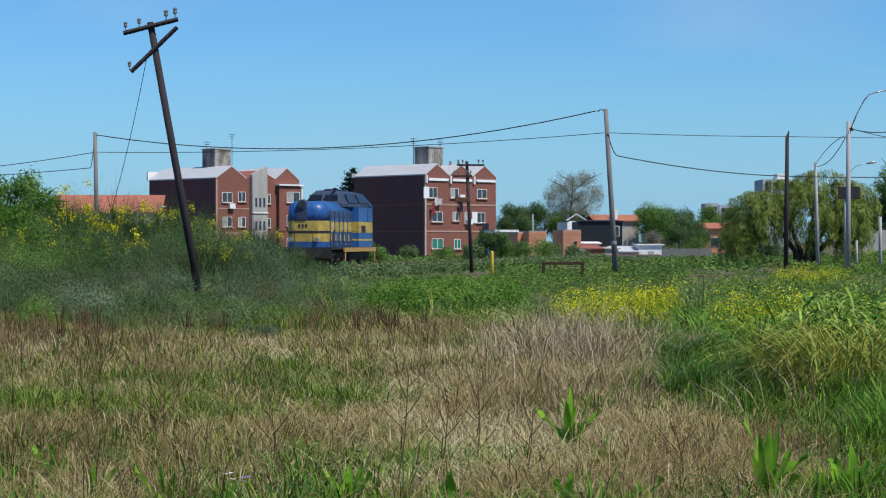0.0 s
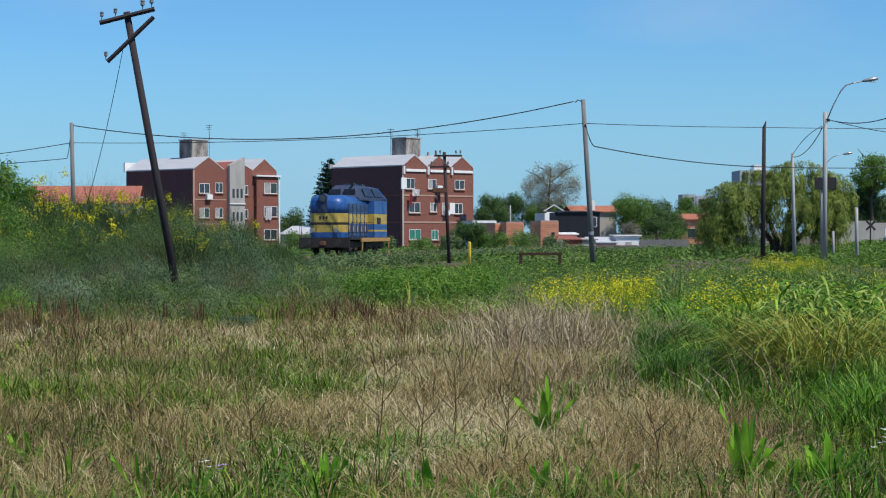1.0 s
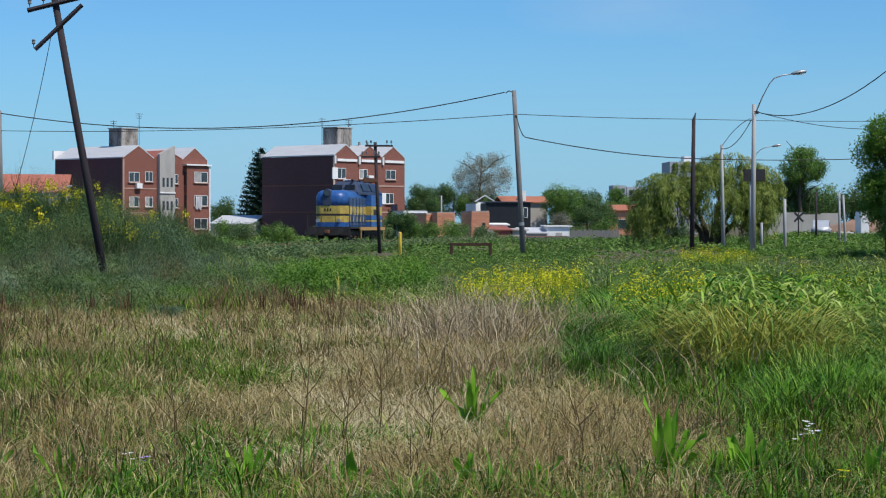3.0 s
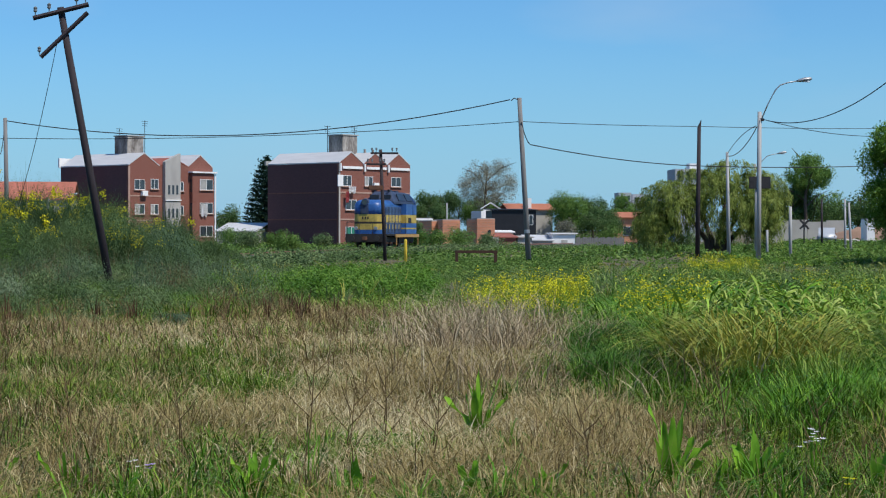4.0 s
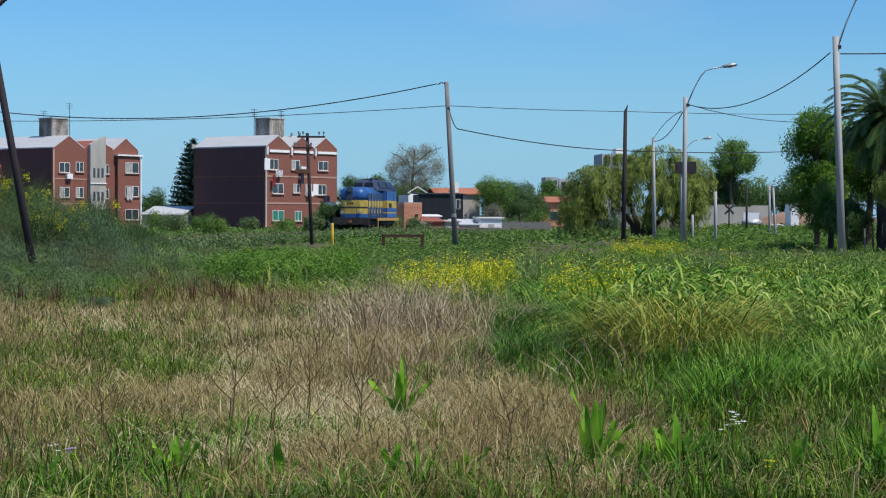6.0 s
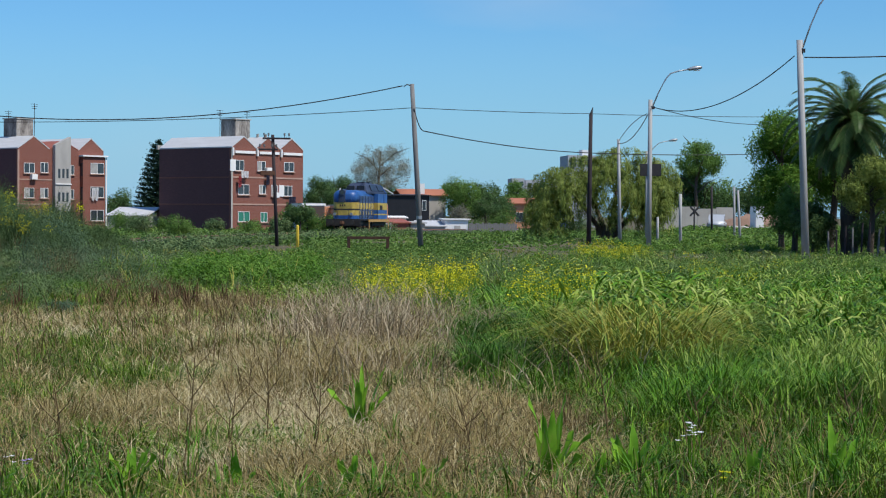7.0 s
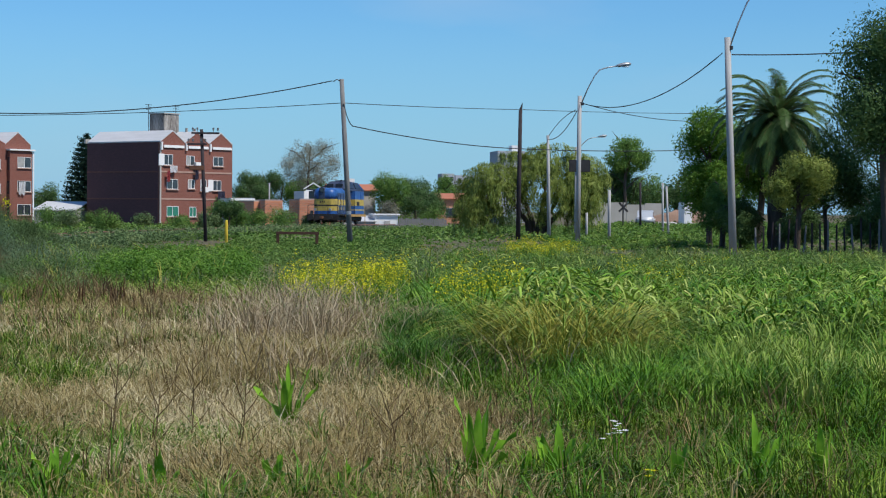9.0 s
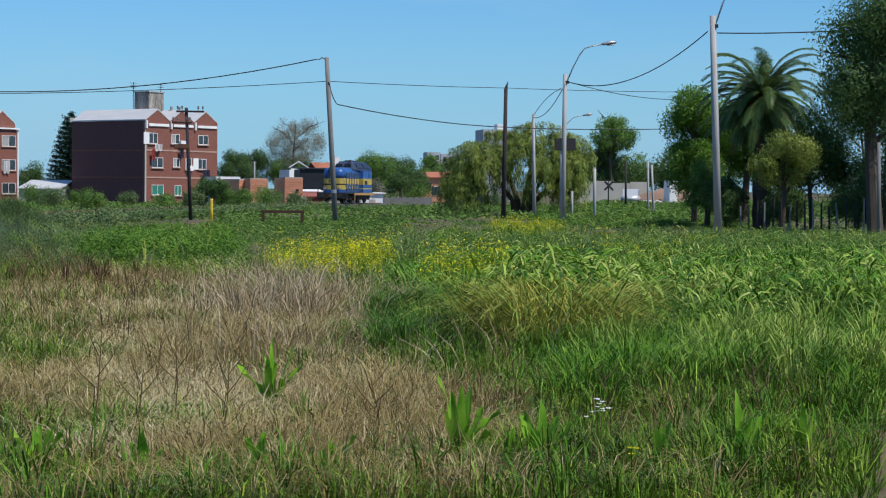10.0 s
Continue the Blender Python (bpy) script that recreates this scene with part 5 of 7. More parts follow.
def drooping_tree(m):
    """A broad tree with hanging tresses of leaves."""
    t = thing("pepper_tree", m, "broad yellow-green tree with hanging tresses of leaves", "tree")
    bm = bmesh.new()
    for k, (x, y, z) in enumerate(((-2.2, 0, 3.2), (-0.9, 0.6, 4.0), (0.6, -0.3, 4.4), (1.9, 0.4, 3.8), (3.2, 0, 3.0))):
        tube(bm, [(0.2 * k - 0.4, 0, -0.3), (0.3 * x, 0.2 * y, 1.2), (0.75 * x, y, 2.5), (x, y, z)], [0.24, 0.19, 0.13, 0.05], 8)
    part("trunk", bm, BARK, t)
    r = np.random.default_rng(21)
    pts, outs = [], []
    domes = [(-3.1, 0, 3.6, 2.3), (-1.2, 0.5, 4.5, 2.2), (1.0, -0.2, 5.0, 2.3), (2.9, 0.3, 4.4, 2.1), (3.6, 0.2, 3.9, 1.1), (-4.3, -0.4, 2.4, 1.3), (0.2, -1.2, 4.0, 2.2), (-2.2, -1.3, 3.0, 2.0), (2.6, -1.2, 3.3, 1.8), (-3.9, -0.8, 1.8, 1.3), (1.4, -1.8, 2.6, 1.5), (2.9, -0.9, 2.5, 1.2)]
    for _ in range(620):
        x, y, z, q = domes[r.integers(len(domes))]
        a, e = r.uniform(0, 6.28), r.uniform(0.0, 1.35)
        p = np.array([x + math.cos(a) * math.cos(e) * q, y + math.sin(a) * math.cos(e) * q, z + math.sin(e) * q * 0.72])
        ln = r.uniform(0.8, 2.6)
        n = 84
        u = r.uniform(0, 1, n)
        w = 0.05 + 0.11 * np.sin(np.pi * np.clip(u * 0.8 + 0.15, 0, 1))
        out = 0.25 * u[:, None] * np.array([math.cos(a), math.sin(a), 0])[None]
        c = p + out + np.stack([r.normal(0, 1, n) * w, r.normal(0, 1, n) * w, -u * ln + 0.15 * np.sin(u * 3)], 1)
        pts.append(c)
        outs.append(np.tile([math.cos(a) * math.cos(e), math.sin(a) * math.cos(e), 0.25 + math.sin(e)], (n, 1)))
    pts, outs = np.concatenate(pts), np.concatenate(outs)
    keep = pts[:, 2] > 0.3
    part_mesh("crown", leaves(pts[keep], 0.32, LEAF_WILLOW, "crown", aspect=0.2, out=outs[keep], spread=0.7, lift=-1.2), t)


def palm(m, h=5.2):
    """A stout date palm: ringed trunk, arching feathered fronds, a skirt of older ones."""
    t = thing("date_palm", m, "stout date palm with a dense crown of arching feathered fronds", "palm tree")
    bm = bmesh.new()
    tube(bm, [(0, 0, -0.2)] + [(0, 0, z) for z in np.linspace(0.3, h, 12)], [0.5] + [0.42 + 0.05 * (k % 2) for k in range(11)] + [0.55], 12)
    part("trunk", bm, BARK, t)
    r = np.random.default_rng(5)
    for k in range(96):
        a = k * 2.39996
        el = math.radians(84 - 128 * (k / 95) ** 0.9)
        L = r.uniform(3.2, 4.1) * (1.0 if el > -0.2 else 0.85)
        pts = []
        p = np.array([0, 0, h + 0.1])
        e = el
        ns = 16
        for i in range(ns + 1):
            pts.append(p.copy())
            e -= (0.05 + 0.125 * (i / ns)) * (1.0 if el > 0 else 0.5)
            a += r.uniform(-0.15, 0.15)
            p = p + np.array([math.cos(a) * math.cos(e), math.sin(a) * math.cos(e), math.sin(e)]) * L / ns
        side = np.array([-math.sin(a), math.cos(a), 0])
        V, Q = [], []
        for i in range(1, ns + 1):
            d = pts[i] - pts[i - 1]
            d = d / np.linalg.norm(d)
            nrm = np.cross(side, d)
            for j in range(3):
                o = pts[i - 1] + (pts[i] - pts[i - 1]) * (j / 3)
                ll = 0.5 * math.sin(math.pi * min(1.0, (i + 1.5) / (ns + 3))) ** 0.7
                for sg in (-1, 1):
                    tip = o + (side * sg * 0.8 + d * 0.62 - nrm * 0.0 + np.array([0, 0, -0.28])) * ll * r.uniform(0.85, 1.1)
                    b = len(V)
                    wv = d * 0.028
                    V += [o - wv, o + wv, (o + tip) / 2 + wv + nrm * 0.03, tip, (o + tip) / 2 - wv + nrm * 0.03]
                    Q.append((b, b + 1, b + 2, b + 4))
                    Q.append((b + 4, b + 2, b + 3, b + 3))
        Vn = np.array(V)
        quads = np.array([q for q in Q if q[2] != q[3]])
        tris = np.array([q[:3] for q in Q if q[2] == q[3]])
        fr = part_mesh("frond", mesh_np("frond", Vn, quads, tris, PALM_DRY if el < -0.42 and k % 3 == 0 else PALM_LEAF), t)
        bm = tube(bmesh.new(), [tuple(q) for q in pts[::4]], [0.035, 0.028, 0.02, 0.013, 0.006], 4)
        part("midrib", bm, PALM_DRY, fr)


def araucaria(m, h):
    """A tall conifer with level whorls of branches."""
    t = thing("conifer", m, "tall dark conifer with tiers of level branches", "tree")
    part("trunk", tube(bmesh.new(), [(0, 0, -0.2), (0, 0, h * 0.6), (0, 0, h)], [0.22, 0.14, 0.03], 8), BARK, t)
    pts = []
    for z in np.arange(2.2, h, 0.62):
        R = 3.4 * (1 - (z - 1.5) / (h - 0.6)) ** 0.7 if z < h - 0.6 else 0.3
        for k in range(9):
            a = k * 0.7 + z * 1.7
            n = int(70 * max(R, 0.3))
            u = rng.uniform(0.1, 1, n)
            c = np.stack([np.cos(a) * u * R, np.sin(a) * u * R, z + 0.35 * u ** 2 * R * 0.5 - 0.1 * u], 1)
            pts.append(c + rng.normal(0, 0.15, c.shape))
    part_mesh("crown", leaves(np.concatenate(pts), 0.27, LEAF_PINE, "crown"), t)


def broom(m, h, w, n, flowers, seed):
    """A broom shrub: whippy green twigs with fine leaves, and bunches of yellow flowers at their upper ends."""
    t = thing("broom_shrub", m, "bushy green broom shrub with yellow flowers" if flowers else "bushy green broom shrub without flowers", "shrub", "broom shrubs")
    r = np.random.default_rng(seed)
    a, q = r.uniform(0, 6.28, n), np.sqrt(r.uniform(0, 1, n))
    bx, by = np.cos(a) * q * w * 0.40, np.sin(a) * q * w * 0.40
    lobes = 0.72 + 0.28 * np.sin(a * 3 + seed) * np.cos(a * 2 + q * 5 + seed * 2)
    hh = h * (1.05 - 0.45 * q ** 2) * lobes * r.uniform(0.45, 1.12, n)
    tagged(part_mesh("greenery", blades(bx, by, hh, np.full(n, 0.014), 0.4, 0.35, np.zeros(n), BROOM, "greenery", az=a), t), kind="stuff")
    k = n * 4
    i = r.integers(0, n, k)
    u = r.uniform(0.2, 1.0, k)
    c = np.stack([bx[i] * (1 + 0.45 * u), by[i] * (1 + 0.45 * u), hh[i] * u], 1) + r.normal(0, 0.07, (k, 3))
    c[:, 2] = np.maximum(c[:, 2], 0.02)
    out = np.stack([bx[i] / w, by[i] / w, 0.12 + 0.35 * u * hh[i] / h], 1)
    out /= np.linalg.norm(out, axis=1)[:, None]
    tagged(part_mesh("foliage", leaves(c, 0.055, BROOM, "foliage", aspect=0.28, out=out, spread=0.6, lift=0.8), t), kind="stuff")
    if flowers:
        count = max(4, flowers // 26)
        j = np.argsort(hh)[-n // 2:][r.integers(0, n // 2, count)]
        pt = np.stack([bx[j] * 1.35, by[j] * 1.35, hh[j] * r.uniform(0.4, 1.0, count) ** 0.8], 1)
        f = np.repeat(pt, r.integers(10, 60, count), axis=0)
        f = f + r.normal(0, 1, f.shape) * np.array([0.07, 0.07, 0.085])
        tagged(part_mesh("blossom", leaves(f, 0.062, FLOWER, "blossom", aspect=0.9), t, "bunches of small yellow flowers"), kind="stuff")
    return t


def make_trees():
    drooping_tree(pose(24.5, 130, -0.1))
    palm(pose(28.2, 88, 0), 6.2)
    araucaria(pose(-11.5, 245, 0), 11.1)
    tree(pose(16.3, 240, 0), 11.7, 7.3, 5.4, 4.9, 22000, 0.135, LEAF_GREY, "tall sparse grey-leaved tree with open crown", 3, clumps=90, trunk_r=0.2, clump_r=0.17)
    for k, (x, y, h, rx, mat) in enumerate(((8.9, 252, 6.8, 2.6, LEAF_DARK), (11.4, 254, 7.0, 2.9, LEAF_DARK), (13.8, 256, 7.2, 2.9, LEAF_DARK), (10.2, 248, 5.2, 2.3, LEAF_DARK), (15.8, 250, 6.4, 2.5, LEAF), (18.0, 262, 6.8, 2.8, LEAF_DARK), (20.4, 270, 5.8, 2.4, LEAF_DARK))):
        tree(pose(x, y, 0), h, h * 0.62, rx, h * 0.38, 11000, 0.18, mat, "rounded dark green tree behind brick dwellings", 30 + k, trunk_r=0.15, group="trees behind the dwellings")
    tree(pose(26.8, 238, 0), 7.5, 3.7, 3.3, 3.7, 13000, 0.2, LEAF, "leafy mid-green tree beside a chimney house", 41, trunk_r=0.18)
    tree(pose(31.0, 238, 0), 5.4, 2.5, 2.9, 2.6, 9000, 0.2, LEAF_DARK, "spreading dark tree with drooping limbs", 42)
    tree(pose(28.9, 234, 0), 4.4, 2.1, 2.2, 2.1, 6000, 0.18, LEAF_DARK, "dark shrubby tree before the houses", 44)
    tree(pose(25.0, 228, 0), 3.6, 1.9, 1.9, 1.5, 3500, 0.16, LEAF_GREY, "bare grey-brown thicket in front of houses", 43, category="shrub", name="thicket")
    for k, (x, y, h, rx) in enumerate(((30, 280, 7.5, 3.0), (35, 285, 7.2, 3.2), (40, 290, 7.8, 3.2), (46, 300, 8.2, 3.4), (50.0, 236, 6.0, 2.4), (55.6, 232, 7.4, 3.4), (59.0, 238, 7.2, 3.4), (62, 234, 7.6, 3.4), (67, 240, 8.6, 3.4), (72, 240, 8.8, 4.0), (79, 246, 9.0, 4.2),
                                    (-9.5, 300, 5.2, 3.2), (-14, 310, 5.2, 3.2), (-20, 300, 5.4, 3.2), (2.5, 300, 6.0, 3.2), (-5, 310, 5.0, 3.0), (-55, 240, 7, 4), (-62, 235, 7.5, 4.2), (-49, 250, 6.5, 3.6), (24, 300, 6.4, 3.0))):
        tree(pose(x, y, 0), h, h * 0.55, rx, h * 0.45, 5200, 0.30, LEAF_DARK if k % 2 else LEAF, "distant rounded green tree on the skyline", 60 + k, trunk_r=0.2, group="distant trees")
    tree(pose(54.4, 230, 0), 12.0, 8.6, 4.4, 3.0, 9500, 0.26, LEAF, "tall tree with an airy flat crown over bare limbs", 90, trunk_r=0.25, clumps=46, shell=0.1, clump_r=0.2)
    tree(pose(53.0, 231, 0), 7.5, 4.6, 2.8, 3.2, 9000, 0.28, LEAF_DARK, "dark mid-height tree below an airy crown", 91, trunk_r=0.2)
    tree(pose(26.9, 95, 0), 7.6, 4.3, 2.1, 3.3, 24000, 0.15, BUSHY, "bright green broad-leaved tree beside the palm", 92, spread=1.6, clumps=26, clump_r=0.38)
    tree(pose(30.0, 97, 0), 8.0, 4.8, 3.0, 3.2, 24000, 0.16, BUSHY, "large green broad-leaved tree behind the palm", 93, spread=1.6, trunk_r=0.22, clumps=20)
    tree(pose(26.7, 92, 0), 4.0, 2.0, 1.5, 2.0, 12000, 0.13, LEAF, "dark dense bush beneath the trees", 94, name="bush", category="bush")
    tree(pose(27.2, 82, 0), 4.6, 3.0, 1.9, 1.35, 16000, 0.12, LEAF_WILLOW, "rounded fine-leaved olive green small tree", 95, clumps=18, clump_r=0.36)
    tree(pose(24.7, 64, 0), 9.6, 6.2, 2.6, 3.3, 30000, 0.13, LEAF_DARK, "tall dark broad-leaved tree at the plot's edge", 96, trunk_r=0.3, clumps=24, shell=0.2)
    tree(pose(33.8, 76, 0), 12.5, 7.5, 3.8, 4.6, 30000, 0.2, LEAF_DARK, "tall dark broad-leaved tree deep in the plot", 97, trunk_r=0.3, clumps=22, shell=0.2)
    # Added tree, mostly out of view, that casts shade over fence and undergrowth.
    tree(pose(33.4, 83, 0), 11.5, 7.4, 3.6, 4.2, 24000, 0.18, LEAF_DARK, "tall dark tree added behind the fence for its shade", 99, trunk_r=0.28, clumps=22)
    tree(pose(30.0, 86, 0), 5.6, 3.2, 2.5, 2.6, 16000, 0.15, LEAF_DARK, "green shrubby tree below the palm", 98, trunk_r=0.12)
    # Undergrowth takes the darker leaf colour to stand for deep shade.
    for k, (x, y, h, rx) in enumerate(((26.4, 88, 2.6, 1.3), (28.2, 84, 2.4, 1.4), (30.2, 80.5, 2.8, 1.6), (32.5, 78, 3.0, 1.8), (34.5, 73, 4.0, 2.4), (33.0, 88, 7.0, 2.8), (37, 80, 7.0, 4.0), (32.4, 83, 5.6, 2.2), (35.2, 84, 7.5, 2.6))):
        tree(pose(x, y, 0), h, h * 0.5, rx, h * 0.5, 8000, 0.12, LEAF_DARK, "shaded green undergrowth bush at the fence", 110 + k, name="bush", category="bush", trunk_r=0.08)
    # rough stake fence under the trees
    f = thing("stake_fence", Matrix(), "rough grey timber stake fence in deep shade", "fence")
    for k in range(26):
        x, y = 25.2 + 0.28 * k, 81.5 - 0.42 * k * 0.6
        h = 1.15 + 0.5 * rng.uniform(0, 1)
        # Two stakes in three use the darker timber in place of shade.
        part("stake", tube(bmesh.new(), [(x, y, -0.1), (x + rng.normal(0, 0.05), y, h)], [0.05, 0.04], 6), BARE_TIMBER if k % 3 else GREY_TIMBER, f)
    # bushes near the engine's line, the dwellings and the wall
    for k, (x, y, h, rx) in enumerate(((3.3, 150, 2.6, 1.4), (4.6, 152, 2.2, 1.3), (2.2, 148, 1.6, 1.2), (6.4, 160, 2.0, 1.6), (8.9, 165, 1.9, 1.8), (11.8, 170, 1.3, 1.4), (-7.5, 185, 1.6, 1.8), (-11.5, 182, 1.9, 1.9), (-3.5, 190, 1.3, 1.4), (-5.4, 150, 1.3, 1.3), (0.0, 160, 1.2, 1.3), (-9, 160, 1.6, 1.6),
                                    (27.2, 205, 2.2, 2.4), (30.4, 200, 2.6, 2.2), (34, 196, 1.7, 2.0), (23.5, 200, 1.4, 1.6), (44.2, 176, 2.9, 1.3), (42.3, 178, 2.6, 1.2))):
        tree(pose(x, y, 0), h, h * 0.5, rx, h * 0.5, 3000, 0.15, (WEED, LEAF, SAGE)[k % 3], "low green scrub bush on waste ground", 140 + k, name="bush", category="bush", trunk_r=0.06, group="scrub bushes")
    tree(pose(3.9, 149, 0), 2.5, 1.9, 1.2, 0.6, 2500, 0.3, LEAF_DARK, "arching dark palm-like bush", 170, name="bush", category="bush", trunk_r=0.08, aspect=0.2)
    # the bank of broom
    spots = [(-16.6, 62, 2.3, 2.6, 700), (-14.9, 60, 2.2, 2.4, 450), (-13.4, 63, 2.3, 2.4, 900), (-11.9, 61, 2.35, 2.4, 1100), (-10.6, 62.5, 2.55, 2.2, 800), (-9.3, 61, 2.3, 2.2, 600), (-8.2, 62, 2.3, 2.0, 500), (-7.0, 60, 1.95, 2.0, 420),
             (-5.9, 61, 1.9, 1.8, 160), (-17.6, 67, 2.8, 3.0, 300), (-6.3, 64, 2.1, 2.0, 350), (-4.9, 63, 1.5, 1.6, 0), (-12.4, 66, 2.8, 2.6, 800), (-9.8, 57, 1.7, 2.2, 450), (-13.6, 57, 1.9, 2.4, 600), (-6.8, 56, 1.55, 1.8, 450), (-4.5, 66, 1.05, 1.6, 0), (-3.3, 69, 0.6, 1.6, 0), (-2.2, 72, 0.6, 1.5, 0), (-5.6, 70, 1.2, 1.8, 0), (-8.9, 66, 2.5, 2.2, 700), (-10.9, 58, 1.8, 2.0, 300), (-15.6, 56, 1.8, 2.2, 300)]
    for k, (x, y, h) in enumerate(((-15.3, 69, 3.5), (-16.8, 70, 3.7), (-18.4, 71, 3.9), (-14.0, 66, 2.3), (-15.9, 64, 2.1), (-13.2, 60, 1.6))):
        tree(pose(x, y, float(hill(x, y))), h, h * 0.55, 1.25, h * 0.46, 7000, 0.11, BUSHY, "bright green leafy small tree on the bank", 180 + k, spread=1.4, trunk_r=0.1, clumps=20, clump_r=0.4)
    for k, (x, y, h, w, fl) in enumerate(spots):
        broom(pose(x, y, float(hill(x, y)) - 0.05), h, w, 2400, fl, 200 + k)


# ---- the field ----
def field_cover(name, me, label, category="grass"):
    return tagged(new(name, me), label, category, kind="stuff")


def tufts(x, y, each, spread, height, width, lean, bend, mat, name, vary=0.5):
    """Blades that spring from tufts and fan outward; x, y are the tufts' places."""
    n = len(x)
    k = np.repeat(np.arange(n), each)
    q = np.abs(rng.normal(0, 1, len(k)))
    a = rng.uniform(0, 6.28, len(k))
    s = (spread if np.ndim(spread) == 0 else spread[k])
    ox, oy = np.cos(a) * q * s, np.sin(a) * q * s
    h = (height if np.ndim(height) == 0 else height[k]) * rng.uniform(1 - vary, 1.1, len(k)) * np.clip(1.1 - 0.22 * q, 0.4, 1.1)
    w = (width if np.ndim(width) == 0 else width[k]) * np.ones(len(k))
    return blades(x[k] + ox, y[k] + oy, h, w, lean, bend, mat=mat, name=name, az=a + rng.normal(0, 0.7, len(k)))


def mounds(x, y, radius, height, each, size, mat, name, up=1.0, aspect=0.5):
    """Leaves over the upper skins of rounded clumps of weeds."""
    k = np.repeat(np.arange(len(x)), each)
    d = rng.normal(0, 1, (len(k), 3))
    d /= np.linalg.norm(d, axis=1)[:, None]
    d[:, 2] = np.abs(d[:, 2])
    r = rng.uniform(0.45, 1.08, len(k))
    c = np.stack([x[k] + d[:, 0] * radius[k] * r, y[k] + d[:, 1] * radius[k] * r, d[:, 2] * height[k] * r], 1)
    c[:, 2] += hill(c[:, 0], c[:, 1]) + 0.02
    return leaves(c, size, mat, name, up=up, aspect=aspect)


def bushes(x, y, radius, height, each, size, mat, name, aspect=0.3, sub=9, spread=0.8, lift=0.5, foot=0.0):
    """Rounded bushes, each a heap of smaller clumps, with small leaves laid over the clumps' skins."""
    n = len(x)
    u = rng.normal(0, 1, (n, sub, 3))
    u /= np.linalg.norm(u, axis=2)[:, :, None]
    u[:, :, 2] = np.abs(u[:, :, 2])
    u *= (rng.uniform(0.45, 1.0, (n, sub)) ** 0.5)[:, :, None]
    cl = np.empty((n, sub, 3))
    cl[:, :, 0] = x[:, None] + u[:, :, 0] * radius[:, None] * 0.85
    cl[:, :, 1] = y[:, None] + u[:, :, 1] * radius[:, None] * 0.85
    cl[:, :, 2] = u[:, :, 2] * height[:, None] * 0.72
    rad = np.minimum(radius, height * 1.4)[:, None] * rng.uniform(0.28, 0.5, (n, sub))
    k, j = np.repeat(np.arange(n), each), rng.integers(0, sub, n * each)
    d = rng.normal(0, 1, (len(k), 3))
    d /= np.linalg.norm(d, axis=1)[:, None]
    d[:, 2] = np.where(d[:, 2] < -0.3, -d[:, 2], d[:, 2])
    c = cl[k, j] + d * (rad[k, j] * rng.uniform(0.55, 1.12, len(k)))[:, None]
    keep = c[:, 2] > foot
    c, out = c[keep], (d * 0.75 + u[k, j] * 0.45 + np.array([0, 0, 0.15]))[keep]
    c[:, 2] += hill(c[:, 0], c[:, 1])
    return leaves(c, size, mat, name, aspect=aspect, out=out, spread=spread, lift=lift)


def lushness(x, y):
    """0 in the dry meadow, 1 in the green growth."""
    s = x / y
    edge = 0.122 + 0.012 * np.sin(y * 0.9) + 0.075 * np.clip((20 - y) / 6, 0, 1) - 0.035 * np.clip((y - 27) / 10, 0, 1)
    right = (1 - 0.15 * (y < 17)) / (1 + np.exp(-(s - edge) / 0.012))
    near = 0.44 / (1 + np.exp((y - 12.6) / 0.6))
    far = 1 / (1 + np.exp(-(y - 38.5 - 2.6 * np.sin(x * 0.8 + 1.0) - 1.6 * np.sin(x * 2.1)) / 1.6))
    return np.maximum(np.maximum(right, near), far)


def greenness(x, y):
    """Green patches in the dry meadow."""
    g = 0.55 * patchy(x, y, 0.45, 31) * patchy(x, y, 1.4, 32) - 0.10
    for cx, cy, rx, ry in ((-2.0, 21, 1.5, 3.0), (-3.6, 18.5, 1.6, 2.6), (-4.6, 25, 2.2, 3.5), (-0.7, 14.0, 1.0, 1.0), (0.6, 30, 2.0, 2.6), (-2.6, 14.2, 0.9, 1.2)):
        g = g + 0.55 * np.exp(-(((x - cx) / rx) ** 2) - ((y - cy) / ry) ** 2)
    return np.clip(g, 0, 1)


def rise_from_edge(x, y):
    """The green growth climbs back from a wavering front edge."""
    front = 19.3 + 1.6 * np.sin(x * 1.1 + 0.6) + 1.0 * np.sin(x * 2.7) + 3.0 * (x / y < 0.165)
    return np.clip(0.28 + 0.72 * (y - front) / 3.2, 0.2, 1.0)


def chosen(x, y, p):
    keep = rng.uniform(0, 1, len(x)) < p
    return x[keep], y[keep]


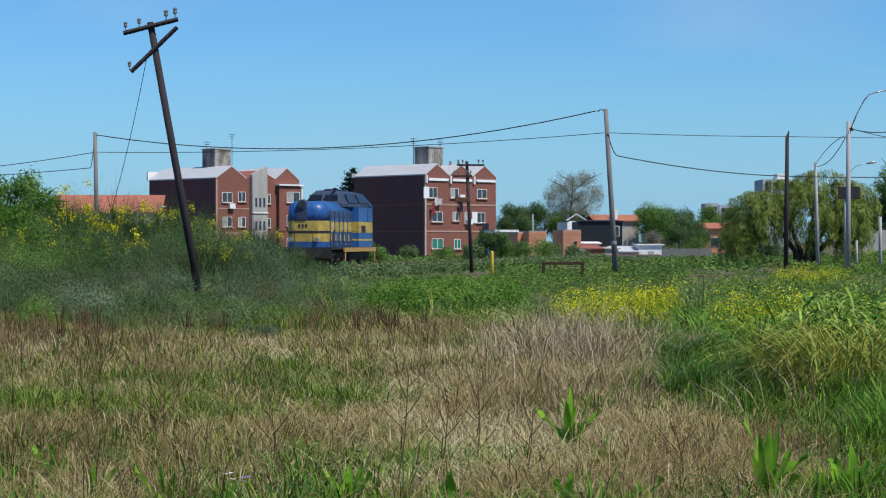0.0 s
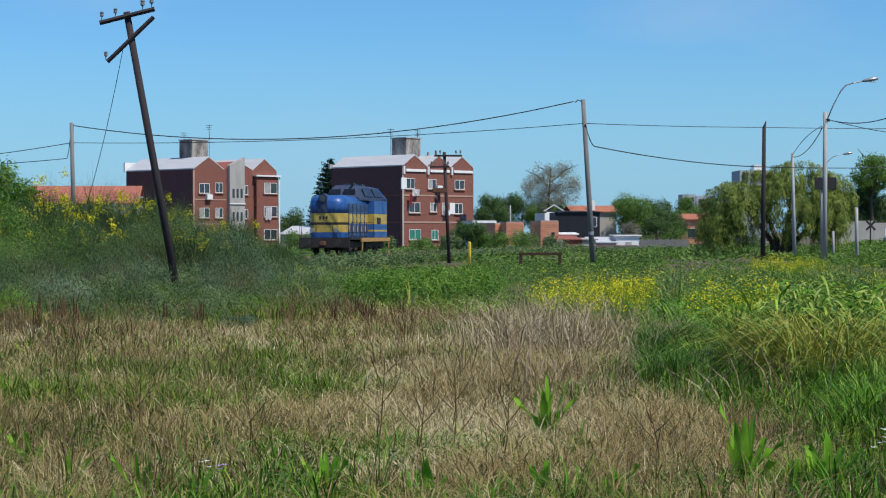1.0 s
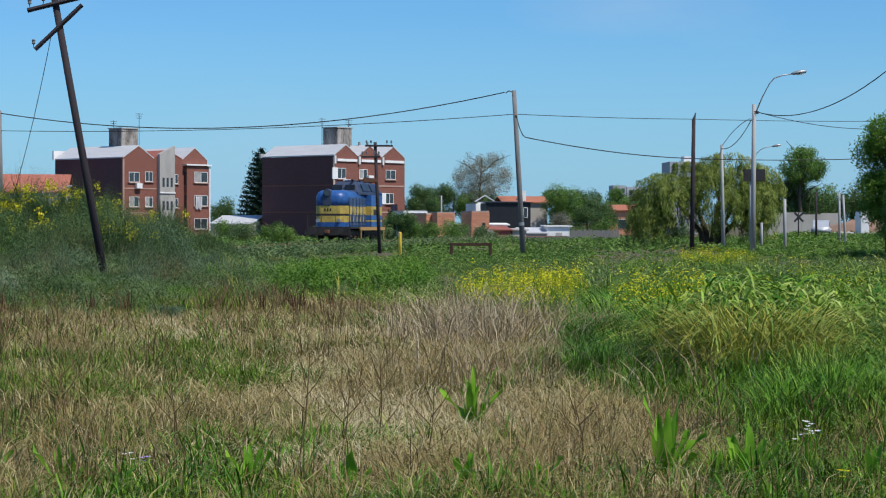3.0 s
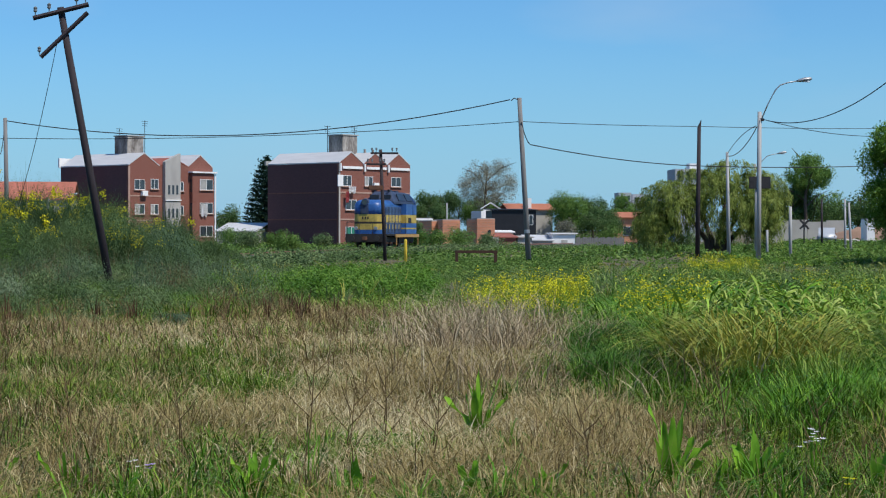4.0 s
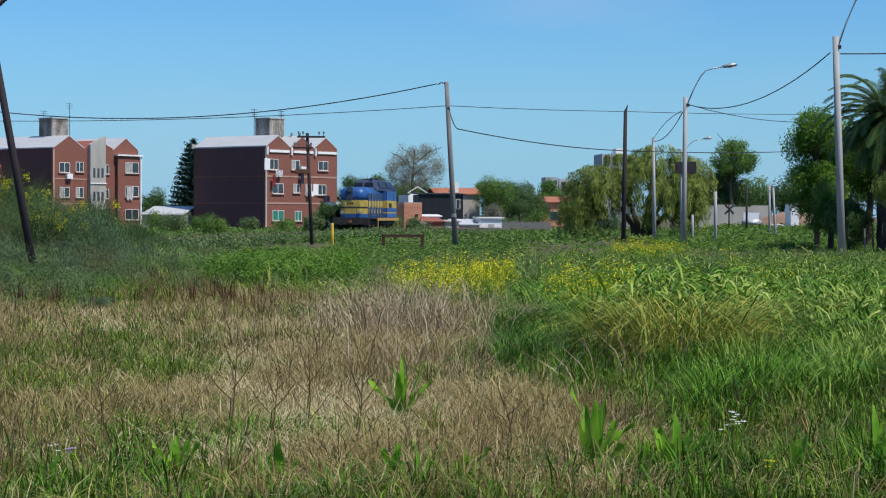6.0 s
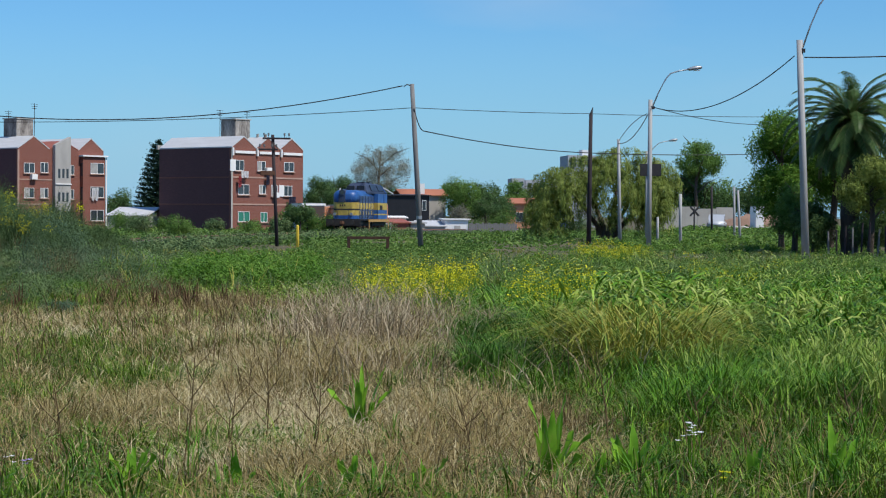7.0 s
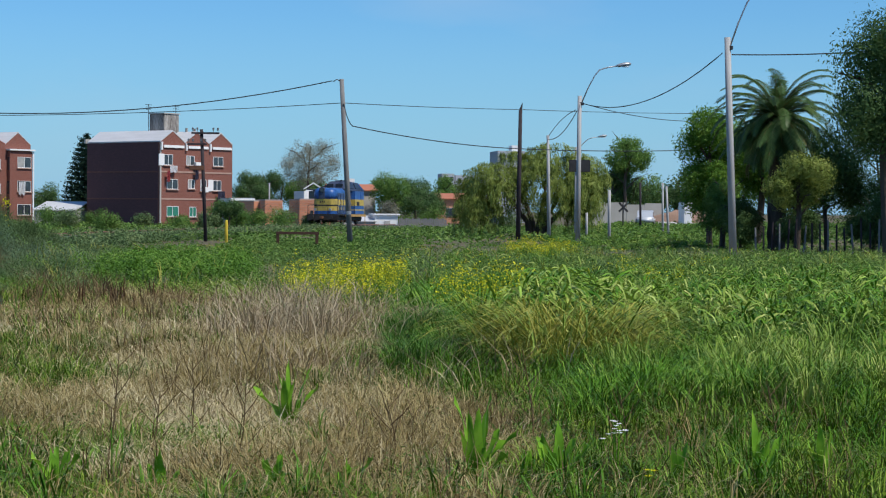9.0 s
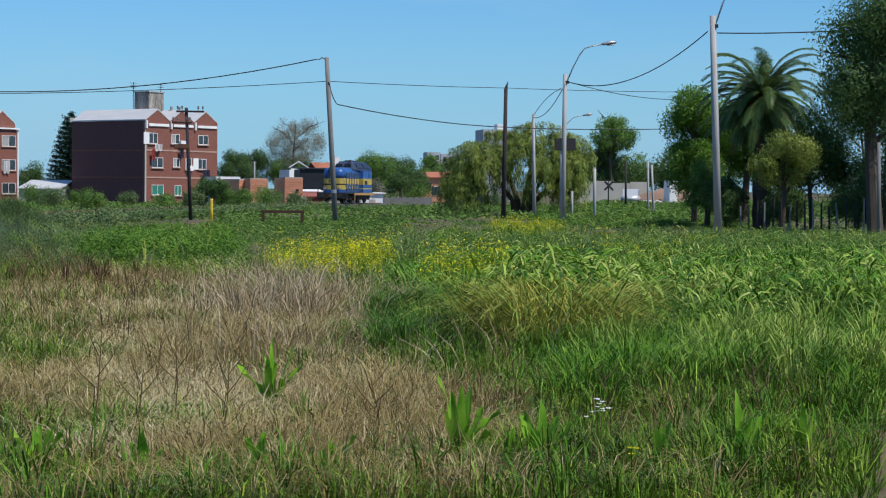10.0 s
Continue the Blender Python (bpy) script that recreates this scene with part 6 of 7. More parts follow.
def make_field():
    S0, S1 = -0.30, 0.44
    # dry meadow, near and further out
    x, y = wedge(17000, S0, 0.34, 10.4, 25)
    x, y = chosen(x, y, (1 - 0.9 * lushness(x, y)) * (1 - 0.75 * greenness(x, y)) * (0.2 + 0.8 * patchy(x, y, 1.2, 4)))
    field_cover("dry_grass", tufts(x, y, 14, 0.08, rng.uniform(0.12, 0.42, len(x)) * (0.6 + 0.7 * patchy(x, y, 1.7, 33)), 0.0075, 1.7, 1.0, DRY, "dry_grass"), "bleached dry meadow grass lying every way")
    x, y = wedge(14000, S0, 0.22, 25, 44)
    x, y = chosen(x, y, (1 - lushness(x, y)) * (1 - 0.7 * greenness(x, y)) * (0.25 + 0.75 * patchy(x, y, 0.8, 5)))
    field_cover("dry_grass", tufts(x, y, 12, 0.12, rng.uniform(0.12, 0.38, len(x)) * (0.6 + 0.7 * patchy(x, y, 1.0, 34)), 0.011, 2.0, 1.0, DRY, "dry_grass"), "bleached dry meadow grass further out")
    x, y = wedge(30000, S0, 0.30, 10.5, 32)
    x, y = chosen(x, y, (1 - 0.92 * lushness(x, y)) * patchy(x, y, 1.5, 35) ** 1.4)
    field_cover("straw", blades(x, y, rng.uniform(0.10, 0.34, len(x)), 0.0045 + 0.00018 * y, 2.6, 0.7, mat=STRAW, name="straw"), "long pale straws lying across the meadow")
    x, y = wedge(4600, S0, 0.22, 11.5, 44)
    x, y = chosen(x, y, (1 - 0.95 * lushness(x, y)) * patchy(x, y, 0.9, 6) ** 2)
    field_cover("brown_stalks", tufts(x, y, 9, 0.12, rng.uniform(0.3, 0.65, len(x)), 0.003 + 0.0003 * y, 0.7, 0.4, BROWN, "brown_stalks"), "thin brown seed stalks in the meadow")
    # green grass under and between
    x, y = wedge(22000, S0, S1, 10.2, 25)
    x, y = chosen(x, y, np.clip(0.10 + greenness(x, y) + lushness(x, y) * 0.85, 0.03, 1))
    lu = np.maximum(lushness(x, y), greenness(x, y))
    field_cover("green_grass", tufts(x, y, 10, 0.08, rng.uniform(0.08, 0.30, len(x)) * (0.8 + 0.6 * lu) * (0.6 + 0.8 * patchy(x, y, 2.0, 36)), 0.0095, 1.3, 1.0, GREEN, "green_grass"), "soft green meadow grass")
    x, y = wedge(14000, S0, S1, 25, 46)
    x, y = chosen(x, y, np.clip(0.10 + greenness(x, y) + lushness(x, y) * 0.8, 0.03, 1))
    field_cover("green_grass", tufts(x, y, 8, 0.12, rng.uniform(0.15, 0.42, len(x)), 0.017, 1.1, 0.8, GREEN, "green_grass"), "soft green grass further out")
    # weeds and stalks among the near grass
    x, y = wedge(700, S0, S1, 10.6, 20)
    x, y = chosen(x, y, 0.12 + 0.88 * lushness(x, y) * patchy(x, y, 1.5, 41))
    field_cover("small_weeds", mounds(x, y, rng.uniform(0.08, 0.22, len(x)), rng.uniform(0.12, 0.42, len(x)), 46, 0.034, WEED, "small_weeds", 0.7, 0.4), "small leafy weeds in the grass", "weeds")
    x, y = wedge(900, 0.10, S1, 11.0, 21)
    x, y = chosen(x, y, patchy(x, y, 1.3, 42))
    field_cover("brown_stalks", tufts(x, y, 7, 0.10, rng.uniform(0.25, 0.55, len(x)), 0.006, 0.8, 0.4, BROWN, "brown_stalks"), "thin brown stalks among green grass")
    x, y = wedge(1500, S0, S1, 10.5, 20.5)
    x, y = chosen(x, y, lushness(x, y) * patchy(x, y, 1.1, 43))
    field_cover("long_grass", arcs(x, y, 16, 0.06, rng.uniform(0.2, 0.42, len(x)), np.full(len(x), 0.010), 0.9, LUSH, "long_grass"), "long green grass arching over")
    # lush growth: fine grass in front, leafy canes and weeds behind a ragged crest
    x, y = wedge(1100, 0.10, S1, 14.0, 40)
    x, y = chosen(x, y, lushness(x, y) * (0.2 + 0.8 * patchy(x, y, 0.9, 9)))
    big = 0.30 + 0.30 * patchy(x, y, 1.0, 19) * np.clip((y - 17) / 4, 0, 1)
    field_cover("tall_grass", tufts(x, y, 40, 0.16, big * rng.uniform(0.7, 1.1, len(x)), 0.007 + 0.0003 * y, 1.3, 1.0, LUSH, "tall_grass"), "fine lush green grass in clumps")
    x, y = wedge(900, 0.215, S1, 15.5, 24)
    x, y = chosen(x, y, 0.3 + 0.7 * patchy(x, y, 1.2, 47))
    field_cover("long_grass", arcs(x, y, 34, 0.14, rng.uniform(0.28, 0.52, len(x)), np.full(len(x), 0.009), 1.25, LUSH, "long_grass"), "bright soft grass bent over on a slope")
    x, y = wedge(1500, 0.12, S1, 18.5, 38)
    x, y = chosen(x, y, lushness(x, y) * (0.1 + 0.9 * patchy(x, y, 1.4, 10)))
    big = (0.35 + 0.55 * patchy(x, y, 0.9, 19)) * rise_from_edge(x, y) * np.clip(1.4 - 0.018 * y, 0.3, 1)
    field_cover("lush_grass", arcs(x, y, 26, 0.18, big, 0.010 + 0.0003 * y, 1.25, LUSH, "lush_grass"), "lush dark green arching grass")
    x, y = wedge(620, 0.150, S1, 20.2, 42)
    x, y = chosen(x, y, np.clip((x / y - 0.15) / 0.03, 0.1, 1) * (0.2 + 0.8 * patchy(x, y, 0.8, 21)))
    big = (0.45 + 0.5 * patchy(x, y, 1.0, 45)) * rise_from_edge(x, y) * np.clip(1.6 - 0.025 * y, 0.35, 1.1)
    field_cover("leafy_weeds", bushes(x, y, rng.uniform(0.3, 0.6, len(x)), big, 330, 0.075, WEED, "leafy_weeds", 0.34, 9, 0.9, 0.2), "leafy green weeds grown together", "weeds")
    x, y = wedge(7000, 0.165, S1, 20.2, 44)
    x, y = chosen(x, y, lushness(x, y) * np.clip((x / y - 0.16) / 0.05, 0.15, 1) * patchy(x, y, 0.8, 44))
    big = (0.45 + 0.62 * patchy(x, y, 1.0, 45)) * np.clip(1.66 - 0.026 * y, 0.3, 1.1) * rise_from_edge(x, y) * rng.uniform(0.7, 1.12, len(x))
    for k, (mat, label) in enumerate(((REED, "pale arching leaves on tall stems"), (LUSH, "deep green arching leaves on tall stems"), (REED_DULL, "yellow-green arching leaves on tall stems"))):
        p = np.where(x / y + rng.normal(0, 0.03, len(x)) > 0.30, 1 + np.arange(len(x)) % 2, np.arange(len(x)) % 3) == k
        field_cover("broad_grass", canes(x[p], y[p], big[p], mat, "broad_grass", 7, 0.34, 0.034), label)
    # a mound of leafy canes that stands out before the rest
    x, y = wedge(1500, 0.174, 0.258, 20.0, 24.5)
    q = np.hypot((x / y - 0.216) / 0.040, (y - 22.6) / 2.2)
    x, y, q = x[q < 1], y[q < 1], q[q < 1]
    big = (1.12 - 0.45 * q * q) * rng.uniform(0.55, 1.1, len(x)) * (0.75 + 0.35 * patchy(x, y, 2.2, 48))
    for k, (mat, label) in enumerate(((REED, "mound of pale arching leaves on tall stems"), (LUSH, "mound of deep green arching leaves on tall stems"), (REED_DULL, "mound of yellow-green arching leaves"))):
        field_cover("broad_grass", canes(x[k::3], y[k::3], big[k::3], mat, "broad_grass", 7, 0.36, 0.036), label)
    field_cover("leafy_weeds", bushes(x[::14], y[::14], np.full(len(x[::14]), 0.45), big[::14] * 0.85, 300, 0.07, WEED, "leafy_weeds", 0.34, 9, 0.9, 0.2), "dark leafy growth within the mound", "weeds")
    # scattered darker tussocks and pale stems on the slope
    x, y = wedge(70, 0.22, S1, 15.5, 21)
    field_cover("tussock", arcs(x, y, 60, 0.10, rng.uniform(0.35, 0.7, len(x)), np.full(len(x), 0.012), 0.9, REED_DULL, "tussock"), "taller tufts of grass on the slope")
    x, y = wedge(34, 0.225, S1, 20.8, 30)
    x, y = chosen(x, y, lushness(x, y))
    field_cover("grass_clump", arcs(x, y, 120, 0.25, rng.uniform(0.5, 0.9, len(x)) * rise_from_edge(x, y), np.full(len(x), 0.018), 1.3, REED, "grass_clump"), "big pale arching clumps of broad grass")
    x, y = wedge(1300, 0.14, S1, 36, 64)
    x, y = chosen(x, y, 0.25 + 0.75 * patchy(x, y, 0.5, 21))
    field_cover("leafy_weeds", bushes(x, y, rng.uniform(0.25, 0.6, len(x)), rng.uniform(0.5, 1.05, len(x)) * np.clip(1.55 - 0.0155 * y, 0.3, 1.0), 150, 0.075, WEED, "leafy_weeds", 0.32, 7, 0.9, 0.3), "green leafy weeds", "weeds")
    x, y = wedge(1300, 0.12, S1, 38, 62)
    x, y = chosen(x, y, patchy(x, y, 0.6, 46))
    field_cover("leafy_weeds", canes(x, y, np.clip(1.58 - 0.0165 * y, 0.3, 1.0) * rng.uniform(0.5, 1.1, len(x)), REED_DULL, "leafy_weeds", 6, 0.46, 0.05), "leafy stems over weeds", "weeds")
    # leafy weeds of the middle distance
    def gap(x, y):
        """Growth stays low before the barrier and the white sheds."""
        return 1 - 0.42 * np.exp(-(((x / y - 0.062) / 0.024) ** 2)) - 0.3 * np.exp(-(((x / y - 0.104) / 0.016) ** 2))

    looks = ((WEED, 0.115, 0.42, "waist-high leafy green weeds"), (SAGE, 0.10, 0.28, "waist-high grey-green weeds"), (BUSHY, 0.13, 0.40, "waist-high bushy pale green weeds"))
    x, y = wedge(1150, -0.08, S1, 39, 64)
    x, y = chosen(x, y, np.clip((x / y + 0.075) / 0.03, 0, 1) * (0.3 + 0.7 * patchy(x, y, 0.5, 11)))
    kind = np.clip((patchy(x, y, 0.45, 77) * 1.5 + rng.uniform(0, 1.5, len(x))).astype(int), 0, 2)
    h = np.clip(1.62 - 0.0150 * y, 0.2, 1.0) * rng.uniform(0.35, 1.1, len(x)) * (0.55 + 0.6 * patchy(x, y, 0.5, 78)) * gap(x, y)
    r = rng.uniform(0.3, 0.85, len(x))
    for q, (mat, size, thin, label) in enumerate(looks):
        p = kind == q
        field_cover("leafy_weeds", bushes(x[p], y[p], r[p], h[p], 240, size * 0.66, mat, "leafy_weeds", thin * 0.85, 9, 0.6, 0.7), label, "weeds")
    x, y = wedge(1250, -0.2, S1, 60, 108)
    x, y = chosen(x, y, 0.3 + 0.7 * patchy(x, y, 0.25, 13))
    kind = np.clip((patchy(x, y, 0.22, 79) * 1.5 + rng.uniform(0, 1.5, len(x))).astype(int), 0, 2)
    h = np.clip(1.62 - 0.0162 * y, 0.12, 1.0) * rng.uniform(0.4, 1.15, len(x)) * (0.6 + 0.55 * patchy(x, y, 0.3, 80)) * gap(x, y)
    r = rng.uniform(0.5, 1.3, len(x))
    for q, (mat, size, thin, label) in enumerate(looks):
        p = kind == q
        field_cover("leafy_weeds", bushes(x[p], y[p], r[p], h[p], 130, size * 1.05, mat, "leafy_weeds", thin * 0.75, 9, 0.6, 0.9), "low patchy weeds toward the railway", "weeds")
    x, y = wedge(2900, -0.34, 0.42, 104, 215)
    tr = np.abs(x - (-6.35 + (y - 95) * 0.25)) < 2.2
    x, y = x[~tr], y[~tr]
    field_cover("scrub_growth", mounds(x, y, rng.uniform(0.6, 1.8, len(x)), rng.uniform(0.12, 0.6, len(x)) * np.where(np.abs(x / y - 0.104) < 0.014, 0.4, 1.0), 26, 0.28, WEED, "scrub_growth"), "low green growth beside the railway", "weeds")
    x, y = wedge(1700, -0.07, S1, 40, 104)
    x, y = chosen(x, y, patchy(x, y, 0.5, 71))
    h = np.clip(1.64 - 0.0155 * y, 0.12, 0.95) * rng.uniform(0.5, 1.05, len(x)) * gap(x, y)
    field_cover("weed_stems", tufts(x[::2], y[::2], 9, 0.2, h[::2], 0.014 + 0.0002 * y[::2], 0.5, 0.4, SAGE, "weed_stems"), "upright grey-green weed stems", "weeds")
    field_cover("weed_stems", tufts(x[1::2], y[1::2], 9, 0.2, h[1::2], 0.014 + 0.0002 * y[1::2], 0.6, 0.5, STRAW_GREEN, "weed_stems"), "upright yellowing weed stems", "weeds")
    x, y = wedge(900, 0.03, 0.125, 60, 112)
    field_cover("low_weeds", mounds(x, y, rng.uniform(0.4, 0.9, len(x)), rng.uniform(0.08, 0.22, len(x)), 40, 0.15, WEED, "low_weeds", 1.0, 0.4), "low weeds round a rusty barrier", "weeds")
    x, y = wedge(1500, 0.195, 0.33, 90, 172)
    for k, (mat, label) in enumerate(((BUSHY, "light green grassy growth on the slope"), (WEED, "green weeds on the slope"))):
        field_cover("slope_growth", bushes(x[k::2], y[k::2], rng.uniform(0.6, 1.2, len(x[k::2])), rng.uniform(0.12, 0.4, len(x[k::2])), 60, 0.2, mat, "slope_growth", 0.3, 7, 0.6, 0.4), label, "grass")
    # growth along the railway's near side and between its rails
    t = rng.uniform(-3, 11, 900)
    line = np.array([train_at(float(v)) for v in t])
    off = rng.uniform(1.7, 5.0, len(t))
    x, y = line[:, 0] + np.sin(line[:, 2]) * off, line[:, 1] - np.cos(line[:, 2]) * off
    field_cover("trackside_weeds", mounds(x, y, rng.uniform(0.4, 0.9, len(x)), rng.uniform(0.45, 0.8, len(x)) * np.where(x / y > 0.086, 0.5, 1.0), 60, 0.14, SAGE, "trackside_weeds"), "green weeds grown high along the railway", "weeds")
    t = rng.uniform(-3, 14, 2600)
    line = np.array([train_at(float(v)) for v in t])
    off = rng.uniform(-2.6, 2.2, len(t))
    x, y = line[:, 0] + np.sin(line[:, 2]) * off, line[:, 1] - np.cos(line[:, 2]) * off
    field_cover("track_grass", tufts(x, y, 12, 0.2, rng.uniform(0.3, 0.48, len(x)) * np.where(x / y > 0.09, 0.6, 1.0), 0.03, 0.8, 0.8, SAGE, "track_grass"), "grass grown between and beside the rails")
    x, y = wedge(420, -0.05, 0.20, 150, 186)
    x, y = chosen(x, y, (x > -6.9 + (y - 95) * 0.265 + 3.0) * (0.3 + 0.7 * patchy(x, y, 0.3, 51)))
    field_cover("scrub_growth", mounds(x, y, rng.uniform(0.7, 1.6, len(x)), rng.uniform(0.25, 0.75, len(x)) * np.where(x / y > 0.085, 0.3, 1.25), 90, 0.2, WEED, "scrub_growth"), "green scrub before the dwellings", "weeds")
    # grey-green brush at the foot of the bank, low in front and rising behind
    def brush_front(x, y):
        s = x / y
        return 34.0 + 1.6 * np.sin(x * 1.1 + 0.5) + 1.3 * np.sin(x * 2.9) + 7.0 * np.clip((s + 0.115) / 0.035, 0, 1)

    def low_before_pole(x, y, h):
        near = np.exp(-(((x / y + 0.127) / 0.014) ** 2)) * (y < 50.5)
        return np.where(near > 0.15, np.minimum(h, np.maximum(1.60 - 0.0262 * y - hill(x, y), 0.22)), h)

    # fine upright sprays between the bushes
    x, y = wedge(1500, -0.34, -0.04, 33, 62)
    x, y = chosen(x, y, (y > brush_front(x, y) - 0.8) * patchy(x, y, 0.9, 16))
    hh = (0.25 + 0.6 * np.clip((y - brush_front(x, y)) / 13, 0, 1) * np.clip((-0.055 - x / y) / 0.05, 0.2, 1)) * rng.uniform(0.5, 1.15, len(x))
    hh = low_before_pole(x, y, hh)
    field_cover("brush", tufts(x[::2], y[::2], 22, 0.22, hh[::2], 0.010, 0.7, 0.5, BLUE_SAGE, "brush"), "grey-green feathery sprays of brush", "brush")
    field_cover("brush", tufts(x[1::2], y[1::2], 18, 0.22, hh[1::2], 0.010, 0.7, 0.5, BROWN, "brush"), "brownish feathery sprays of brush", "brush")
    x, y = wedge(620, -0.345, -0.045, 36, 66)
    x, y = chosen(x, y, y > brush_front(x, y))
    h = low_before_pole(x, y, rng.uniform(0.2, 0.5, len(x)))
    field_cover("brush", bushes(x, y, rng.uniform(0.5, 0.9, len(x)), h, 150, 0.085, SAGE, "brush", 0.28, 7, 0.45, 0.5), "low green brush covering the bank", "brush")
    x, y = wedge(420, -0.155, -0.095, 42, 60)
    field_cover("brush", tufts(x, y, 20, 0.25, rng.uniform(0.16, 0.34, len(x)), 0.016, 1.2, 0.8, SAGE, "brush"), "short grey-green growth about the leaning pole", "brush")
    # the bushes themselves, in ragged rows
    looks = ((SAGE, "rounded grey-green bush of fine brush"), (BLUE_SAGE, "dusty blue-green feathery bush"), (BROOM, "dark green feathery bush"), (BUSHY, "leafy light green bush"))
    r_ = random.Random(44)
    for d, h0, rad, s1, step in ((34.5, 0.50, 0.75, -0.095, 1.3), (37.5, 0.80, 1.0, -0.088, 1.5), (41.5, 1.10, 1.25, -0.074, 1.7), (46.0, 1.30, 1.4, -0.068, 1.8), (50.5, 1.45, 1.5, -0.066, 2.0), (55.0, 1.55, 1.6, -0.070, 2.1), (59.0, 1.6, 1.6, -0.082, 2.2)):
        x = -0.275 * d
        while x < s1 * d:
            q = rad * r_.uniform(0.65, 1.25)
            bx, by = x + q * 0.5, d + r_.uniform(-1.6, 1.6)
            edge = min(max((s1 - bx / by) / 0.03, 0.35), 1)
            bh = h0 * r_.uniform(0.5, 1.5) * edge
            if by < 50.5 and -0.150 < bx / by < -0.108:
                bh = min(bh, max(1.60 - 0.0262 * by - float(hill(bx, by)), 0.15))
            mat, label = looks[r_.choice((0, 0, 1, 1, 2, 2, 3, 3) if d < 52 else (0, 1, 2, 2))]
            ob = thing("bush", Matrix(), label, "bush", "bushes of the bank")
            tagged(part_mesh("greenery", bushes(np.array([bx]), np.array([by]), np.array([q]), np.array([bh]), int(1700 + 1900 * q * bh), 0.058, mat, "greenery", 0.28, 16, 0.45, 0.7), ob), kind="stuff")
            x += step * r_.uniform(0.55, 1.15) * (q / rad)
    # bright leafy patch, with a yellower low strip before it
    x, y = wedge(150, -0.036, 0.036, 43, 56)
    field_cover("leafy_weeds", bushes(x, y, rng.uniform(0.4, 0.85, len(x)), rng.uniform(0.5, 1.0, len(x)) * np.clip(1.5 - 0.0125 * y, 0.5, 1), 460, 0.085, BUSHY, "leafy_weeds", 0.42, 10, 0.9, 0.0), "bright green patch of leafy weeds", "weeds")
    x, y = wedge(500, -0.022, 0.045, 37.5, 42)
    field_cover("low_weeds", mounds(x, y, rng.uniform(0.15, 0.4, len(x)), rng.uniform(0.15, 0.4, len(x)), 40, 0.07, REED, "low_weeds", 0.8, 0.35), "low yellow-green weeds at the meadow's far edge", "weeds")
    # feathery brown growth between the brush and the green patch
    x, y = wedge(170, -0.080, -0.030, 37, 45)
    x, y = chosen(x, y, patchy(x, y, 0.9, 81))
    field_cover("brown_stalks", tufts(x, y, 10, 0.25, rng.uniform(0.3, 0.7, len(x)), 0.010, 0.7, 0.5, BROWN, "brown_stalks"), "feathery brown stalks beside grey-green brush")


def mustard(s0, s1, d0, d1, n, fl, h):
    """A stand of yellow mustard: green stems and leaves under a haze of small flowers."""
    x, y = wedge(n, s0, s1, d0, d1)
    u, v = (x / y - (s0 + s1) / 2) / (s1 - s0) * 2, (y - (d0 + d1) / 2) / (d1 - d0) * 2
    keep = rng.uniform(0, 1, n) < (0.1 + 0.9 * patchy(x, y, 1.3, 18)) * np.clip(1.6 - 1.3 * (u * u + v * v), 0, 1)
    x, y = x[keep], y[keep]
    hh = h * rng.uniform(0.5, 1.0, len(x)) * (0.75 + 0.35 * patchy(x, y, 0.9, 27))
    field_cover("mustard_stems", blades(x, y, hh, np.full(len(x), 0.010), 0.5, 0.3, mat=BUSHY, name="mustard_stems"), "green stems of wild mustard", "weeds")
    b = rng.integers(0, len(x), len(x) // 14)
    field_cover("mustard_leaves", bushes(x[b], y[b], rng.uniform(0.2, 0.45, len(b)), hh[b] * 0.8, 110, 0.06, BUSHY, "mustard_leaves", 0.35, 6, 0.9, 0.3), "green leaves of wild mustard", "weeds")
    m = rng.integers(0, len(x), fl // 9)
    tops = np.stack([x[m], y[m], hill(x[m], y[m]) + hh[m] * rng.uniform(0.5, 1.02, len(m))], 1)
    c = np.repeat(tops, 9, axis=0)
    c = c + rng.normal(0, 1, c.shape) * np.array([0.055, 0.055, 0.05])
    field_cover("mustard_flowers", leaves(c, 0.034, FLOWER, "mustard_flowers", aspect=0.9, up=1.5), "bunches of small yellow mustard flowers", "flowers")


def dock_plant(x, y, h, n, seed):
    """A dock: a rosette of long creased leaves that rise and arch."""
    t = thing("dock_plant", pose(x, y, float(hill(x, y)) - 0.03), "dock plant with long bright green leaves", "plant", "dock plants")
    r = np.random.default_rng(seed)
    for k in range(n):
        a, L, w = k * 2.4 + r.uniform(-0.6, 0.6), h * r.uniform(0.5, 1.15), 0.050 * r.uniform(0.6, 1.25)
        e = math.radians(r.uniform(70, 102))
        p, V = np.array([0.02 * math.cos(a), 0.02 * math.sin(a), 0.0]), []
        side = np.array([-math.sin(a), math.cos(a), 0])
        for i in range(8):
            u = i / 7
            ww = w * (0.15 + math.sin(math.pi * min(1, u * 0.95 + 0.03)) ** 0.8) * 0.55
            wav = 0.030 * math.sin(i * 2.0 + k * 1.7)
            V += [p - side * ww + np.array([0, 0, 0.02 + wav]), p, p + side * ww + np.array([0, 0, 0.02 - wav])]
            a += r.uniform(-0.15, 0.15)
            p = p + np.array([math.cos(a) * math.cos(e), math.sin(a) * math.cos(e), math.sin(e)]) * L / 7
            e -= r.uniform(-0.08, 0.2)
        q = []
        for i in range(7):
            for j in range(2):
                q.append((i * 3 + j, i * 3 + j + 1, i * 3 + j + 4, i * 3 + j + 3))
        part_mesh("leaf", mesh_np("leaf", np.array(V), np.array(q), None, DOCK), t)


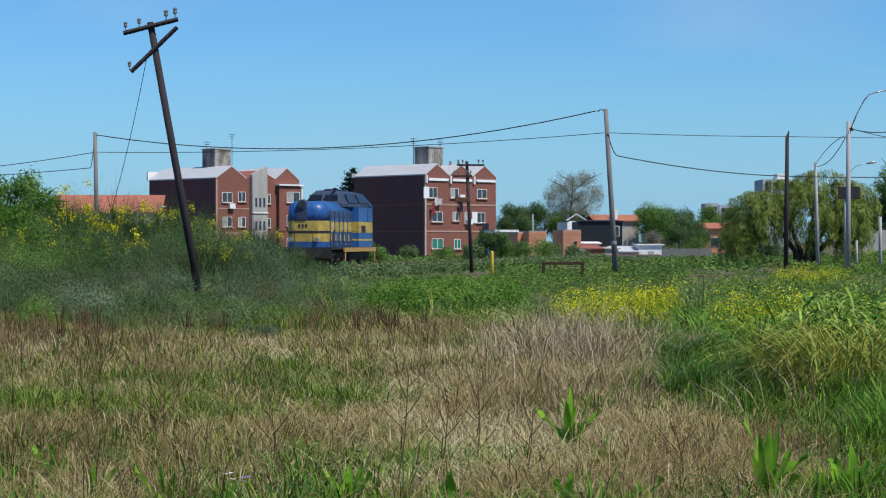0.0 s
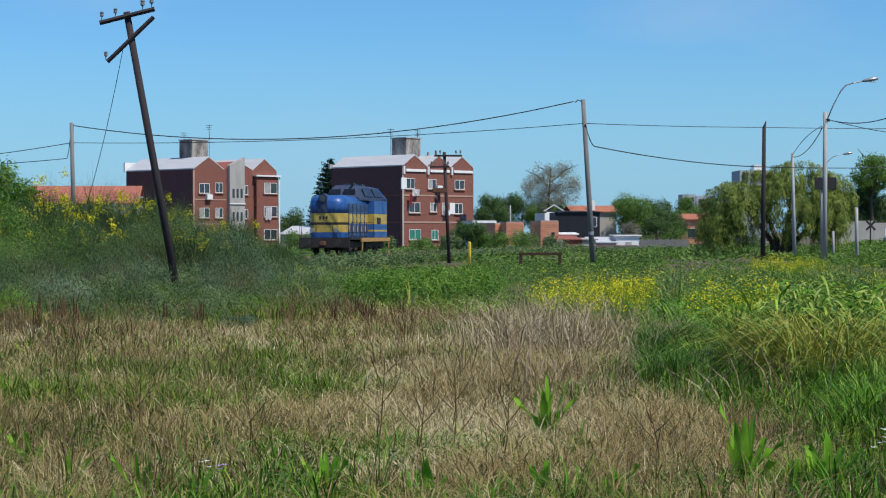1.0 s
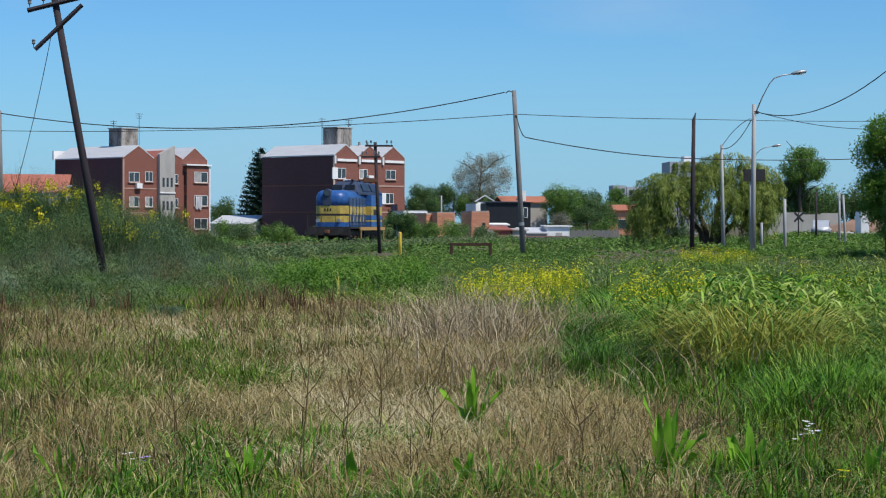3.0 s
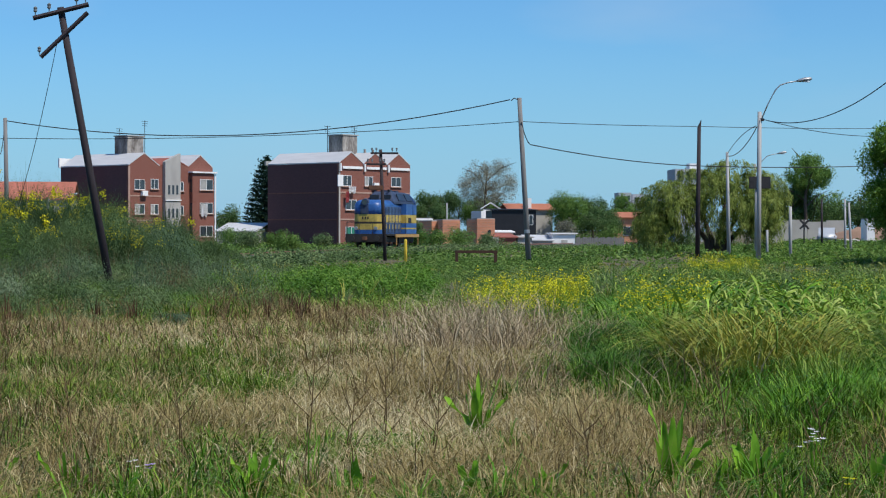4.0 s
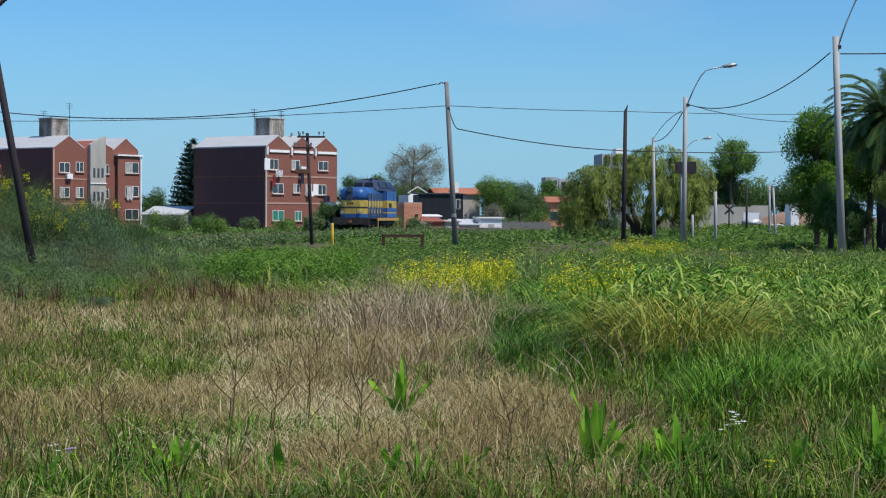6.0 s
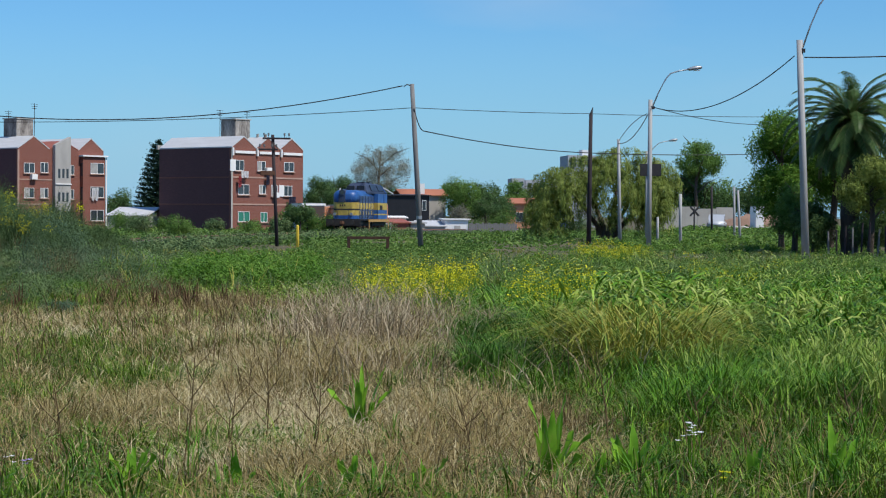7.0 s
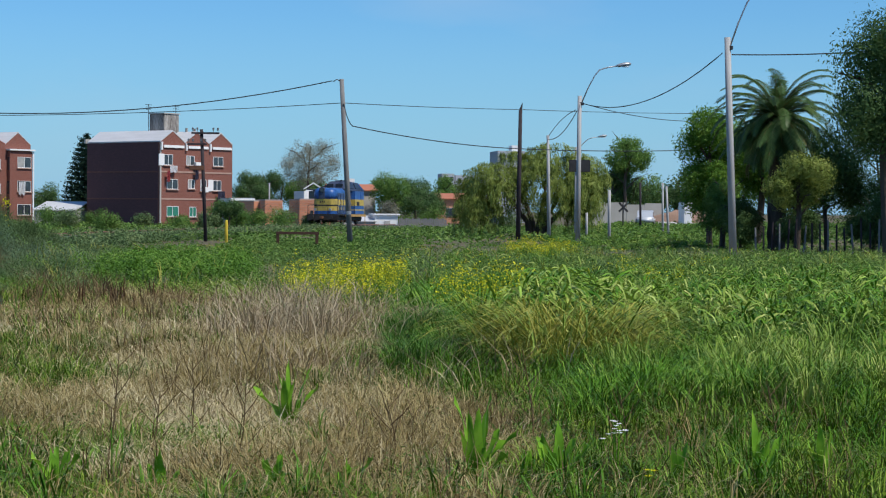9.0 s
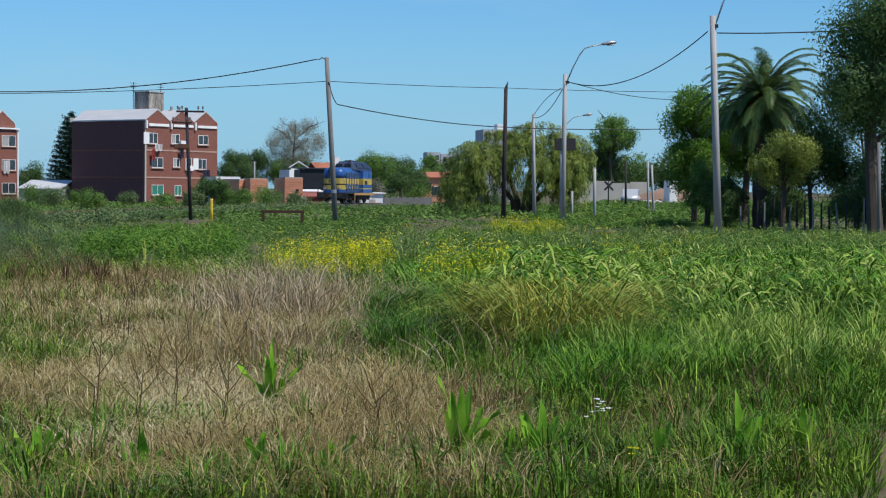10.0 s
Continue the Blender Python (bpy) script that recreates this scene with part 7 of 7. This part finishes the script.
def twig_plant(x, y, h, seed, mat=BROWN, label="thin dead brown weed with forked twigs"):
    t = thing("dead_weed", pose(x, y, float(hill(x, y)) - 0.02), label, "weed", "dead weeds")
    r = random.Random(seed)
    bm = bmesh.new()
    top = Vector((r.uniform(-0.1, 0.1), r.uniform(-0.1, 0.1), h))
    tube(bm, [(0, 0, 0), top * 0.5 + Vector((0.02, 0, 0)), top], [0.007, 0.005, 0.003], 5)
    twigs = []
    for k in range(9):
        f = 0.25 + 0.08 * k
        s = top * f
        a = k * 2.4
        e = s + Vector((math.cos(a) * 0.16, math.sin(a) * 0.16, 0.16 + 0.05 * r.random()))
        twigs.append(tube(bmesh.new(), [s, s.lerp(e, 0.6) + Vector((0, 0, -0.015)), e], [0.004, 0.003, 0.002], 4))
    part("stem", bm, mat, t)
    for w in twigs:
        part("twig", w, mat, t)


def flower_plant(name, x, y, h, count, mat, size, label, seed):
    t = thing(name, pose(x, y, float(hill(x, y)) - 0.02), label, "flower")
    r = np.random.default_rng(seed)
    for k in range(count):
        a, q = r.uniform(0, 6.28), r.uniform(0, 0.09)
        p = (q * math.cos(a), q * math.sin(a), h * r.uniform(0.8, 1.1))
        part("stem", tube(bmesh.new(), [(0.3 * p[0], 0.3 * p[1], 0), p], [0.003, 0.002], 4), DOCK, t)
        V, Q = [], []
        for j in range(6):
            b, c = j * math.pi / 3, np.array(p)
            d, e = np.array([math.cos(b), math.sin(b), 0.35]), np.array([-math.sin(b), math.cos(b), 0])
            i = len(V)
            V += [c, c + (d * 0.6 - e * 0.35) * size, c + d * size, c + (d * 0.6 + e * 0.35) * size]
            Q.append((i, i + 1, i + 2, i + 3))
        part_mesh("blossom", mesh_np("blossom", np.array(V), np.array(Q), None, mat), t)


def make_details():
    mustard(0.056, 0.124, 32, 42, 7000, 9500, 0.95)
    mustard(0.138, 0.196, 25, 34, 4200, 3800, 0.95)
    mustard(0.168, 0.214, 62, 76, 4000, 4500, 0.8)
    mustard(0.215, 0.30, 34, 44, 3000, 1200, 0.9)
    # pinkish seed heads
    x, y = wedge(800, 0.128, 0.141, 24.6, 26.4)
    field_cover("seed_heads", blades(x, y, rng.uniform(0.3, 0.6, len(x)), np.full(len(x), 0.014), 0.9, 0.8, mat=PINK, name="seed_heads"), "pinkish tuft of faded seed heads", "weeds")
    # yellowing tangled stalks in the green growth
    x, y = wedge(3800, 0.172, 0.242, 18.8, 22.2)
    keep = np.hypot((x / y - 0.212) / 0.028, (y - 20.3) / 1.4) < rng.uniform(0.3, 1.15, len(x))
    x, y = x[keep], y[keep]
    for k, (mat, w, label) in enumerate(((STRAW_GREEN, 0.015, "tangle of yellowing stalks"), (REED_DULL, 0.018, "tangle of yellow-green leaning stems"), (STRAW_GREEN, 0.010, "tangle of thin yellow stems among green growth"))):
        field_cover("tangled_stalks", arcs(x[k::5], y[k::5], 6, 0.2, rng.uniform(0.3, 0.95, len(x[k::5])), np.full(len(x[k::5]), w), 1.9, mat, "tangled_stalks"), label, "weeds")
    # dense grass tussock at the meadow's edge
    x, y = wedge(9000, 0.118, 0.178, 19.4, 25)
    field_cover("tussock", blades(x, y, rng.uniform(0.3, 0.78, len(x)) * (0.6 + 0.5 * patchy(x, y, 1.6, 25)), np.full(len(x), 0.011), 0.9, 0.9, mat=TUSSOCK, name="tussock"), "dense dark green grass tussock")
    # pale dry stalks lying in the middle of the meadow
    x, y = wedge(26000, 0.0, 0.13, 17.5, 35)
    keep = rng.uniform(0, 1, len(x)) < patchy(x, y, 1.1, 23) ** 2 * np.exp(-(((x / y - 0.07) / 0.035) ** 2) - ((y - 26) / 5) ** 2)
    x, y = x[keep], y[keep]
    field_cover("dead_stalks", blades(x, y, rng.uniform(0.3, 0.9, len(x)), np.full(len(x), 0.0105), 1.6, 0.6, mat=DEAD, name="dead_stalks"), "pale dead stalks leaning together", "dry stalks")
    x, y = wedge(5200, -0.03, 0.14, 12.4, 27)
    keep = rng.uniform(0, 1, len(x)) < patchy(x, y, 1.2, 61) * (1 - lushness(x, y))
    x, y = x[keep], y[keep]
    field_cover("straw", tufts(x, y, 7, 0.12, rng.uniform(0.10, 0.34, len(x)), 0.005 + 0.0002 * y, 2.4, 0.7, STRAW, "straw"), "pale matted straw in the meadow's middle")
    x, y = wedge(110, 0.13, 0.215, 17.6, 20.6)
    field_cover("dead_stalks", blades(x, y, rng.uniform(0.3, 0.75, len(x)), np.full(len(x), 0.013), 1.7, 0.2, mat=DEAD, name="dead_stalks"), "pale dead sticks before the green growth", "dry stalks")
    # dark brown dock spikes along the meadow's far edge
    x, y = wedge(13, -0.20, 0.01, 31.5, 37)
    xs, ys = np.repeat(x, 16), np.repeat(y, 16)
    xs, ys = xs + rng.normal(0, 0.04, len(xs)), ys + rng.normal(0, 0.04, len(ys))
    field_cover("dock_spikes", blades(xs, ys, rng.uniform(0.3, 0.75, len(xs)), np.full(len(xs), 0.02), 0.3, 0.2, mat=SPIKE, name="dock_spikes"), "dark brown dried dock spikes", "dry stalks")
    for k, (x, y, h, n) in enumerate(((1.06, 15.9, 0.55, 12), (2.10, 12.4, 0.6, 14), (2.62, 12.3, 0.42, 10), (-0.60, 12.2, 0.36, 10), (-1.75, 12.2, 0.34, 10), (-2.3, 12.6, 0.3, 8), (3.85, 11.9, 0.5, 12), (4.25, 11.8, 0.46, 10), (3.3, 11.8, 0.36, 9), (1.2, 11.6, 0.3, 9), (0.75, 11.5, 0.3, 8), (2.35, 12.0, 0.3, 8), (0.05, 12.0, 0.28, 8), (-2.75, 13.6, 0.32, 9))):
        dock_plant(x, y, h, n, 300 + k)
    for k, (x, y, h) in enumerate(((-0.32, 12.8, 0.85), (0.55, 13.2, 0.6), (-1.15, 13.3, 0.62), (0.25, 14.4, 0.7), (-0.05, 13.4, 0.55), (1.7, 13.5, 0.5), (2.9, 14.6, 0.8), (4.4, 13.2, 0.6), (3.4, 13.6, 0.55), (-2.1, 14.6, 0.6))):
        twig_plant(x, y, h, 330 + k)
    for k, (x, y, h) in enumerate(((4.0, 30, 1.5), (3.3, 36, 1.3), (4.9, 29, 1.1), (-2.1, 27, 0.9), (6.4, 40, 1.6))):
        twig_plant(x, y, h, 360 + k, LUSH, "tall thin green weed with forked twigs")
    flower_plant("white_flowers", 2.98, 12.2, 0.44, 12, PETAL_WHITE, 0.024, "small cluster of white wild flowers", 1)
    flower_plant("yellow_flowers", 3.05, 11.6, 0.22, 3, FLOWER, 0.028, "small yellow wild flowers low in the grass", 2)
    flower_plant("lilac_flowers", -1.28, 12.4, 0.22, 3, PETAL_LILAC, 0.026, "small lilac wild flowers in the grass", 3)
    flower_plant("white_flowers", -1.4, 12.3, 0.25, 3, PETAL_WHITE, 0.022, "small white wild flowers in the grass", 4)


make_ground()
make_track()
block_one()
block_two()
make_houses()
make_poles()
ENGINE, WHEELS = locomotive()
make_trees()
make_field()
make_details()
motions()
